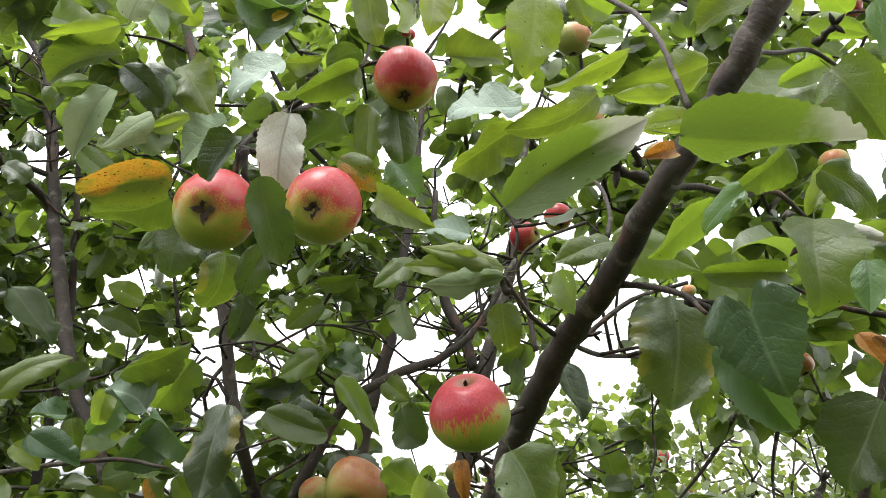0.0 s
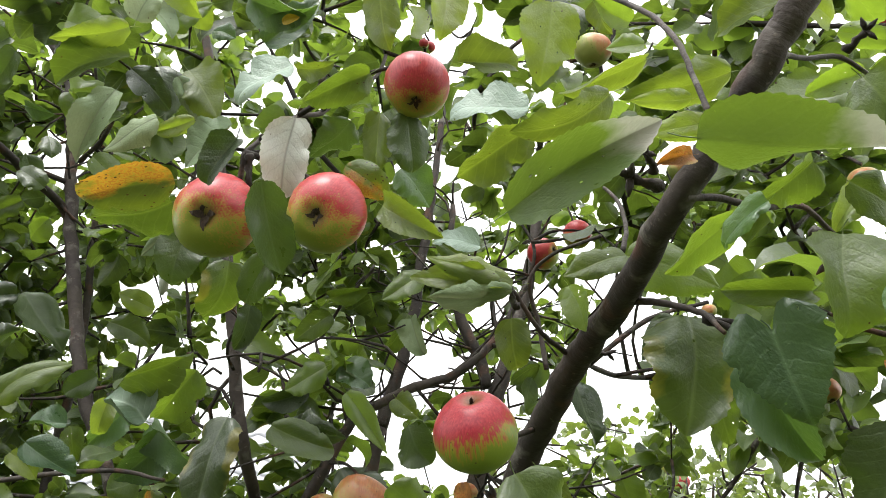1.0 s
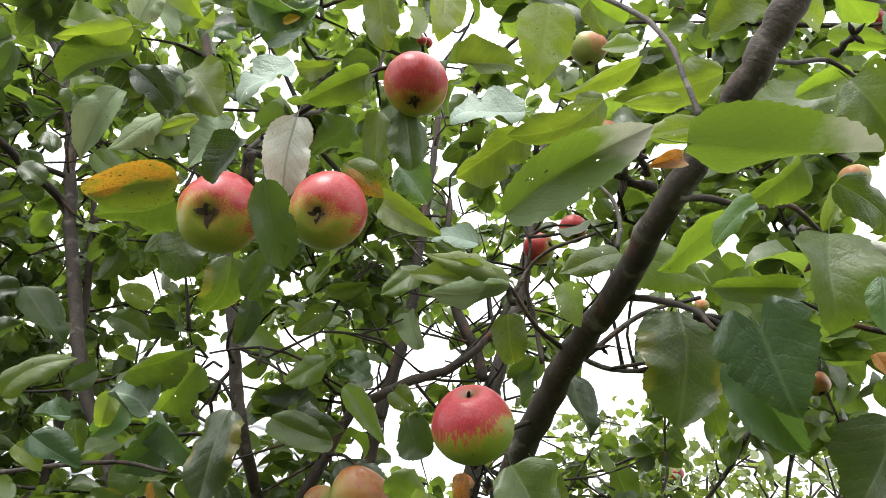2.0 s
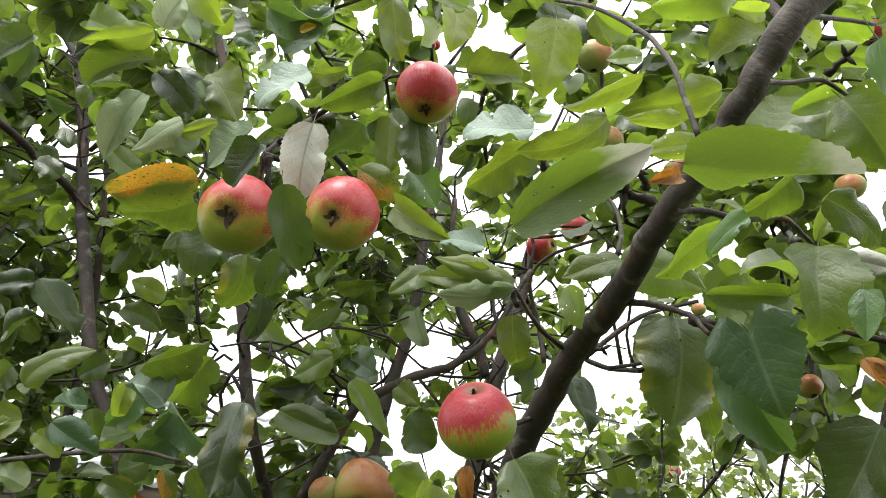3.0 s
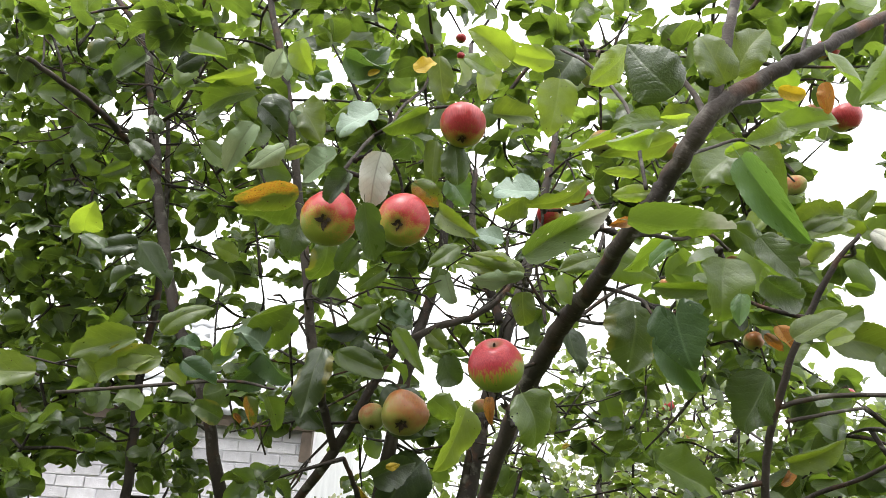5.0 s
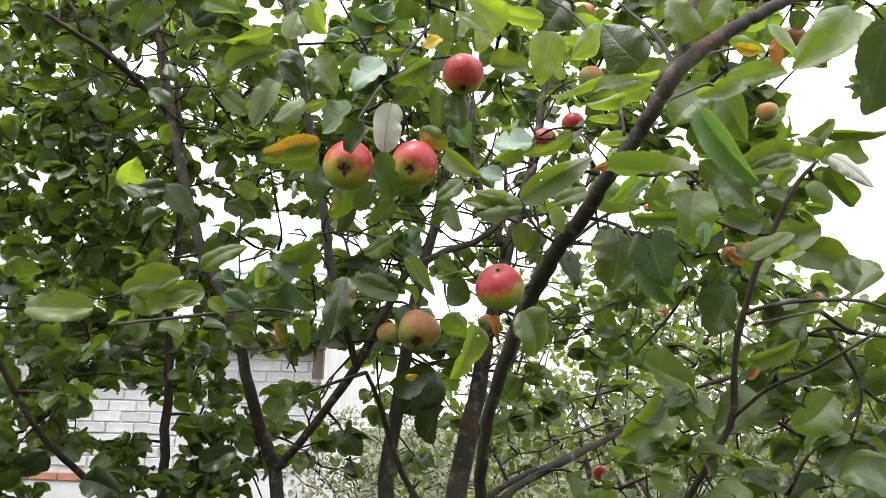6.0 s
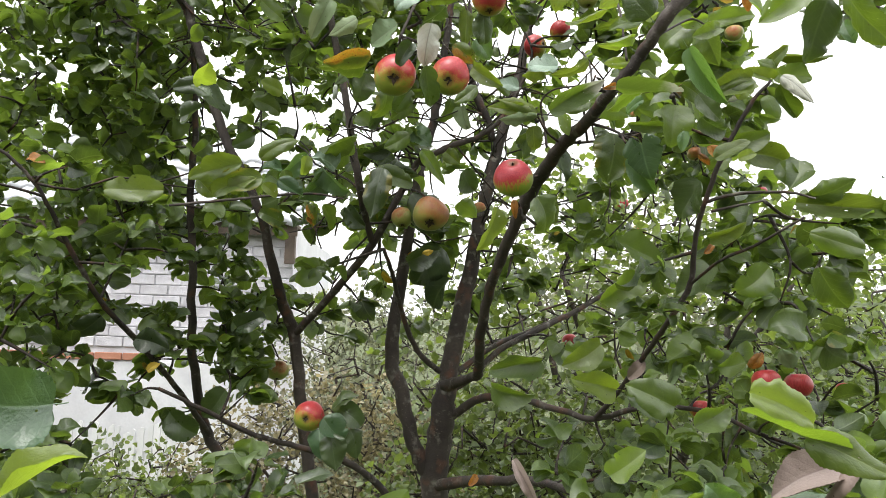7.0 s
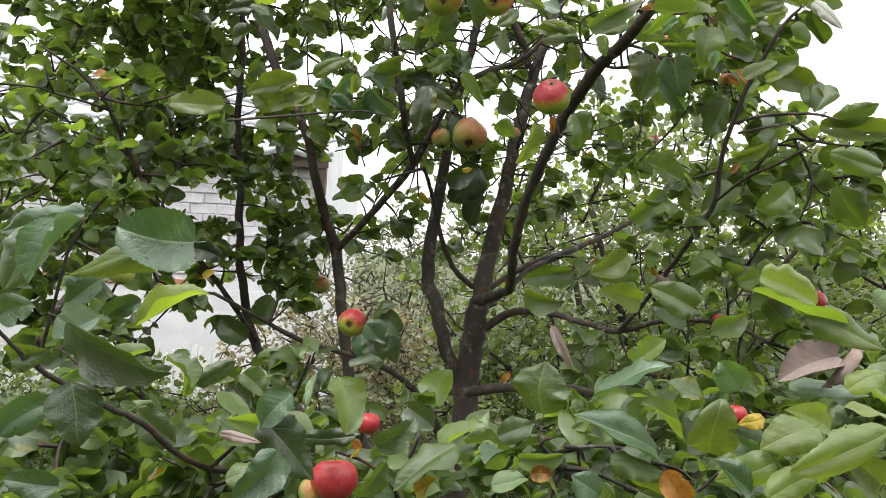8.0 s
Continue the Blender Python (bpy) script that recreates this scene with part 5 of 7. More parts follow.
leaf((-0.313, 1.153, 1.915), (-0.266, 1.167, 1.870), (0.19, -0.98, -0.11), 0.045, LEAF_DARK, "cup")
leaf((-0.479, 1.219, 1.881), (-0.536, 1.213, 1.904), (0.09, -0.99, -0.05), 0.044, LEAF_MID, "cup")
leaf((-0.055, 0.893, 1.898), (-0.013, 0.928, 1.871), (0.22, -0.74, -0.64), 0.043, LEAF_MID, "spot")
leaf((-0.442, -0.148, 1.527), (-0.487, -0.127, 1.499), (-0.42, -0.91, 0.01), 0.035, LEAF_SHEEN, "cup")
leaf((-0.347, 0.053, 1.399), (-0.384, 0.036, 1.407), (0.41, -0.91, -0.06), 0.027, LEAF_MID, "fold")
leaf((-0.321, 0.014, 1.381), (-0.363, -0.003, 1.330), (0.57, -0.79, -0.21), 0.038, LEAF_BLUE, "fold")
leaf((-0.208, -0.007, 1.382), (-0.241, -0.004, 1.349), (0.38, -0.82, -0.43), 0.028, LEAF_MID, "cup")
leaf((-0.535, 0.184, 1.376), (-0.484, 0.184, 1.337), (0.02, -1.00, 0.02), 0.045, LEAF_DARK, "fold")
leaf((-0.429, 0.233, 1.438), (-0.481, 0.241, 1.403), (0.06, -0.95, -0.31), 0.028, LEAF_DARK, "cup")
leaf((-0.482, 0.233, 1.437), (-0.500, 0.248, 1.385), (0.25, -0.90, -0.34), 0.025, LEAF_MID, "fold")
leaf((-0.089, 0.083, 1.394), (-0.043, 0.107, 1.406), (0.36, -0.88, 0.32), 0.031, LEAF_DARK, "fold")
leaf((-0.069, 0.033, 1.383), (-0.018, 0.038, 1.389), (0.08, -0.99, 0.13), 0.023, LEAF_MID, "cup")
leaf((0.210, 0.033, 1.387), (0.166, 0.053, 1.417), (-0.54, -0.81, -0.25), 0.033, LEAF_BLUE, "cup")
leaf((0.278, 0.531, 1.528), (0.198, 0.533, 1.561), (-0.00, -1.00, 0.06), 0.062, LEAF_MID, "cup")
leaf((0.116, 0.831, 1.580), (0.013, 0.851, 1.557), (-0.05, -0.85, -0.52), 0.053, LEAF_MID, "cup")
leaf((0.018, 0.832, 1.524), (0.104, 0.812, 1.516), (-0.24, -0.87, -0.43), 0.058, LEAF_MID, "fold")
leaf((0.209, 0.730, 1.617), (0.135, 0.729, 1.574), (-0.01, -1.00, 0.05), 0.052, LEAF_LIGHT, "cup")
leaf((-0.643, 0.829, 1.890), (-0.762, 0.837, 1.887), (-0.07, -0.98, 0.18), 0.058, LEAF_LIGHT, "cup")
leaf((-0.577, 0.828, 1.915), (-0.547, 0.843, 1.881), (0.34, -0.93, -0.10), 0.038, LEAF_LIGHT, "fold")
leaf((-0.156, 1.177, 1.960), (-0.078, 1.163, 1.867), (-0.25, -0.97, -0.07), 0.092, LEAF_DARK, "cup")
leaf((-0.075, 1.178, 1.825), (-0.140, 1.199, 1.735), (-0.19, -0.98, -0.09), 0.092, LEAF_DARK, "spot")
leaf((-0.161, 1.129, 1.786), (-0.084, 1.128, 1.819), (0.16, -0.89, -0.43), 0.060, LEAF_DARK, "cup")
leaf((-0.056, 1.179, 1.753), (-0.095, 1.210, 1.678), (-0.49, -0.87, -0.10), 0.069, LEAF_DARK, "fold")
leaf((0.282, 0.725, 2.097), (0.346, 0.741, 2.049), (-0.36, -0.62, -0.69), 0.059, LEAF_MID, "cup")
leaf((0.147, 0.576, 2.031), (0.220, 0.580, 2.006), (-0.04, -0.96, -0.29), 0.047, LEAF_MID, "spot")
leaf((0.323, 0.725, 2.065), (0.293, 0.706, 1.980), (-0.36, -0.87, 0.32), 0.057, LEAF_MID, "cup")
leaf((0.382, 0.725, 2.114), (0.442, 0.751, 2.045), (-0.22, -0.83, -0.52), 0.059, LEAF_MID, "fold")
leaf((0.557, 0.676, 1.965), (0.529, 0.657, 1.905), (-0.24, -0.89, 0.39), 0.053, LEAF_MID, "cup")
leaf((0.525, 0.728, 1.772), (0.471, 0.753, 1.725), (-0.30, -0.94, -0.16), 0.062, LEAF_MID, "cup")
leaf((0.564, 0.628, 1.765), (0.633, 0.652, 1.696), (-0.41, -0.65, -0.64), 0.062, LEAF_MID, "spot")
leaf((0.524, 0.578, 1.819), (0.623, 0.587, 1.795), (0.04, -0.97, -0.25), 0.049, LEAF_MID, "cup")
leaf((0.552, 0.729, 1.695), (0.587, 0.745, 1.617), (-0.40, -0.85, -0.35), 0.059, LEAF_MID, "fold")
leaf((0.451, 0.828, 1.777), (0.379, 0.820, 1.713), (-0.30, -0.84, 0.44), 0.063, LEAF_MID, "cup")
leaf((0.338, 0.929, 1.755), (0.254, 0.939, 1.700), (0.04, -0.97, -0.26), 0.070, LEAF_MID, "spot")
leaf((0.296, 0.928, 1.829), (0.375, 0.929, 1.783), (0.20, -0.92, 0.32), 0.062, LEAF_MID, "cup")
leaf((0.225, 0.346, 2.128), (0.203, 0.350, 2.181), (-0.30, -0.95, -0.06), 0.038, LEAF_LIGHT, "cup")
leaf((0.247, 0.377, 2.159), (0.280, 0.372, 2.212), (-0.25, -0.96, 0.08), 0.041, LEAF_LIGHT, "spot")
leaf((0.152, 0.308, 2.062), (0.105, 0.297, 2.040), (0.14, -0.97, 0.19), 0.020, LEAF_MID, "cup")
leaf((0.186, 0.341, 2.086), (0.154, 0.325, 2.075), (0.53, -0.64, -0.57), 0.013, LEAF_LIGHT, "cup")
leaf((0.266, 0.362, 2.088), (0.329, 0.354, 2.096), (-0.12, -0.99, -0.02), 0.028, LEAF_MID, "arch")
leaf((0.343, 0.391, 2.017), (0.280, 0.396, 1.990), (-0.20, -0.93, 0.30), 0.027, LEAF_LIGHT, "cup")
leaf((0.344, 0.455, 2.019), (0.310, 0.485, 2.009), (-0.42, -0.68, -0.60), 0.026, LEAF_DARK, "cup")
leaf((0.305, 0.490, 1.985), (0.359, 0.522, 1.977), (0.00, -0.24, -0.97), 0.030, LEAF_DARK, "spot")
leaf((0.374, 0.514, 1.926), (0.405, 0.514, 1.936), (-0.04, -0.99, 0.11), 0.019, LEAF_LIGHT, "cup")
leaf((0.387, 0.668, 1.814), (0.445, 0.641, 1.843), (-0.31, -0.92, -0.23), 0.030, LEAF_LIGHT, "cup")
leaf((0.311, 1.452, 2.009), (0.344, 1.483, 1.929), (0.11, -0.94, -0.32), 0.058, LEAF_MID, "cup")
leaf((0.187, 0.405, 1.984), (0.173, 0.439, 1.970), (-0.91, -0.40, -0.12), 0.020, LEAF_BLUE, "cup")
leaf((-0.191, 0.581, 2.296), (-0.138, 0.602, 2.292), (0.25, -0.74, -0.62), 0.040, LEAF_BLUE, "cup")
leaf((-0.241, 0.532, 2.283), (-0.222, 0.562, 2.253), (-0.06, -0.69, -0.72), 0.034, LEAF_LIGHT, "fold")
leaf((-0.276, 0.550, 2.239), (-0.265, 0.553, 2.282), (0.27, -0.96, 0.00), 0.027, LEAF_PALE, "curl")
leaf((-0.301, 0.607, 2.231), (-0.267, 0.632, 2.202), (0.15, -0.84, -0.53), 0.031, LEAF_DARK, "cup")
leaf((-0.478, 0.747, 2.418), (-0.418, 0.754, 2.399), (0.01, -0.96, -0.28), 0.043, LEAF_MID, "cup")
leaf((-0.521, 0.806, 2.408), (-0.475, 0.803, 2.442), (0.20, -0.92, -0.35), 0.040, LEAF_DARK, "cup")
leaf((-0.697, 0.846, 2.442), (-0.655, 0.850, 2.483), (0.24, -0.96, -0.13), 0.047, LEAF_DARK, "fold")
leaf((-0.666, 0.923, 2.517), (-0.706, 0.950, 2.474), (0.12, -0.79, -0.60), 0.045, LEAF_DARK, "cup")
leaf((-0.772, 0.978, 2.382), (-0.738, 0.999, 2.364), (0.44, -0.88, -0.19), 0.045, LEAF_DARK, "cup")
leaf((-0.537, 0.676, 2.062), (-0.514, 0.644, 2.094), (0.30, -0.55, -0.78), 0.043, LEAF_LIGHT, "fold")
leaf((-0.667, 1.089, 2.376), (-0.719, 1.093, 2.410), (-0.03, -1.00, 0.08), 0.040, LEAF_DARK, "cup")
leaf((-0.535, 0.733, 2.057), (-0.575, 0.741, 2.080), (0.25, -0.70, 0.67), 0.037, LEAF_DARK, "spot")
leaf((-0.487, 0.897, 2.315), (-0.445, 0.929, 2.285), (0.50, -0.84, -0.19), 0.042, LEAF_MID, "cup")
leaf((0.170, 0.587, 2.278), (0.132, 0.571, 2.295), (0.16, -0.86, -0.49), 0.028, LEAF_MID, "cup")
leaf((0.009, 0.500, 2.229), (-0.029, 0.492, 2.241), (0.20, -0.98, -0.04), 0.028, LEAF_MID, "cup")
leaf((0.537, 0.833, 1.576), (0.555, 0.822, 1.609), (-0.41, -0.91, -0.08), 0.026, LEAF_AUTUMN, "curl")
leaf((0.618, 0.830, 1.579), (0.595, 0.825, 1.617), (-0.50, -0.76, -0.41), 0.038, LEAF_PALE, "cup")
leaf((0.660, 0.828, 1.592), (0.732, 0.847, 1.627), (0.09, -0.93, 0.35), 0.050, LEAF_MID, "cup")
leaf((0.494, 0.818, 1.532), (0.543, 0.803, 1.522), (-0.18, -0.88, 0.45), 0.049, LEAF_MID, "cup")
leaf((0.461, 0.815, 1.577), (0.518, 0.816, 1.590), (-0.05, -0.97, 0.26), 0.047, LEAF_MID, "fold")
leaf((0.353, 0.939, 1.578), (0.322, 0.957, 1.540), (-0.42, -0.90, -0.09), 0.030, LEAF_PINK, "curl")
leaf((0.184, 0.942, 1.597), (0.288, 0.924, 1.577), (-0.20, -0.96, -0.20), 0.063, LEAF_MID, "cup")
leaf((0.282, 0.896, 1.521), (0.188, 0.898, 1.541), (-0.09, -0.93, -0.35), 0.061, LEAF_LIGHT, "cup")
leaf((0.371, 0.846, 1.495), (0.296, 0.865, 1.513), (-0.27, -0.96, -0.07), 0.066, LEAF_MID, "spot")
leaf((0.459, 0.931, 1.629), (0.394, 0.918, 1.581), (-0.31, -0.74, 0.60), 0.063, LEAF_MID, "cup")
leaf((-0.842, 1.277, 1.579), (-0.755, 1.277, 1.553), (0.03, -1.00, 0.06), 0.066, LEAF_DARK, "cup")
leaf((-0.929, 1.274, 1.633), (-1.025, 1.308, 1.586), (0.08, -0.72, -0.69), 0.066, LEAF_DARK, "spot")
leaf((-1.048, 1.183, 1.575), (-1.120, 1.189, 1.613), (0.14, -0.91, 0.40), 0.071, LEAF_MID, "cup")
leaf((-0.966, 1.293, 1.447), (-0.892, 1.277, 1.492), (-0.47, -0.72, 0.51), 0.066, LEAF_DARK, "cup")
leaf((-0.634, 1.383, 1.448), (-0.697, 1.412, 1.368), (-0.25, -0.96, -0.15), 0.069, LEAF_DARK, "cup")
leaf((-0.782, 1.394, 1.383), (-0.712, 1.422, 1.322), (0.28, -0.95, -0.13), 0.079, LEAF_DARK, "spot")
leaf((-0.610, 1.367, 1.613), (-0.538, 1.373, 1.646), (-0.02, -0.98, 0.21), 0.057, LEAF_DARK, "cup")
leaf((0.202, 0.091, 1.591), (0.276, 0.110, 1.557), (0.35, -0.91, 0.23), 0.042, LEAF_LIGHT, "cup")
leaf((0.386, 0.732, 1.471), (0.461, 0.759, 1.507), (0.10, -0.88, 0.46), 0.052, LEAF_MID, "cup")
leaf((-0.310, 0.533, 1.394), (-0.254, 0.563, 1.402), (0.08, -0.42, 0.90), 0.041, LEAF_DARK, "cup")
leaf((-0.535, -0.107, 1.480), (-0.496, -0.116, 1.493), (-0.28, -0.95, 0.17), 0.026, LEAF_MID, "fold")
leaf((-0.524, -0.148, 1.523), (-0.497, -0.146, 1.534), (0.10, -0.99, -0.07), 0.029, LEAF_BLUE, "cup")
leaf((-0.484, -0.017, 1.470), (-0.443, -0.024, 1.484), (-0.29, -0.87, 0.40), 0.024, LEAF_MID, "cup")
leaf((-0.405, 0.183, 1.432), (-0.375, 0.185, 1.405), (0.18, -0.98, 0.13), 0.030, LEAF_MID, "fold")
leaf((-0.299, 0.033, 1.425), (-0.291, 0.049, 1.459), (0.54, -0.80, 0.25), 0.009, LEAF_PALE, "roll")
leaf((-0.198, 0.233, 1.391), (-0.159, 0.224, 1.365), (-0.23, -0.97, 0.02), 0.039, LEAF_DARK, "cup")
leaf((-0.237, 1.484, 1.783), (-0.201, 1.513, 1.755), (0.29, -0.83, -0.48), 0.022, LEAF_YELLOW, "cup")
leaf((-0.164, 1.372, 1.825), (-0.118, 1.387, 1.810), (0.30, -0.95, -0.01), 0.025, LEAF_AUTUMN, "curl")
leaf((-0.924, 1.567, 1.496), (-0.896, 1.598, 1.476), (0.70, -0.19, 0.69), 0.027, LEAF_YELLOW, "wave")
leaf((-1.001, 1.436, 1.683), (-0.979, 1.453, 1.673), (0.41, -0.81, -0.42), 0.016, LEAF_YELLOW, "cup")
leaf((0.561, 1.133, 1.833), (0.581, 1.130, 1.814), (-0.41, -0.87, -0.27), 0.017, LEAF_YELLOW, "curl")
leaf((0.355, 1.082, 1.598), (0.380, 1.111, 1.573), (0.02, -0.67, -0.74), 0.016, LEAF_YELLOW, "fold")
leaf((-0.062, 0.267, 2.074), (-0.046, 0.277, 2.089), (0.35, -0.91, 0.23), 0.014, LEAF_YELLOW, "wave")
leaf((0.595, 0.972, 1.581), (0.622, 0.983, 1.598), (0.30, -0.94, 0.14), 0.017, LEAF_AUTUMN, "curl")
leaf((-1.015, 1.028, 1.985), (-0.969, 1.016, 1.969), (-0.11, -0.93, 0.36), 0.028, LEAF_AUTUMN, "wave")
leaf((-0.533, 0.235, 1.273), (-0.522, 0.249, 1.283), (-0.28, -0.41, 0.87), 0.013, LEAF_AUTUMN, "curl")
leaf((-0.792, 1.233, 1.502), (-0.769, 1.254, 1.521), (0.35, -0.80, 0.48), 0.022, LEAF_YELLOW, "cup")
leaf((0.400, 0.728, 1.793), (0.421, 0.738, 1.810), (0.14, -0.92, 0.35), 0.014, LEAF_AUTUMN, "curl")
leaf((-0.007, 0.833, 1.355), (-0.022, 0.834, 1.334), (0.06, -0.99, -0.08), 0.015, LEAF_AUTUMN, "curl")
leaf((-0.246, 0.033, 1.392), (-0.237, 0.044, 1.380), (0.38, -0.82, -0.43), 0.010, LEAF_AUTUMN, "curl")
leaf((-0.239, 0.033, 1.383), (-0.249, 0.054, 1.367), (-0.92, -0.18, 0.35), 0.009, LEAF_YELLOW, "wave")
leaf((0.567, 0.727, 1.836), (0.573, 0.715, 1.850), (-0.93, -0.12, 0.34), 0.012, LEAF_YELLOW, "cup")
leaf((-0.158, 0.589, 2.275), (-0.142, 0.589, 2.282), (0.22, -0.76, -0.61), 0.009, LEAF_YELLOW, "cup")
leaf((-0.381, 0.972, 1.864), (-0.373, 0.988, 1.851), (0.78, -0.59, -0.21), 0.010, LEAF_AUTUMN, "curl")
leaf((-0.125, 1.000, 1.796), (-0.102, 0.986, 1.803), (-0.37, -0.84, -0.39), 0.014, LEAF_YELLOW, "wave")
leaf((0.143, 0.875, 1.836), (0.153, 0.859, 1.838), (-0.85, -0.52, -0.03), 0.009, LEAF_YELLOW, "cup")
leaf((0.372, 0.612, 2.218), (0.396, 0.630, 2.226), (0.45, -0.21, -0.87), 0.009, LEAF_YELLOW, "curl")
leaf((0.502, 0.660, 2.117), (0.589, 0.683, 2.124), (0.26, -0.96, -0.13), 0.042, LEAF_MID, "cup")
leaf((0.517, 0.662, 2.104), (0.563, 0.692, 2.048), (-0.12, -0.83, -0.55), 0.038, LEAF_MID, "fold")
leaf((0.502, 0.661, 2.109), (0.443, 0.659, 2.120), (0.02, -1.00, -0.07), 0.028, LEAF_LIGHT, "cup")
leaf((0.509, 0.658, 2.129), (0.469, 0.654, 2.143), (0.11, -0.99, 0.06), 0.026, LEAF_MID, "arch")
leaf((0.481, 0.673, 2.046), (0.532, 0.697, 2.048), (0.38, -0.75, -0.53), 0.020, LEAF_MID, "cup")
leaf((0.441, 0.695, 1.988), (0.507, 0.681, 2.015), (-0.16, -0.98, -0.12), 0.043, LEAF_MID, "spot")
leaf((0.466, 0.696, 1.979), (0.563, 0.720, 1.968), (0.20, -0.93, -0.30), 0.053, LEAF_LIGHT, "cup")
leaf((0.526, 0.686, 1.962), (0.558, 0.683, 1.919), (-0.37, -0.90, -0.22), 0.038, LEAF_MID, "arch")
leaf((0.470, 0.666, 2.093), (0.449, 0.689, 2.079), (-0.79, -0.57, 0.22), 0.024, LEAF_LIGHT, "cup")
leaf((0.392, 0.689, 2.097), (0.457, 0.703, 2.090), (0.11, -0.82, -0.57), 0.027, LEAF_WHITE, "cup")
leaf((0.253, 0.212, 2.071), (0.275, 0.211, 2.028), (0.13, -0.99, 0.09), 0.028, LEAF_MID, "flat")

# ---- crown: sprays of leaves that grow from the nearest wood ----
OPENINGS = []


def opening(a, b, ra, rb):
    """A gap in the crown from a to b, widening from ra to rb."""
    OPENINGS.append((np.array(a), np.array(b), ra, rb))


opening((0.190, 0.800, 2.045), (0.925, 4.000, 3.177), 0.028, 0.142)
opening((0.197, 0.900, 2.016), (0.853, 4.000, 2.885), 0.024, 0.107)
opening((-0.040, 1.600, 2.274), (-0.116, 4.000, 3.042), 0.056, 0.140)
opening((-0.150, 1.600, 2.101), (-0.393, 4.000, 2.605), 0.036, 0.090)
opening((-0.663, 1.700, 2.184), (-1.582, 4.000, 2.753), 0.058, 0.136)
opening((-0.511, 1.700, 2.198), (-1.222, 4.000, 2.785), 0.039, 0.091)
opening((0.258, 0.900, 2.149), (1.131, 4.000, 3.487), 0.022, 0.098)
opening((0.358, 0.900, 2.190), (1.581, 4.000, 3.669), 0.018, 0.083)
opening((-0.355, 1.700, 2.185), (-0.855, 4.000, 2.755), 0.028, 0.067)
opening((0.488, 0.800, 2.172), (2.442, 4.000, 3.821), 0.017, 0.084)
opening((-0.963, 1.500, 2.695), (-2.604, 4.000, 4.257), 0.033, 0.088)
opening((0.383, 1.000, 2.658), (1.520, 4.000, 5.373), 0.028, 0.115)
opening((0.139, 1.000, 1.975), (0.532, 4.000, 2.608), 0.018, 0.075)
opening((0.235, 1.000, 1.983), (0.922, 4.000, 2.640), 0.022, 0.090)
opening((0.071, 1.500, 3.054), (0.173, 4.000, 5.222), 0.035, 0.095)
opening((-0.774, 1.500, 2.912), (-2.097, 4.000, 4.840), 0.027, 0.074)
opening((-0.290, 1.700, 2.347), (-0.701, 4.000, 3.138), 0.024, 0.057)
opening((0.052, 1.000, 2.623), (0.240, 4.000, 4.929), 0.037, 0.133)
opening((0.547, 0.800, 2.171), (2.440, 4.000, 3.639), 0.032, 0.138)
opening((0.589, 0.800, 2.301), (2.621, 4.000, 4.200), 0.033, 0.144)
opening((0.607, 0.900, 1.972), (2.443, 4.000, 2.679), 0.032, 0.127)
opening((-0.668, 1.500, 2.657), (-1.643, 4.000, 4.052), 0.040, 0.099)
opening((-0.944, 1.500, 2.680), (-2.334, 4.000, 4.111), 0.028, 0.071)
opening((0.210, 0.900, 1.997), (0.886, 4.000, 2.777), 0.028, 0.112)
opening((-0.129, 1.600, 2.079), (-0.276, 4.000, 2.554), 0.033, 0.078)
opening((0.146, 1.600, 1.884), (0.373, 4.000, 2.094), 0.038, 0.090)
opening((0.508, 0.400, 1.993), (3.840, 6.000, 3.794), 0.098, 0.585)
opening((0.587, 0.600, 1.948), (3.635, 6.000, 3.241), 0.063, 0.317)
opening((0.574, 0.400, 1.952), (4.234, 6.000, 3.552), 0.098, 0.586)
opening((0.919, 1.200, 1.773), (3.613, 6.000, 2.126), 0.033, 0.115)
opening((-0.448, 1.700, 1.785), (-0.956, 6.000, 2.058), 0.063, 0.175)
opening((-0.418, 1.700, 1.878), (-0.873, 6.000, 2.315), 0.063, 0.176)
opening((-0.162, 1.600, 1.830), (-0.163, 6.000, 2.208), 0.044, 0.126)
opening((-0.297, 1.700, 1.685), (-0.539, 6.000, 1.781), 0.054, 0.151)
opening((-0.254, 1.600, 2.196), (-0.429, 6.000, 3.266), 0.070, 0.204)
opening((-0.115, 1.600, 2.242), (-0.029, 6.000, 3.399), 0.062, 0.179)
opening((-0.035, 1.600, 2.069), (0.205, 6.000, 2.898), 0.053, 0.153)
opening((-0.005, 1.600, 1.858), (0.290, 6.000, 2.287), 0.044, 0.127)
opening((-0.599, 1.700, 2.159), (-1.374, 6.000, 3.095), 0.064, 0.176)
opening((-0.693, 1.700, 2.226), (-1.636, 6.000, 3.280), 0.054, 0.151)
opening((-1.025, 1.700, 1.501), (-2.557, 6.000, 1.271), 0.088, 0.245)
opening((-0.593, 0.600, 1.409), (-2.353, 6.000, 0.503), 0.058, 0.293)
opening((-0.783, 0.800, 1.457), (-2.904, 6.000, 0.863), 0.039, 0.170)
opening((-0.307, 1.550, 1.444), (-0.465, 4.000, 1.242), 0.118, 0.245)
opening((0.067, 1.500, 1.334), (0.324, 4.000, 1.001), 0.042, 0.088)
opening((-0.490, 1.650, 1.462), (-0.816, 4.000, 1.294), 0.070, 0.140)
opening((-0.587, 1.600, 1.256), (-1.027, 4.000, 0.869), 0.077, 0.156)
opening((-0.214, 1.400, 1.118), (-0.278, 4.000, 0.490), 0.047, 0.104)
opening((0.302, 0.750, 1.881), (1.358, 3.400, 2.288), 0.019, 0.089)
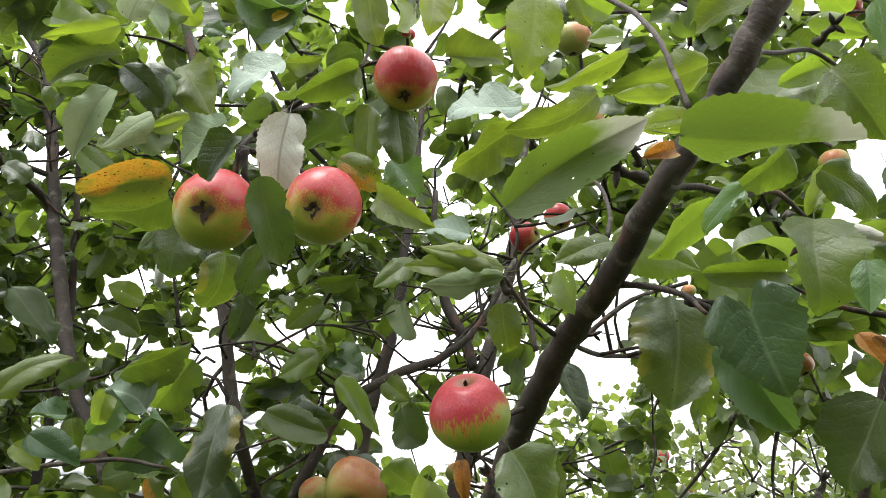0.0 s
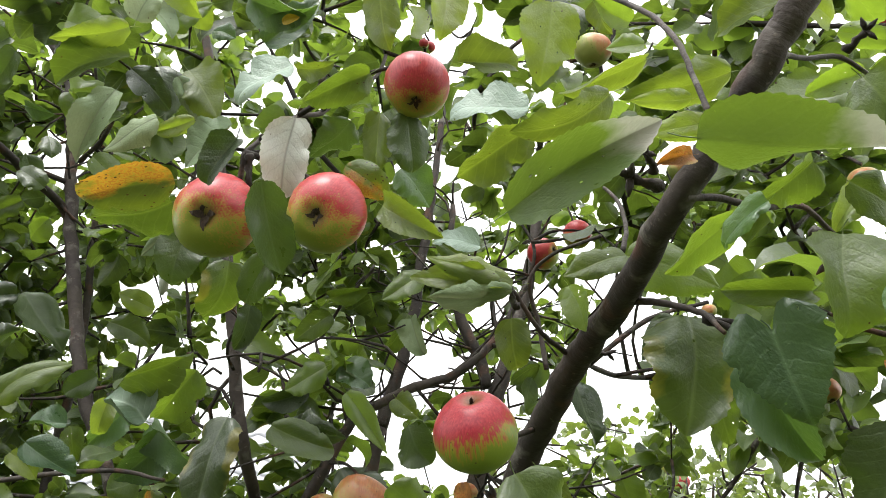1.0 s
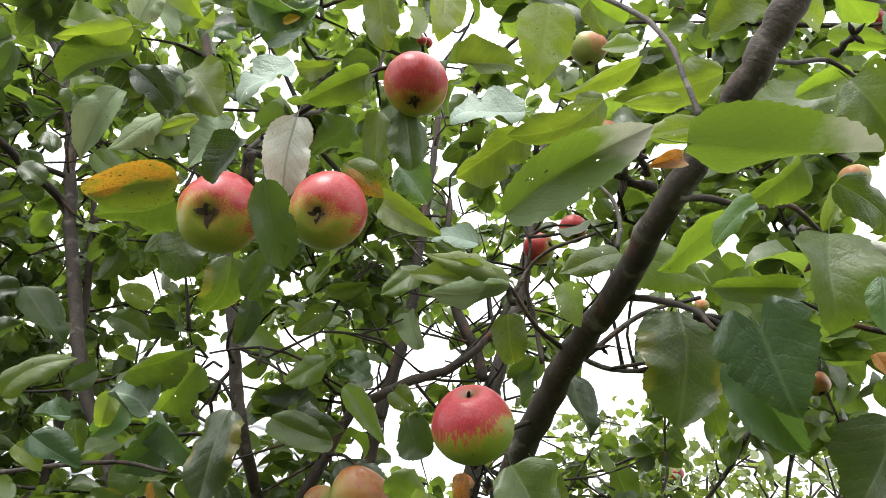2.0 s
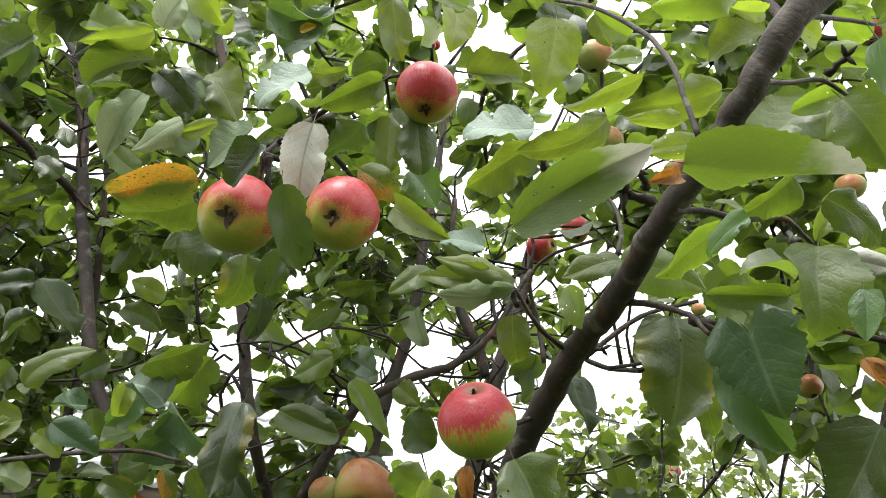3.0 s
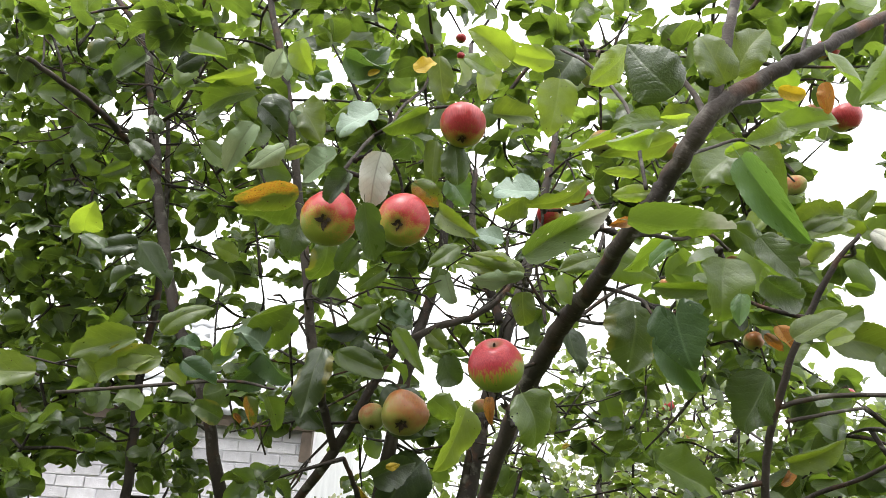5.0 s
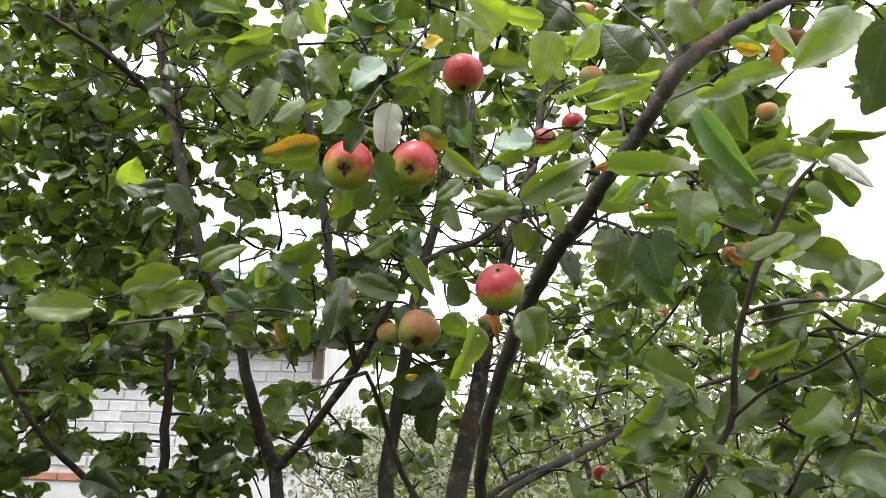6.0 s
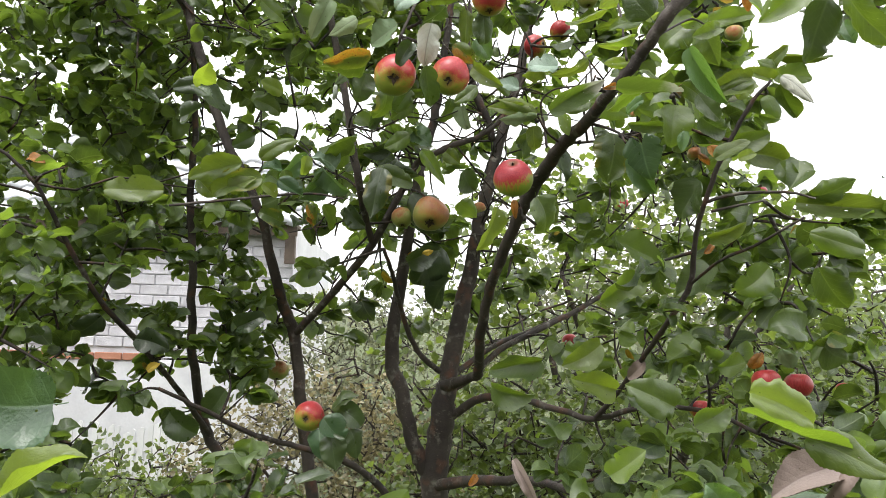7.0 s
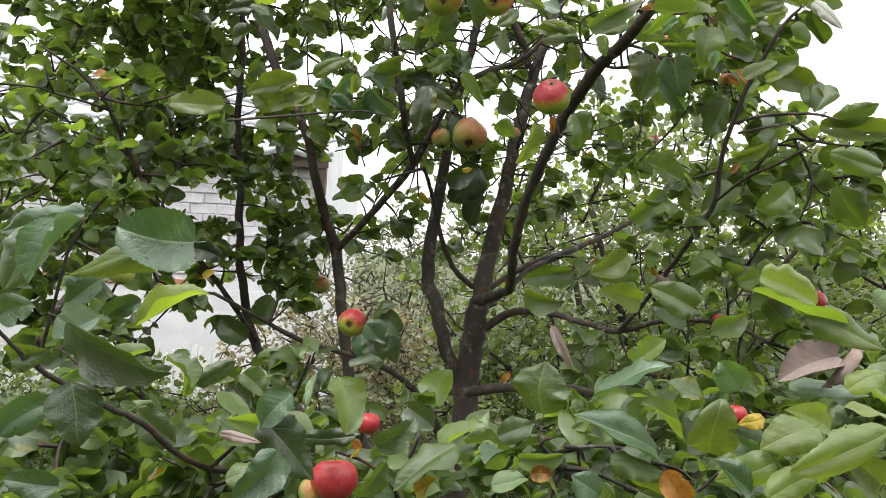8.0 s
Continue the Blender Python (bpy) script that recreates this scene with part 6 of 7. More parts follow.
opening((0.350, 0.750, 1.881), (1.580, 3.400, 2.288), 0.011, 0.049)
opening((0.313, 0.750, 1.867), (1.283, 3.400, 2.267), 0.020, 0.079)
opening((0.339, 0.450, 1.888), (1.192, 1.900, 2.263), 0.017, 0.057)
opening((0.414, 0.600, 1.962), (1.157, 1.900, 2.357), 0.015, 0.040)
opening((-0.681, 1.000, 1.721), (-2.892, 6.000, 1.787), 0.038, 0.167)
opening((-0.579, 1.000, 1.671), (-2.439, 6.000, 1.566), 0.037, 0.166)
opening((-0.457, 1.200, 1.793), (-1.674, 6.000, 2.056), 0.049, 0.192)
opening((-0.689, 0.900, 1.583), (-3.140, 6.000, 1.138), 0.044, 0.210)
opening((0.680, 0.600, 1.714), (4.106, 6.000, 2.050), 0.047, 0.237)
opening((-0.245, 0.200, 1.373), (-0.291, 0.750, 1.249), 0.019, 0.030)
opening((-0.254, 0.200, 1.391), (-0.309, 0.750, 1.249), 0.016, 0.026)
opening((-0.185, 0.585, 2.063), (-0.054, 0.203, 1.865), 0.027, 0.018)
opening((-0.092, 0.575, 2.062), (-0.020, 0.182, 1.855), 0.025, 0.017)
opening((0.033, 0.688, 1.915), (0.018, 0.249, 1.819), 0.028, 0.019)
opening((-0.027, 0.600, 2.211), (-0.004, 0.242, 1.939), 0.023, 0.016)
opening((-0.111, 1.090, 1.897), (-0.079, 0.645, 1.838), 0.032, 0.021)
opening((-0.179, 1.190, 1.900), (-0.127, 0.747, 1.844), 0.021, 0.014)
opening((0.180, 0.810, 2.437), (0.107, 0.471, 2.151), 0.016, 0.011)
opening((0.529, 1.200, 2.248), (0.360, 0.814, 2.091), 0.019, 0.013)
opening((0.511, 0.850, 2.272), (0.322, 0.490, 2.079), 0.014, 0.009)
opening((0.773, 1.300, 2.675), (0.586, 0.956, 2.453), 0.023, 0.015)
opening((0.850, 1.300, 2.675), (0.649, 0.962, 2.457), 0.029, 0.019)
opening((0.617, 0.900, 2.573), (0.413, 0.604, 2.303), 0.017, 0.011)
opening((0.436, 1.300, 2.561), (0.318, 0.923, 2.347), 0.021, 0.014)
opening((-0.389, 1.215, 1.407), (-0.338, 0.770, 1.449), 0.028, 0.019)
opening((-0.555, 1.680, 1.481), (-0.484, 1.236, 1.501), 0.026, 0.017)
opening((-0.294, 0.778, 1.243), (-0.257, 0.341, 1.342), 0.019, 0.013)
opening((-0.287, 0.220, 1.293), (-0.233, -0.208, 1.422), 0.023, 0.016)
opening((-0.311, 0.240, 1.269), (-0.249, -0.184, 1.405), 0.019, 0.013)
opening((0.551, 0.800, 1.552), (0.361, 0.393, 1.580), 0.021, 0.014)
opening((0.686, 0.940, 1.537), (0.482, 0.540, 1.566), 0.023, 0.015)
opening((0.365, 0.550, 1.344), (0.200, 0.138, 1.422), 0.016, 0.011)
opening((-0.488, 0.000, 1.557), (-0.304, -0.408, 1.599), 0.009, 0.006)


SKY_GAPS = len(OPENINGS)
for q in CLEAR:                             # the large limbs stand clear of leaves on the open side of the tree
    toward = np.array((-0.05, -0.25, 1.70)) - np.array(q)
    toward /= np.linalg.norm(toward)
    OPENINGS.append((np.array(q), np.array(q) + (1.30 if q[0] < -0.5 and q[2] > 1.9 else 0.75) * toward, 0.030, 0.020))
GAP_A, GAP_B = np.array([o[0] for o in OPENINGS]), np.array([o[1] for o in OPENINGS])
GAP_R, GAP_S = np.array([o[2] for o in OPENINGS]), np.array([o[3] for o in OPENINGS])
GAP_D = GAP_B - GAP_A
GAP_L = np.einsum("ij,ij->i", GAP_D, GAP_D)


def free(p, room=0.03, first=None):
    t = np.clip(np.einsum("ij,ij->i", p - GAP_A, GAP_D) / GAP_L, 0, 1)
    return bool(np.all((np.linalg.norm(p - GAP_A - t[:, None] * GAP_D, axis=1) > GAP_R + (GAP_S - GAP_R) * t + room)[:first]))


def clump(rng, centre, radii, count, apart, shell=0.0):
    """Spray places inside an ellipsoid, no two closer than apart."""
    out, tries = [], 0
    while len(out) < count and tries < count * 12:
        tries += 1
        d = rng.normal(size=3)
        d *= rng.uniform(shell, 1) ** (1 / 2.4) / np.linalg.norm(d)
        p = np.array(centre) + d * radii
        if out and np.min(np.linalg.norm(np.array(out) - p, axis=1)) < apart:
            continue
        out.append(p)
    return out


def blade_rows(rows, us, k):
    v, f, uv = leaf_grid(("cup", "spot", "fold", "arch", "wave", "curl")[k % 6], random.Random(k + 5), rows, us, False)
    return np.array(v), np.array(f), np.array(uv)


def leaf_cloud(name, mats, mat, parent, rows=5, us=COARSE, label=""):
    """Many leaves of a few shapes in one mesh; mats is an array of 4 x 4 poses."""
    all_v, all_f, all_uv, n_v = [], [], [], 0
    for k in range(12):
        tv, tf, tuv = blade_rows(rows, us, k)
        ms = mats[k::12]
        vh = np.hstack([tv, np.ones((len(tv), 1))])
        all_v.append(np.einsum("nij,vj->nvi", ms, vh)[:, :, :3].reshape(-1, 3))
        all_f.append((tf[None] + (np.arange(len(ms)) * len(tv))[:, None, None]).reshape(-1, 4) + n_v)
        all_uv.append(np.tile(tuv, (len(ms), 1)))
        n_v += len(all_v[-1])
    verts, faces, uvs = np.vstack(all_v), np.vstack(all_f), np.vstack(all_uv)
    me = bpy.data.meshes.new(name)
    me.vertices.add(len(verts))
    me.vertices.foreach_set("co", verts.ravel())
    me.loops.add(faces.size)
    me.loops.foreach_set("vertex_index", faces.ravel())
    me.polygons.add(len(faces))
    me.polygons.foreach_set("loop_start", np.arange(len(faces)) * 4)
    me.polygons.foreach_set("use_smooth", np.ones(len(faces), bool))
    me.update()
    layer = me.uv_layers.new(name="UVMap")
    layer.data.foreach_set("uv", uvs[faces.ravel()].ravel())
    me.materials.append(mat)
    return part(name, me, mat, parent, label, "stuff")


def leaf_pose(rng, at, out, length, droop, tilt):
    """A leaf at a place, pointing out and hanging, its upper face roughly to the sky."""
    y = np.array(out) + rng.normal(0, 0.35, 3)
    y[2] -= droop
    y /= np.linalg.norm(y)
    z = np.array((0, 0, 1.0)) + rng.normal(0, tilt, 3)
    z -= y * (z @ y)
    z /= np.linalg.norm(z) + 1e-9
    x = np.cross(y, z)
    w = length * rng.uniform(0.60, 0.86)
    m = np.eye(4)
    m[:3, 0], m[:3, 1], m[:3, 2], m[:3, 3] = x * w, y * length, z * length * rng.uniform(0.5, 1.1), at
    return m


rng = np.random.default_rng(7)
places = []
for centre, radii, count, apart in (
        ((-0.45, 1.85, 2.55), (1.35, 0.70, 1.00), 720, 0.074),
        ((-1.25, 1.75, 2.05), (0.75, 0.50, 0.85), 105, 0.085),
        ((-1.20, 1.15, 1.75), (0.50, 0.30, 0.42), 60, 0.08),
        ((0.66, 1.45, 2.10), (0.60, 0.60, 0.85), 145, 0.085),
        ((0.58, 0.80, 1.85), (0.36, 0.30, 0.42), 34, 0.08),
        ((0.66, 0.85, 1.32), (0.54, 0.55, 0.30), 118, 0.08),
        ((-0.78, 0.80, 1.20), (0.50, 0.50, 0.26), 110, 0.075),
        ((0.05, 0.50, 1.10), (0.65, 0.35, 0.17), 100, 0.075),
        ((-0.35, 0.98, 2.55), (0.60, 0.26, 0.36), 100, 0.068),
        ((-0.15, 1.25, 1.90), (0.42, 0.25, 0.36), 34, 0.08),
        ((0.22, 0.32, 1.27), (0.80, 0.28, 0.13), 85, 0.08),
        ((-0.60, 0.42, 1.17), (0.36, 0.30, 0.12), 46, 0.075),
        ((-0.86, 1.50, 1.75), (0.30, 0.26, 0.55), 46, 0.085),
        ((-1.25, 1.70, 2.65), (0.70, 0.45, 0.50), 85, 0.085),
        ((0.62, 1.05, 2.50), (0.40, 0.40, 0.42), 110, 0.075),
        ((-1.00, 1.00, 1.62), (0.36, 0.30, 0.25), 28, 0.08),
        ((-0.80, 1.52, 1.50), (0.28, 0.22, 0.34), 40, 0.075),
        ((0.70, 0.95, 1.88), (0.16, 0.25, 0.14), 16, 0.075),
        ((0.49, 1.18, 2.23), (0.28, 0.3, 0.24), 30, 0.075),
        ((-1.11, 1.58, 1.69), (0.36, 0.3, 0.22), 24, 0.075),
        ((-0.95, 1.54, 2.06), (0.4, 0.3, 0.3), 22, 0.075),
        ((-0.71, 1.43, 1.49), (0.14, 0.2, 0.14), 18, 0.075),
        ((-0.80, 1.13, 1.44), (0.16, 0.2, 0.1), 16, 0.075),
        ((-1.22, 1.13, 1.51), (0.14, 0.2, 0.12), 12, 0.075),
        ((-0.84, 1.60, 1.84), (0.26, 0.25, 0.16), 12, 0.080),
        ((-1.00, 1.36, 2.90), (0.26, 0.25, 0.2), 30, 0.080),
        ((-1.05, 1.54, 1.71), (0.22, 0.25, 0.2), 14, 0.080),
        ((-0.72, 1.64, 1.63), (0.2, 0.25, 0.14), 14, 0.080),
        ((-0.74, 1.39, 1.43), (0.22, 0.22, 0.14), 22, 0.080),
        ((-1.05, 1.30, 1.37), (0.26, 0.22, 0.12), 16, 0.080),
        ((-0.69, 1.33, 1.40), (0.16, 0.2, 0.12), 14, 0.080),
        ((-1.28, 1.51, 2.45), (0.35, 0.3, 0.25), 20, 0.080),
        ((-1.00, 1.61, 2.39), (0.35, 0.3, 0.25), 24, 0.080),
        ((0.21, 0.98, 2.59), (0.14, 0.16, 0.12), 5, 0.060),
        ((0.35, 0.95, 2.53), (0.12, 0.15, 0.12), 3, 0.060),
        ((0.03, 1.12, 2.39), (0.1, 0.15, 0.08), 8, 0.060),
        ((-0.97, 1.36, 2.77), (0.22, 0.25, 0.16), 18, 0.070),
        ((-0.24, 1.75, 2.56), (0.24, 0.20, 0.16), 26, 0.075)):
    places += [p for p in clump(rng, centre, radii, count, apart) if free(p) and not (p[1] < 0.62 and p[2] > 1.46 and abs(p[0]) < 0.62) and p[1] > -0.02]
nodes = np.array(NODES)
places.sort(key=lambda p: np.min(np.linalg.norm(nodes - p, axis=1)))
twig_v, twig_f, poses = [], [], []
for n_spray, p in enumerate(places):
    d = np.linalg.norm(nodes - p, axis=1)
    root = nodes[int(np.argmin(d))]
    gap = float(d.min())
    mid = (root + p) / 2 + rng.normal(0, 0.07 * gap, 3) + np.array((0, 0, 0.03 * gap))
    if gap > 0.12 and not all(free(root + (p - root) * k, -0.004, SKY_GAPS) for k in (0.3, 0.5, 0.7)):
        continue
    path = smooth_path([(*root, 0.0034 + 0.007 * min(gap, 0.5)), (*mid, 0.0027 + 0.003 * gap), (*p, 0.0015)], 4)
    v, f = tube_arrays(path, 4)
    twig_f += [tuple(i + len(twig_v) for i in q) for q in f]
    twig_v += v
    nodes = np.vstack([nodes, mid[None], p[None]])
    way = (p - root) / (gap + 1e-6)
    for k in range(int(rng.integers(8, 13))):
        a = rng.uniform(0, 2 * math.pi)
        out = way * 0.5 + np.array((math.cos(a), math.sin(a), rng.uniform(-0.3, 0.5)))
        back = rng.uniform(0, 0.45) ** 1.6
        at = p * (1 - back) + mid * back + out / np.linalg.norm(out) * rng.uniform(0.012, 0.032)
        m = leaf_pose(rng, at, out, rng.uniform(0.032, 0.070), 0.5, 0.8)
        if free(m[:3, 3] + 0.5 * m[:3, 1], -0.006):
            poses.append(m)
wood = np.array([q for q in NODES if q[1] > 0.95 and q[2] > 1.85])
for k in range(95):                        # crooked bare twigs with short spurs
    p = wood[int(rng.integers(len(wood)))]
    way = rng.normal(0, 1, 3) * np.array((1, 0.7, 0.7)) + np.array((0, 0, 0.35))
    way /= np.linalg.norm(way)
    length = rng.uniform(0.12, 0.36)
    pts = [(*p, 0.0034)]
    for q in range(1, 5):
        bent = p + way * length * q / 4 + rng.normal(0, 0.045 * length * q ** 0.5, 3)
        pts.append((*bent, 0.0034 - 0.0005 * q))
    lines = [smooth_path(pts, 2)]
    for q in (2, 3):
        side = np.array(pts[q][:3])
        tip = side + (way + rng.normal(0, 0.9, 3)) * rng.uniform(0.02, 0.07)
        lines.append(np.array([(*side, 0.0024), (*((side + tip) / 2 + rng.normal(0, 0.004, 3)), 0.0022), (*tip, 0.0020)]))
    for path in lines:
        v, f = tube_arrays(path, 4)
        twig_f += [tuple(i + len(twig_v) for i in w) for w in f]
        twig_v += v
ob = part("twigwork", mesh_of("twigwork", twig_v, twig_f, TWIG), None, tree, "thin dark twigs", "stuff")
ob.matrix_parent_inverse = tree_inv
poses.sort(key=lambda m: m[1, 3])
NEAR = 150
for k, m in enumerate(poses[:NEAR]):        # the foremost leaves of the crown, each by itself
    mat = (LEAF_MID, LEAF_LIGHT, LEAF_DARK, LEAF_MID, LEAF_BLUE)[k % 5]
    ob = part("leaf", leaf_data(("cup", "wave", "fold", "spot", "arch")[k % 5], mat, k % 11), mat, tree)
    ob.matrix_world = Matrix([list(map(float, r)) for r in m])
    ob.matrix_parent_inverse = tree_inv
ob = leaf_cloud("foliage", np.array(poses[NEAR:]), CROWN, tree, 8)
ob.matrix_parent_inverse = tree_inv


# ---- apples ----
def apple_body(seed, lumps=0.0):
    """An apple of radius one: dimples at stalk and calyx, faint ribs, a little lopsided."""
    rng = random.Random(seed)
    rows, cols = 18, 24
    a1, a2, tilt = rng.uniform(0, 6), rng.uniform(0, 6), rng.uniform(-0.05, 0.05)
    verts, faces = [], []
    for i in range(rows + 1):
        t = math.pi * i / rows
        r = math.sin(t) ** 0.92 if 0 < i < rows else 0.0
        z = 0.88 * math.cos(t)
        z -= 0.30 * math.exp(-(r / 0.26) ** 2) if i < rows / 2 else 0
        z += 0.20 * math.exp(-(r / 0.25) ** 2) if i > rows / 2 else 0
        r *= 1 + 0.07 * math.cos(t)
        for j in range(cols):
            a = 2 * math.pi * j / cols
            k = 1 + 0.018 * math.cos(5 * a + a1) * (1 - math.cos(t)) / 2 + 0.022 * math.cos(2 * a + a2) + lumps * math.sin(3 * a + a2) * math.sin(t) * math.cos(2 * t + a1)
            verts.append((r * k * math.cos(a), r * k * math.sin(a), z * (1 + tilt * math.cos(a))))
    for i in range(rows):
        for j in range(cols):
            a, b = i * cols + j, i * cols + (j + 1) % cols
            faces.append((a, a + cols, b + cols, b))
    return verts, faces


def calyx_mesh():
    """The dry remains of the flower: crumpled sepals and a scabby, ragged ring in the dimple."""
    rng = random.Random(4)

    def skin_z(r):
        return -0.88 * math.sqrt(1 - r * r) + 0.20 * math.exp(-(r / 0.25) ** 2)

    cols = 21
    out = [0.11 + 0.07 * rng.random() + (0.09 * rng.random() if k % 4 == 0 else 0.0) for k in range(cols)]
    v, f = [(0.0, 0.0, -0.66)], []
    for part_r, off in ((0.4, -0.004), (0.8, -0.010), (1.0, 0.006)):
        for k in range(cols):
            a, r = 2 * math.pi * k / cols, out[k] * part_r
            v.append((r * math.cos(a), r * math.sin(a), skin_z(r) + off))
    for k in range(cols):
        b = (k + 1) % cols
        f.append((0, 1 + b, 1 + k))
        for q in (1, 1 + cols):
            f.append((q + k, q + b, q + cols + b, q + cols + k))
    for k in range(6):
        a = 2 * math.pi * k / 6 + rng.uniform(-0.3, 0.3)
        reach, lift, turn = rng.uniform(0.10, 0.24), rng.uniform(0.03, 0.11), rng.uniform(-0.5, 0.5)
        n0 = len(v)
        for q in range(4):
            r = 0.03 + reach * q / 3
            w = (0.050, 0.055, 0.035, 0.006)[q]
            b = a + turn * q / 3
            z = skin_z(r) - 0.015 - lift * math.sin(math.pi * q / 3.4)
            for sd in (-1, 1):
                v.append((r * math.cos(b) - sd * w * math.sin(b), r * math.sin(b) + sd * w * math.cos(b), z + sd * 0.012 * rng.uniform(-1, 1)))
        for q in range(3):
            c = n0 + 2 * q
            f.append((c, c + 1, c + 3, c + 2))
    return mesh_of("calyx", v, f, CALYX, False)


CALYX_MESH = calyx_mesh()
v, f = tube_arrays(smooth_path([(0, 0, 0.50, 0.045), (0.03, 0.02, 0.85, 0.035), (0.10, 0.05, 1.20, 0.05)], 4), 6)
STALK_MESH = mesh_of("stalk", v, f, STALK)
APPLE_CACHE = {}
apple_count = 0
APPLE_WORDS = {"apple_skin_red": "ripe red apple with a yellow-green cheek hanging from a twig",
               "apple_skin_striped": "large red striped apple, green below, hanging by the thick limb",
               "apple_skin_russet": "brownish russet apple with scabs hanging among leaves",
               "apple_skin_pale": "pale yellow-green apple with a faint blush on a twig"}


def apple(place, radius, calyx, blush, mat):
    """An apple hanging at a place, its calyx and its red cheek turned the given ways."""
    global apple_count
    apple_count += 1
    key = (mat.name, apple_count % 4)
    if key not in APPLE_CACHE:
        v, f = apple_body(apple_count, 0.085 if mat is APPLE_RUSSET else 0.012)
        APPLE_CACHE[key] = mesh_of("skin", v, f, mat)
    z = -Vector(calyx).normalized()
    x = Vector(blush)
    x = (x - z * x.dot(z)).normalized()
    y = z.cross(x)
    top = thing("apple", (0, 0, 0), APPLE_WORDS[mat.name], "apple", "apples on the tree")
    top.matrix_world = Matrix.Translation(place) @ Matrix((x, y, z)).transposed().to_4x4() @ Matrix.Diagonal((radius, radius, radius, 1))
    part("skin", APPLE_CACHE[key], mat, top)
    ob = part("calyx", CALYX_MESH, CALYX, top, "dry brown calyx")
    ob.scale = (0.45, 0.24, 1.0) if mat is APPLE_STRIPED else (1.5, 1.3, 1.03) if mat is APPLE_RUSSET else (1.6, 1.25, 1.01) if apple_count == 1 else (1.05, 0.9, 1.0)
    part("stalk", STALK_MESH, STALK, top)
    tip = np.array(Vector(place) + (z * 1.16 + x * 0.10) * radius)
    d = np.linalg.norm(nodes - tip, axis=1)
    root, gap = nodes[int(np.argmin(d))], float(d.min())
    if gap < 0.6:
        mid = (root + tip) / 2 + np.array((0, 0, 0.10 * gap))
        v, f = tube_arrays(smooth_path([(*root, 0.0034), (*mid, 0.0026), (*tip, 0.0022)], 5), 6, 0.06, apple_count)
        ob = part("twig", mesh_of("twig", v, f, TWIG), None, tree)
        ob.matrix_parent_inverse = tree_inv


apple((-0.185, 0.585, 2.063), 0.0356, (0.00, -0.91, -0.42), (0.30, -0.65, 0.70), APPLE_RED)
apple((-0.092, 0.575, 2.062), 0.0331, (-0.14, -0.83, -0.54), (0.35, -0.56, 0.75), APPLE_RED)
apple((0.033, 0.688, 1.915), 0.0373, (-0.15, -0.65, 0.75), (-0.96, -0.21, 0.17), APPLE_STRIPED)
apple((-0.027, 0.600, 2.211), 0.0311, (0.00, -0.29, -0.96), (0.10, -0.68, 0.73), APPLE_RED)
apple((-0.111, 1.090, 1.897), 0.0422, (0.01, -0.75, -0.66), (0.57, -0.49, 0.65), APPLE_RUSSET)
apple((-0.179, 1.190, 1.900), 0.0277, (0.05, -0.46, -0.89), (-0.45, -0.75, 0.49), APPLE_PALE)
apple((0.182, 1.450, 2.451), 0.0346, (0.72, -0.69, 0.03), (-0.00, -0.96, 0.28), APPLE_RED)
apple((0.257, 1.470, 2.507), 0.0318, (0.13, -0.43, -0.89), (0.22, -0.76, 0.61), APPLE_RED)
apple((0.180, 0.810, 2.437), 0.0250, (0.00, 0.32, -0.95), (0.67, -0.74, 0.03), APPLE_PALE)
apple((0.529, 1.200, 2.248), 0.0259, (0.72, -0.43, -0.54), (-0.41, -0.71, 0.57), APPLE_PALE)
apple((0.511, 0.850, 2.272), 0.0189, (0.08, 0.19, -0.98), (-0.39, -0.79, 0.48), APPLE_PALE)
apple((0.773, 1.300, 2.675), 0.0308, (0.08, 0.09, -0.99), (-0.08, -0.69, 0.72), APPLE_RUSSET)
apple((0.850, 1.300, 2.675), 0.0386, (0.35, 0.08, -0.93), (0.53, -0.65, -0.55), APPLE_RED)
apple((0.617, 0.900, 2.573), 0.0222, (0.00, 0.14, -0.99), (-0.00, -0.66, 0.75), APPLE_RED)
apple((-0.047, 0.900, 2.523), 0.0076, (0.00, 0.14, -0.99), (-0.00, -0.66, 0.75), APPLE_RED)
apple((1.023, 3.600, 2.348), 0.0391, (0.08, 0.09, -0.99), (0.11, -0.62, 0.78), APPLE_RED)
apple((1.124, 3.600, 2.193), 0.0440, (0.08, 0.09, -0.99), (0.11, -0.62, 0.78), APPLE_PALE)
apple((-0.060, 1.200, 2.776), 0.0124, (0.08, 0.09, -0.99), (0.11, -0.62, 0.78), APPLE_RED)
apple((0.436, 1.300, 2.561), 0.0276, (0.08, 0.09, -0.99), (0.18, -0.95, 0.24), APPLE_PALE)
apple((0.283, 0.800, 2.075), 0.0082, (0.00, 0.14, -0.99), (-0.19, -0.65, 0.74), APPLE_PALE)
apple((-0.389, 1.215, 1.407), 0.0372, (-0.10, -0.99, -0.07), (0.29, -0.67, 0.68), APPLE_RED)
apple((-0.555, 1.680, 1.481), 0.0349, (0.05, -0.36, -0.93), (0.27, -0.43, 0.86), APPLE_PALE)
apple((-0.608, 1.550, 1.467), 0.0296, (0.05, -0.36, -0.93), (0.27, -0.43, 0.86), APPLE_PALE)
apple((-0.294, 0.778, 1.243), 0.0255, (0.05, -0.28, -0.96), (0.29, -0.67, 0.68), APPLE_RED)
apple((-0.287, 0.220, 1.293), 0.0311, (0.05, -0.19, -0.98), (0.39, -0.74, 0.54), APPLE_RED)
apple((-0.311, 0.240, 1.269), 0.0257, (0.05, -0.19, -0.98), (0.18, -0.75, 0.64), APPLE_PALE)
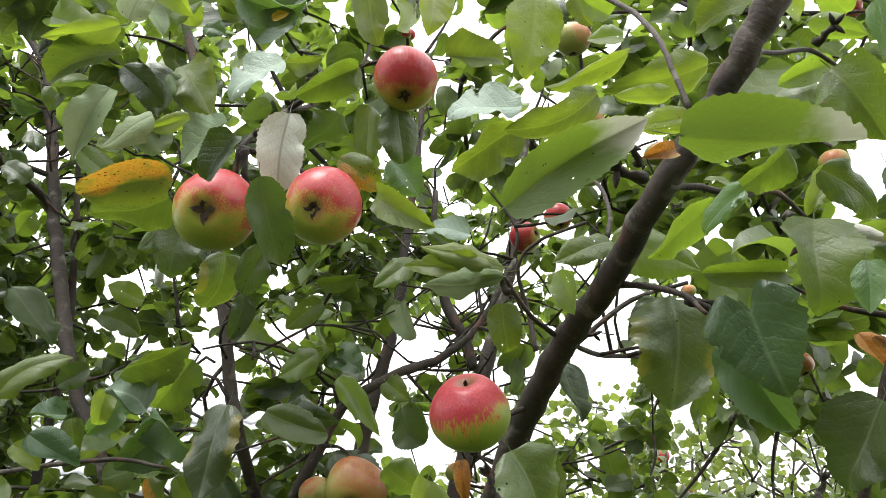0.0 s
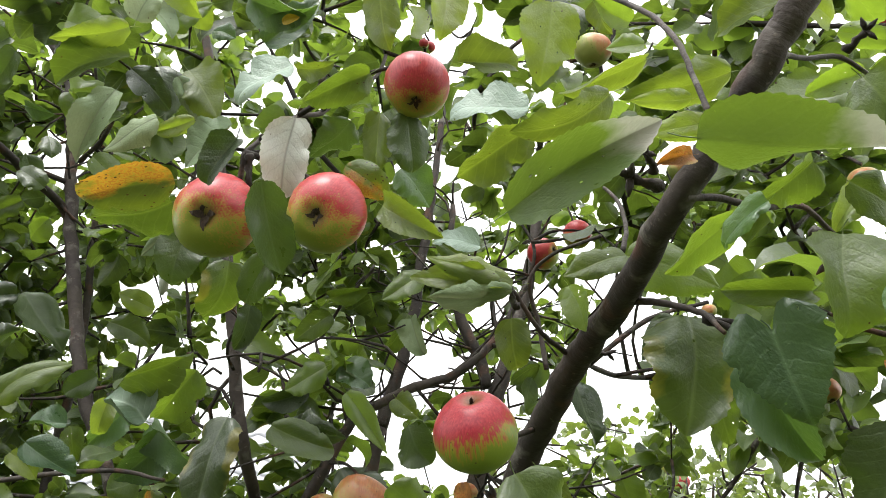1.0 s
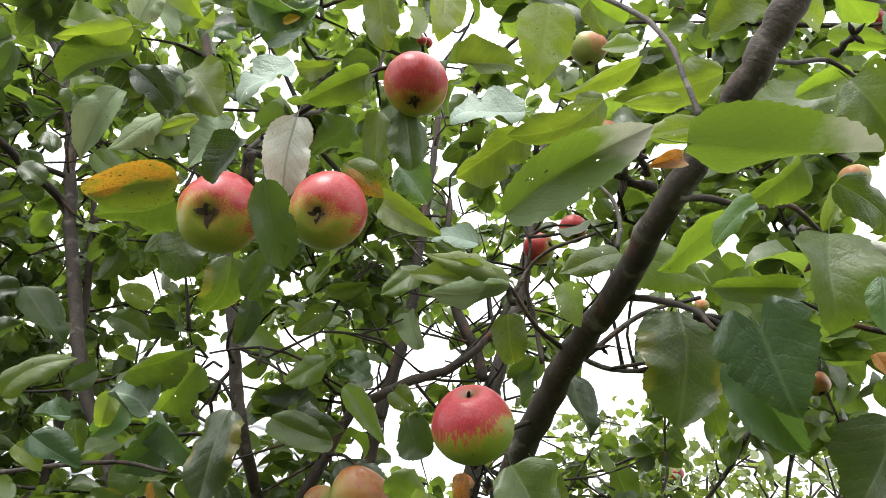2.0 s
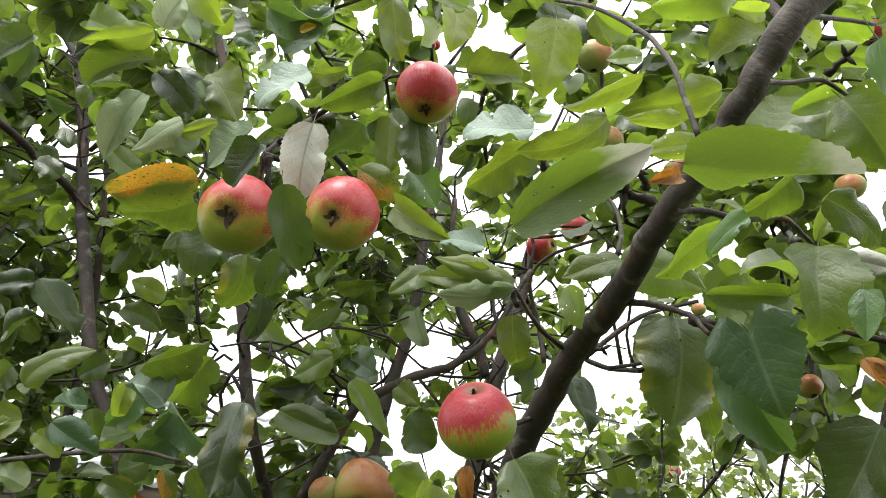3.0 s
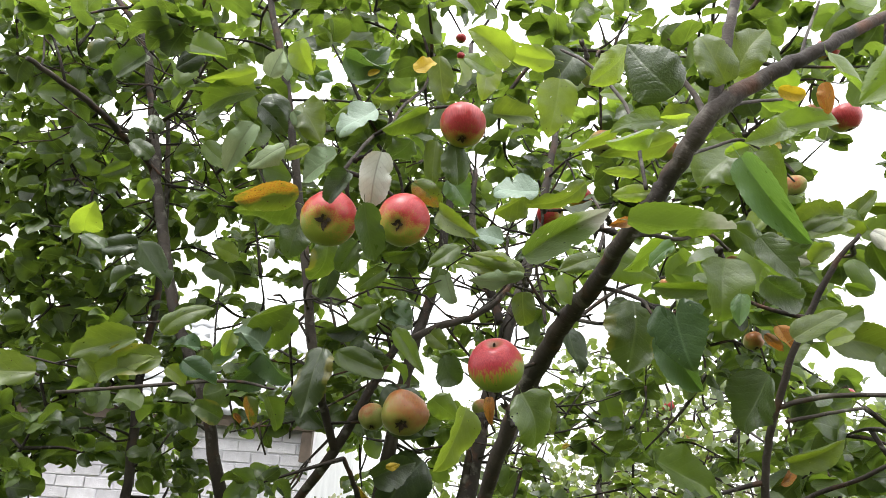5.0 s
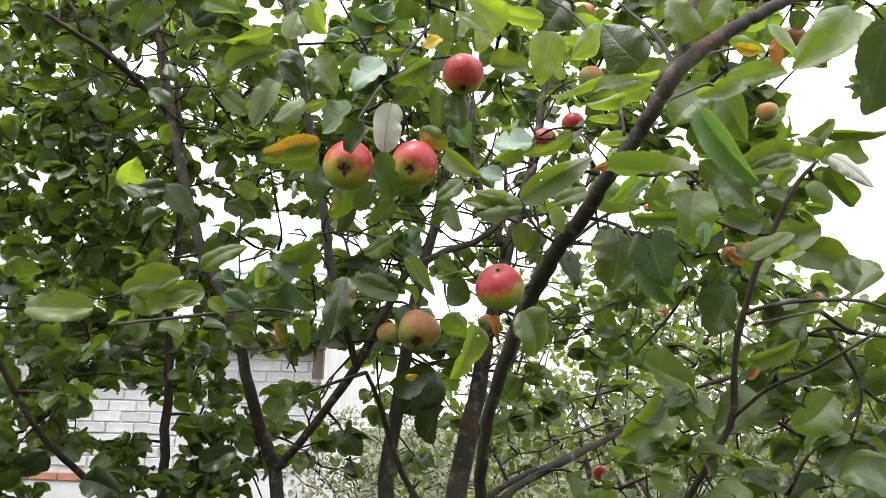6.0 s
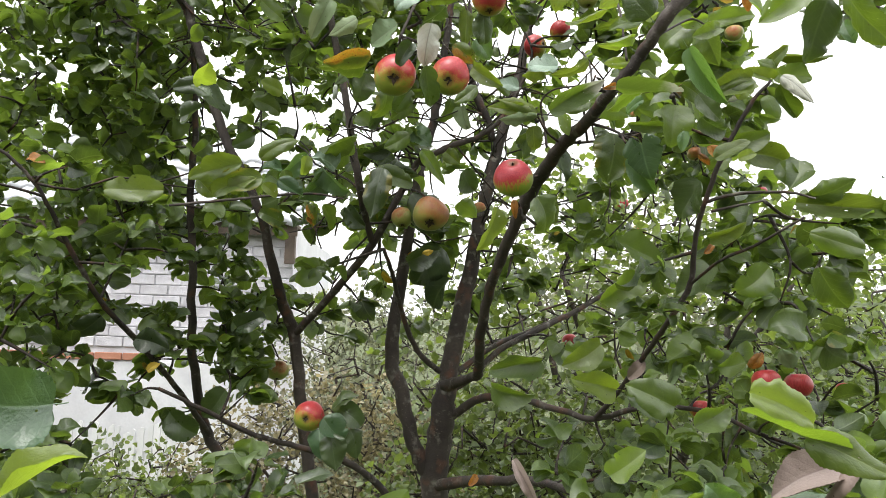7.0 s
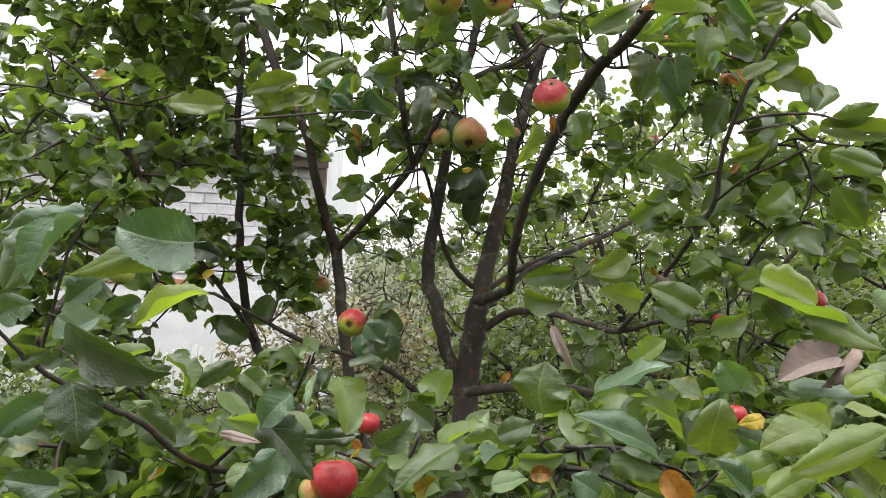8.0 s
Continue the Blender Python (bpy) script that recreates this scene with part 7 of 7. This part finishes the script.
apple((0.551, 0.800, 1.552), 0.0286, (0.03, -0.20, -0.98), (0.16, -0.88, 0.45), APPLE_RED)
apple((0.686, 0.940, 1.537), 0.0302, (0.03, -0.20, -0.98), (0.26, -0.86, 0.44), APPLE_RED)
apple((0.820, 1.000, 1.527), 0.0176, (0.03, -0.20, -0.98), (0.16, -0.88, 0.45), APPLE_RED)
apple((0.497, 1.000, 1.474), 0.0239, (0.05, -0.28, -0.96), (0.18, -0.84, 0.52), APPLE_RED)
apple((0.465, 0.950, 2.034), 0.0168, (0.15, -0.28, -0.95), (0.27, -0.81, 0.51), APPLE_RUSSET)
apple((0.958, 3.600, 2.404), 0.0395, (0.05, -0.28, -0.96), (0.27, -0.81, 0.51), APPLE_PALE)
apple((0.387, 1.900, 1.594), 0.0261, (0.05, -0.28, -0.96), (0.27, -0.81, 0.51), APPLE_RED)
apple((0.365, 0.550, 1.344), 0.0218, (0.05, -0.28, -0.96), (0.27, -0.81, 0.51), APPLE_RED)
apple((0.036, 1.500, 1.975), 0.0222, (0.05, -0.28, -0.96), (0.27, -0.81, 0.51), APPLE_PALE)
apple((-0.488, 0.000, 1.557), 0.0126, (0.04, -0.23, -0.97), (0.05, 0.97, 0.25), APPLE_PALE)
apple((0.207, 0.883, 2.349), 0.0240, (0.10, -0.20, -0.97), (0.30, -0.80, 0.50), APPLE_PALE)
apple((-0.310, 1.200, 2.523), 0.0132, (0.03, -0.05, -1.00), (0.18, -0.49, 0.85), APPLE_RED)
apple((0.683, 1.100, 1.984), 0.0133, (0.08, 0.09, -0.99), (0.26, -0.95, 0.18), APPLE_RED)


# ---- trees and shrubs behind ----
def leafy(name, place, height, crown, radii, sprays, per, size, mat, label, category, seed, stems=3, apart=0.12):
    """A tree or shrub: stems with limbs, and a crown of many small leaves in sprays."""
    g = np.random.default_rng(seed)
    base = np.array(place, float)
    top = thing(name, place, label, category)
    inv = Matrix.Translation(-Vector(place))
    wood = []
    for k in range(stems):
        a = 2 * math.pi * k / stems + g.uniform(0, 1)
        tip = np.array(crown) + np.array((math.cos(a), math.sin(a), 0.5)) * np.array(radii) * 0.6
        mid = (base + tip) / 2 + g.normal(0, 0.08, 3)
        r = 0.012 * height
        path = smooth_path([(*base, r * 1.4), (*mid, r), (*tip, r * 0.35)], 6)
        v, f = tube_arrays(path, 7, 0.05, seed + k)
        part("trunk" if stems == 1 else "stem", mesh_of("stem", v, f, BARK), None, top).matrix_parent_inverse = inv
        wood += [tuple(q[:3]) for q in path[4:]]
    wood = np.array(wood)
    tv, tf, ms = [], [], []
    for p in clump(g, crown, radii, sprays, apart, 0.1):
        if p[2] < 0.05:
            continue
        d = np.linalg.norm(wood - p, axis=1)
        q = wood[int(np.argmin(d))]
        v, f = tube_arrays(np.array([(*q, 0.007), (*((q + p) / 2 + g.normal(0, 0.03, 3)), 0.005), (*p, 0.003)]), 4)
        tf += [tuple(i + len(tv) for i in w) for w in f]
        tv += v
        wood = np.vstack([wood, p[None]])
        for k in range(per):
            o = g.normal(size=3)
            ms.append(leaf_pose(g, p + o * size * 0.9, o, size * g.uniform(0.7, 1.3), 0.2, 0.6))
    part("twigwork", mesh_of("twigwork", tv, tf, TWIG), None, top, kind="stuff").matrix_parent_inverse = inv
    leaf_cloud("foliage", np.array(ms), mat, top, 3, (-1.0, 0.0, 1.0)).matrix_parent_inverse = inv


leafy("fruit_tree", (1.15, 3.5, 0), 2.4, (1.1, 3.5, 1.60), (1.5, 0.8, 1.05), 560, 13, 0.052, CROWN_FAR, "young fruit tree with light green leaves behind the apple tree", "tree", 21, 4, 0.11)
leafy("shrub", (-0.35, 5.4, 0), 1.8, (-0.3, 5.4, 1.05), (1.1, 0.7, 0.95), 420, 24, 0.036, SHRUB_GREY, "greyish green shrub beside the shed", "shrub", 22, 5, 0.09)
leafy("shrub", (-0.75, 4.3, 0), 1.3, (-0.7, 4.3, 0.65), (1.0, 0.6, 0.65), 360, 22, 0.036, SHRUB_BROWN, "shrub with browned and yellowing leaves", "shrub", 23, 5, 0.085)
leafy("shrub", (0.5, 3.2, 0), 1.2, (0.4, 3.2, 0.7), (0.8, 0.5, 0.65), 280, 18, 0.042, CROWN_FAR, "low green shrub behind the trunk", "shrub", 24, 5, 0.09)
leafy("shrub", (3.3, 5.0, 0), 1.9, (3.3, 5.0, 1.1), (1.2, 0.8, 0.95), 400, 18, 0.05, CROWN_FAR, "light green leafy shrub near the apple tree", "shrub", 25, 5)
leafy("tree", (6.5, 9.0, 0), 3.0, (6.5, 9.0, 1.6), (2.2, 1.4, 1.5), 420, 12, 0.10, CROWN_FAR, "bushy green tree in the distance", "tree", 26, 4, 0.2)
leafy("tree", (3.0, 10.0, 0), 3.0, (3.0, 10.0, 1.5), (2.6, 1.2, 1.5), 420, 12, 0.10, SHRUB_GREY, "grey-green trees in the distance", "tree", 27, 4, 0.2)
leafy("conifer", (9.0, 12.0, 0), 6.0, (9.0, 12.0, 3.2), (0.9, 0.9, 3.2), 420, 14, 0.075, NEEDLES, "tall thin tree with sparse dull green foliage", "tree", 28, 1, 0.2)
leafy("shrub", (-4.6, 5.2, 0), 2.4, (-4.6, 5.2, 1.6), (0.8, 0.5, 0.9), 200, 12, 0.06, SHRUB_BROWN, "brown-leaved climbing shrub at the shed", "shrub", 29, 4)

leafy("shrub", (-2.3, 4.3, 0), 0.9, (-2.3, 4.3, 0.38), (1.3, 0.5, 0.42), 300, 16, 0.045, CROWN_FAR, "low dark green shrub before the picket fence", "shrub", 30, 5, 0.08)

# ---- grass and weeds on the ground ----
def grass(name, count, x0, x1, y0, y1, low, high, thick, mat, label, seed):
    g = np.random.default_rng(seed)
    ms = np.zeros((count, 4, 4))
    for k in range(count):
        x, y = g.uniform(x0, x1), g.uniform(y0, y1)
        up = np.array((g.normal(0, 0.28), g.normal(0, 0.28), 1.0))
        up /= np.linalg.norm(up)
        side = np.cross(up, (math.cos(k), math.sin(k), 0))
        side /= np.linalg.norm(side)
        h = g.uniform(low, high)
        m = np.eye(4)
        m[:3, 0], m[:3, 1], m[:3, 2], m[:3, 3] = side * g.uniform(0.3, 1.0) * thick, up * h, np.cross(side, up) * h * 0.6, (x, y, 0.05 * math.sin(x * 1.3 + y) - 0.005)
        ms[k] = m
    ob = leaf_cloud(name, ms, mat, None, 3, (-1.0, 0.0, 1.0))
    tagged(ob, label, "grass", kind="stuff")


grass("grass", 9000, -5.5, 5.5, -2.5, 7.0, 0.05, 0.17, 0.022, CROWN_FAR, "grass and low weeds on the garden ground", 31)
grass("tall_grass", 2600, -4.5, -1.0, 4.6, 5.5, 0.15, 0.45, 0.012, CROWN_FAR, "tall green grass and weeds along the picket fence", 32)

# ---- the shed: white brick walls under a corrugated roof ----
SHED_R, SHED_L, SHED_Y, SHED_D, EAVE = -1.33, -6.2, 6.55, 2.9, 2.36


def box(bm, x0, x1, y0, y1, z0, z1):
    r = bmesh.ops.create_cube(bm, size=1, matrix=Matrix.Translation(((x0 + x1) / 2, (y0 + y1) / 2, (z0 + z1) / 2)) @ Matrix.Diagonal((x1 - x0, y1 - y0, z1 - z0, 1)))
    return r["verts"]


shed = thing("shed", (SHED_L, SHED_Y, 0), "shed of white brick with a grey corrugated roof", "shed")
shed_inv = Matrix.Translation((-SHED_L, -SHED_Y, 0))


def shed_part(name, bm, mat, label=""):
    ob = part(name, bm, mat, shed, label)
    ob.matrix_parent_inverse = shed_inv
    return ob


bm = bmesh.new()
box(bm, SHED_L, SHED_R - 0.006, SHED_Y + 0.006, SHED_Y + 0.25, 0, EAVE + 0.1)
front = shed_part("wall", bm, MORTAR, "wall core with grey mortar joints")
bm = bmesh.new()
box(bm, SHED_R - 0.25, SHED_R - 0.006, SHED_Y + 0.25, SHED_Y + SHED_D, 0, EAVE + 0.1)
shed_part("wall", bm, WHITEWASH, "whitewashed side wall")
bm = bmesh.new()
box(bm, SHED_L, SHED_R - 0.2, SHED_Y - 0.01, SHED_Y + 0.006, 0.0, 1.16)
shed_part("plaster", bm, WHITEWASH, "whitewashed lower wall")
bm = bmesh.new()
box(bm, SHED_L - 0.1, SHED_R + 0.04, SHED_Y - 0.16, SHED_Y - 0.12, EAVE + 0.02, EAVE + 0.14)
shed_part("fascia", bm, OLD_WOOD, "weathered brown eaves board")
bm = bmesh.new()
box(bm, SHED_L - 0.1, SHED_R + 0.04, SHED_Y - 0.12, SHED_Y + 0.05, EAVE + 0.10, EAVE + 0.13)
shed_part("soffit", bm, OLD_WOOD)
bm = bmesh.new()
box(bm, SHED_R - 0.07, SHED_R + 0.02, SHED_Y - 0.14, SHED_Y - 0.05, EAVE - 0.24, EAVE + 0.12)
shed_part("corner_post", bm, OLD_WOOD, "dark wooden post at the corner")


# ---- picket fence ----
fence = thing("picket_fence", (-4.4, 5.6, 0), "fence of white painted pickets with uneven tops", "fence")
fence_inv = Matrix.Translation((4.4, -5.6, 0))
fr = random.Random(5)
for k in range(46):
    x = -4.4 + 0.062 * k + fr.uniform(-0.006, 0.006)
    h, w = 0.68 + fr.uniform(-0.07, 0.05), fr.uniform(0.036, 0.050)
    lean = fr.uniform(-0.02, 0.02)
    cut = fr.uniform(-0.025, 0.025)
    bm = bmesh.new()
    vs = [bm.verts.new(c) for c in ((x, 5.6, 0), (x + w, 5.6, 0), (x + w + lean, 5.6, h + cut), (x + w * 0.5 + lean, 5.6, h + 0.012), (x + lean, 5.6, h - cut))]
    face = bm.faces.new(vs)
    ext = bmesh.ops.extrude_face_region(bm, geom=[face])
    bmesh.ops.translate(bm, verts=[g for g in ext["geom"] if isinstance(g, bmesh.types.BMVert)], vec=(0, 0.018, 0))
    bmesh.ops.recalc_face_normals(bm, faces=bm.faces)
    part("picket", bm, WHITE_BOARD, fence).matrix_parent_inverse = fence_inv
for z in (0.18, 0.48):
    bm = bmesh.new()
    box(bm, -4.45, -1.6, 5.62, 5.66, z - 0.03, z + 0.03)
    part("rail", bm, WHITE_BOARD, fence).matrix_parent_inverse = fence_inv


# ---- unseen wall added behind the camera: keeps low sky light off the leaves ----
bm = bmesh.new()
box(bm, -9.0, 9.0, -4.2, -4.1, 0.0, 3.4)
sky_block_wall = part("sky_block_wall", bm, OLD_WOOD, None)
tagged(sky_block_wall, "unseen plain wall added behind the camera to block low sky light", "wall", kind="structure")


# ---- bricks and roof sheets ----
def brick_mesh(name, w, h, d, mat):
    bm = bmesh.new()
    box(bm, -w / 2, w / 2, -d, 0, -h / 2, h / 2)
    bmesh.ops.bevel(bm, geom=[e for e in bm.edges], offset=0.005, segments=1, affect="EDGES")
    me = bpy.data.meshes.new(name)
    bm.to_mesh(me)
    bm.free()
    me.materials.append(mat)
    return me


BRICK_MESHES = [brick_mesh("brick", w, 0.090, 0.018, BRICK) for w in (0.250, 0.247, 0.121)]
RED_MESH = brick_mesh("brick", 0.250, 0.066, 0.024, RED_BRICK)
br = random.Random(9)
courses = int((EAVE - 1.25) / 0.099)
for c in range(courses):
    z = EAVE - 0.03 - 0.099 * c
    x = SHED_R - 0.13 - (0.13 if c % 2 else 0)
    if c % 2:
        part("brick", BRICK_MESHES[2], BRICK, front).matrix_world = pose(SHED_R - 0.062, SHED_Y + 0.006, z)
    while x > SHED_L + 0.1 and x > -5.6:
        part("brick", BRICK_MESHES[br.randrange(2)], BRICK, front).matrix_world = pose(x + br.uniform(-0.006, 0.006), SHED_Y + 0.006 + br.uniform(-0.005, 0.005), z + br.uniform(-0.004, 0.004), 0, br.uniform(-1.0, 1.0), 0)
        x -= 0.26
x = -2.75
while x > -5.6:
    part("brick", RED_MESH, RED_BRICK, front).matrix_world = pose(x, SHED_Y - 0.004, 1.205 + br.uniform(-0.003, 0.003))
    x -= 0.26

PITCH = radians(35)
STEP = 0.27


def tile_row_mesh():
    """One row of a pressed roof sheet, 1.1 m broad: waves up the slope and a lip at its lower edge."""
    v, f = [], []
    nx = 44
    for y, z in ((0.012, -0.030), (0.0, 0.022), (0.10, 0.010), (0.20, 0.004), (STEP + 0.01, 0.0)):
        for i in range(nx + 1):
            x = 1.10 * i / nx
            v.append((x, y - 0.012 * math.cos(2 * math.pi * x / 0.183), z + 0.020 * math.cos(2 * math.pi * x / 0.183)))
    for j in range(4):
        for i in range(nx):
            a = j * (nx + 1) + i
            f.append((a, a + 1, a + nx + 2, a + nx + 1))
    return mesh_of("roof_sheet", v, f, SLATE)


TILE_ROW = tile_row_mesh()
roof = part("roof", bmesh.new(), SLATE, shed, "grey roof of wavy overlapping sheets")
roof.matrix_parent_inverse = shed_inv
for row in range(8):
    for k in range(5):
        if row > 5 and k < 1:
            continue
        y, z = SHED_Y - 0.25 + STEP * row * math.cos(PITCH), EAVE + 0.13 + STEP * row * math.sin(PITCH)
        ob = part("roof_sheet", TILE_ROW, SLATE, roof)
        ob.matrix_world = pose(SHED_R + 0.10 - 1.098 * (k + 1) - (0.45 if row > 5 else 0), y, z + 0.003 * (k % 2), math.degrees(PITCH), 0, 0)
bm = bmesh.new()
vs = [bm.verts.new(c) for c in ((SHED_R - 0.01, SHED_Y + 0.02, EAVE + 0.1), (SHED_R - 0.01, SHED_Y + 1.2, EAVE + 0.1), (SHED_R - 0.01, SHED_Y + 1.2, EAVE + 0.95))]
ext = bmesh.ops.extrude_face_region(bm, geom=[bm.faces.new(vs)])
bmesh.ops.translate(bm, verts=[g for g in ext["geom"] if isinstance(g, bmesh.types.BMVert)], vec=(-0.2, 0, 0))
bmesh.ops.recalc_face_normals(bm, faces=bm.faces)
shed_part("gable", bm, WHITEWASH)
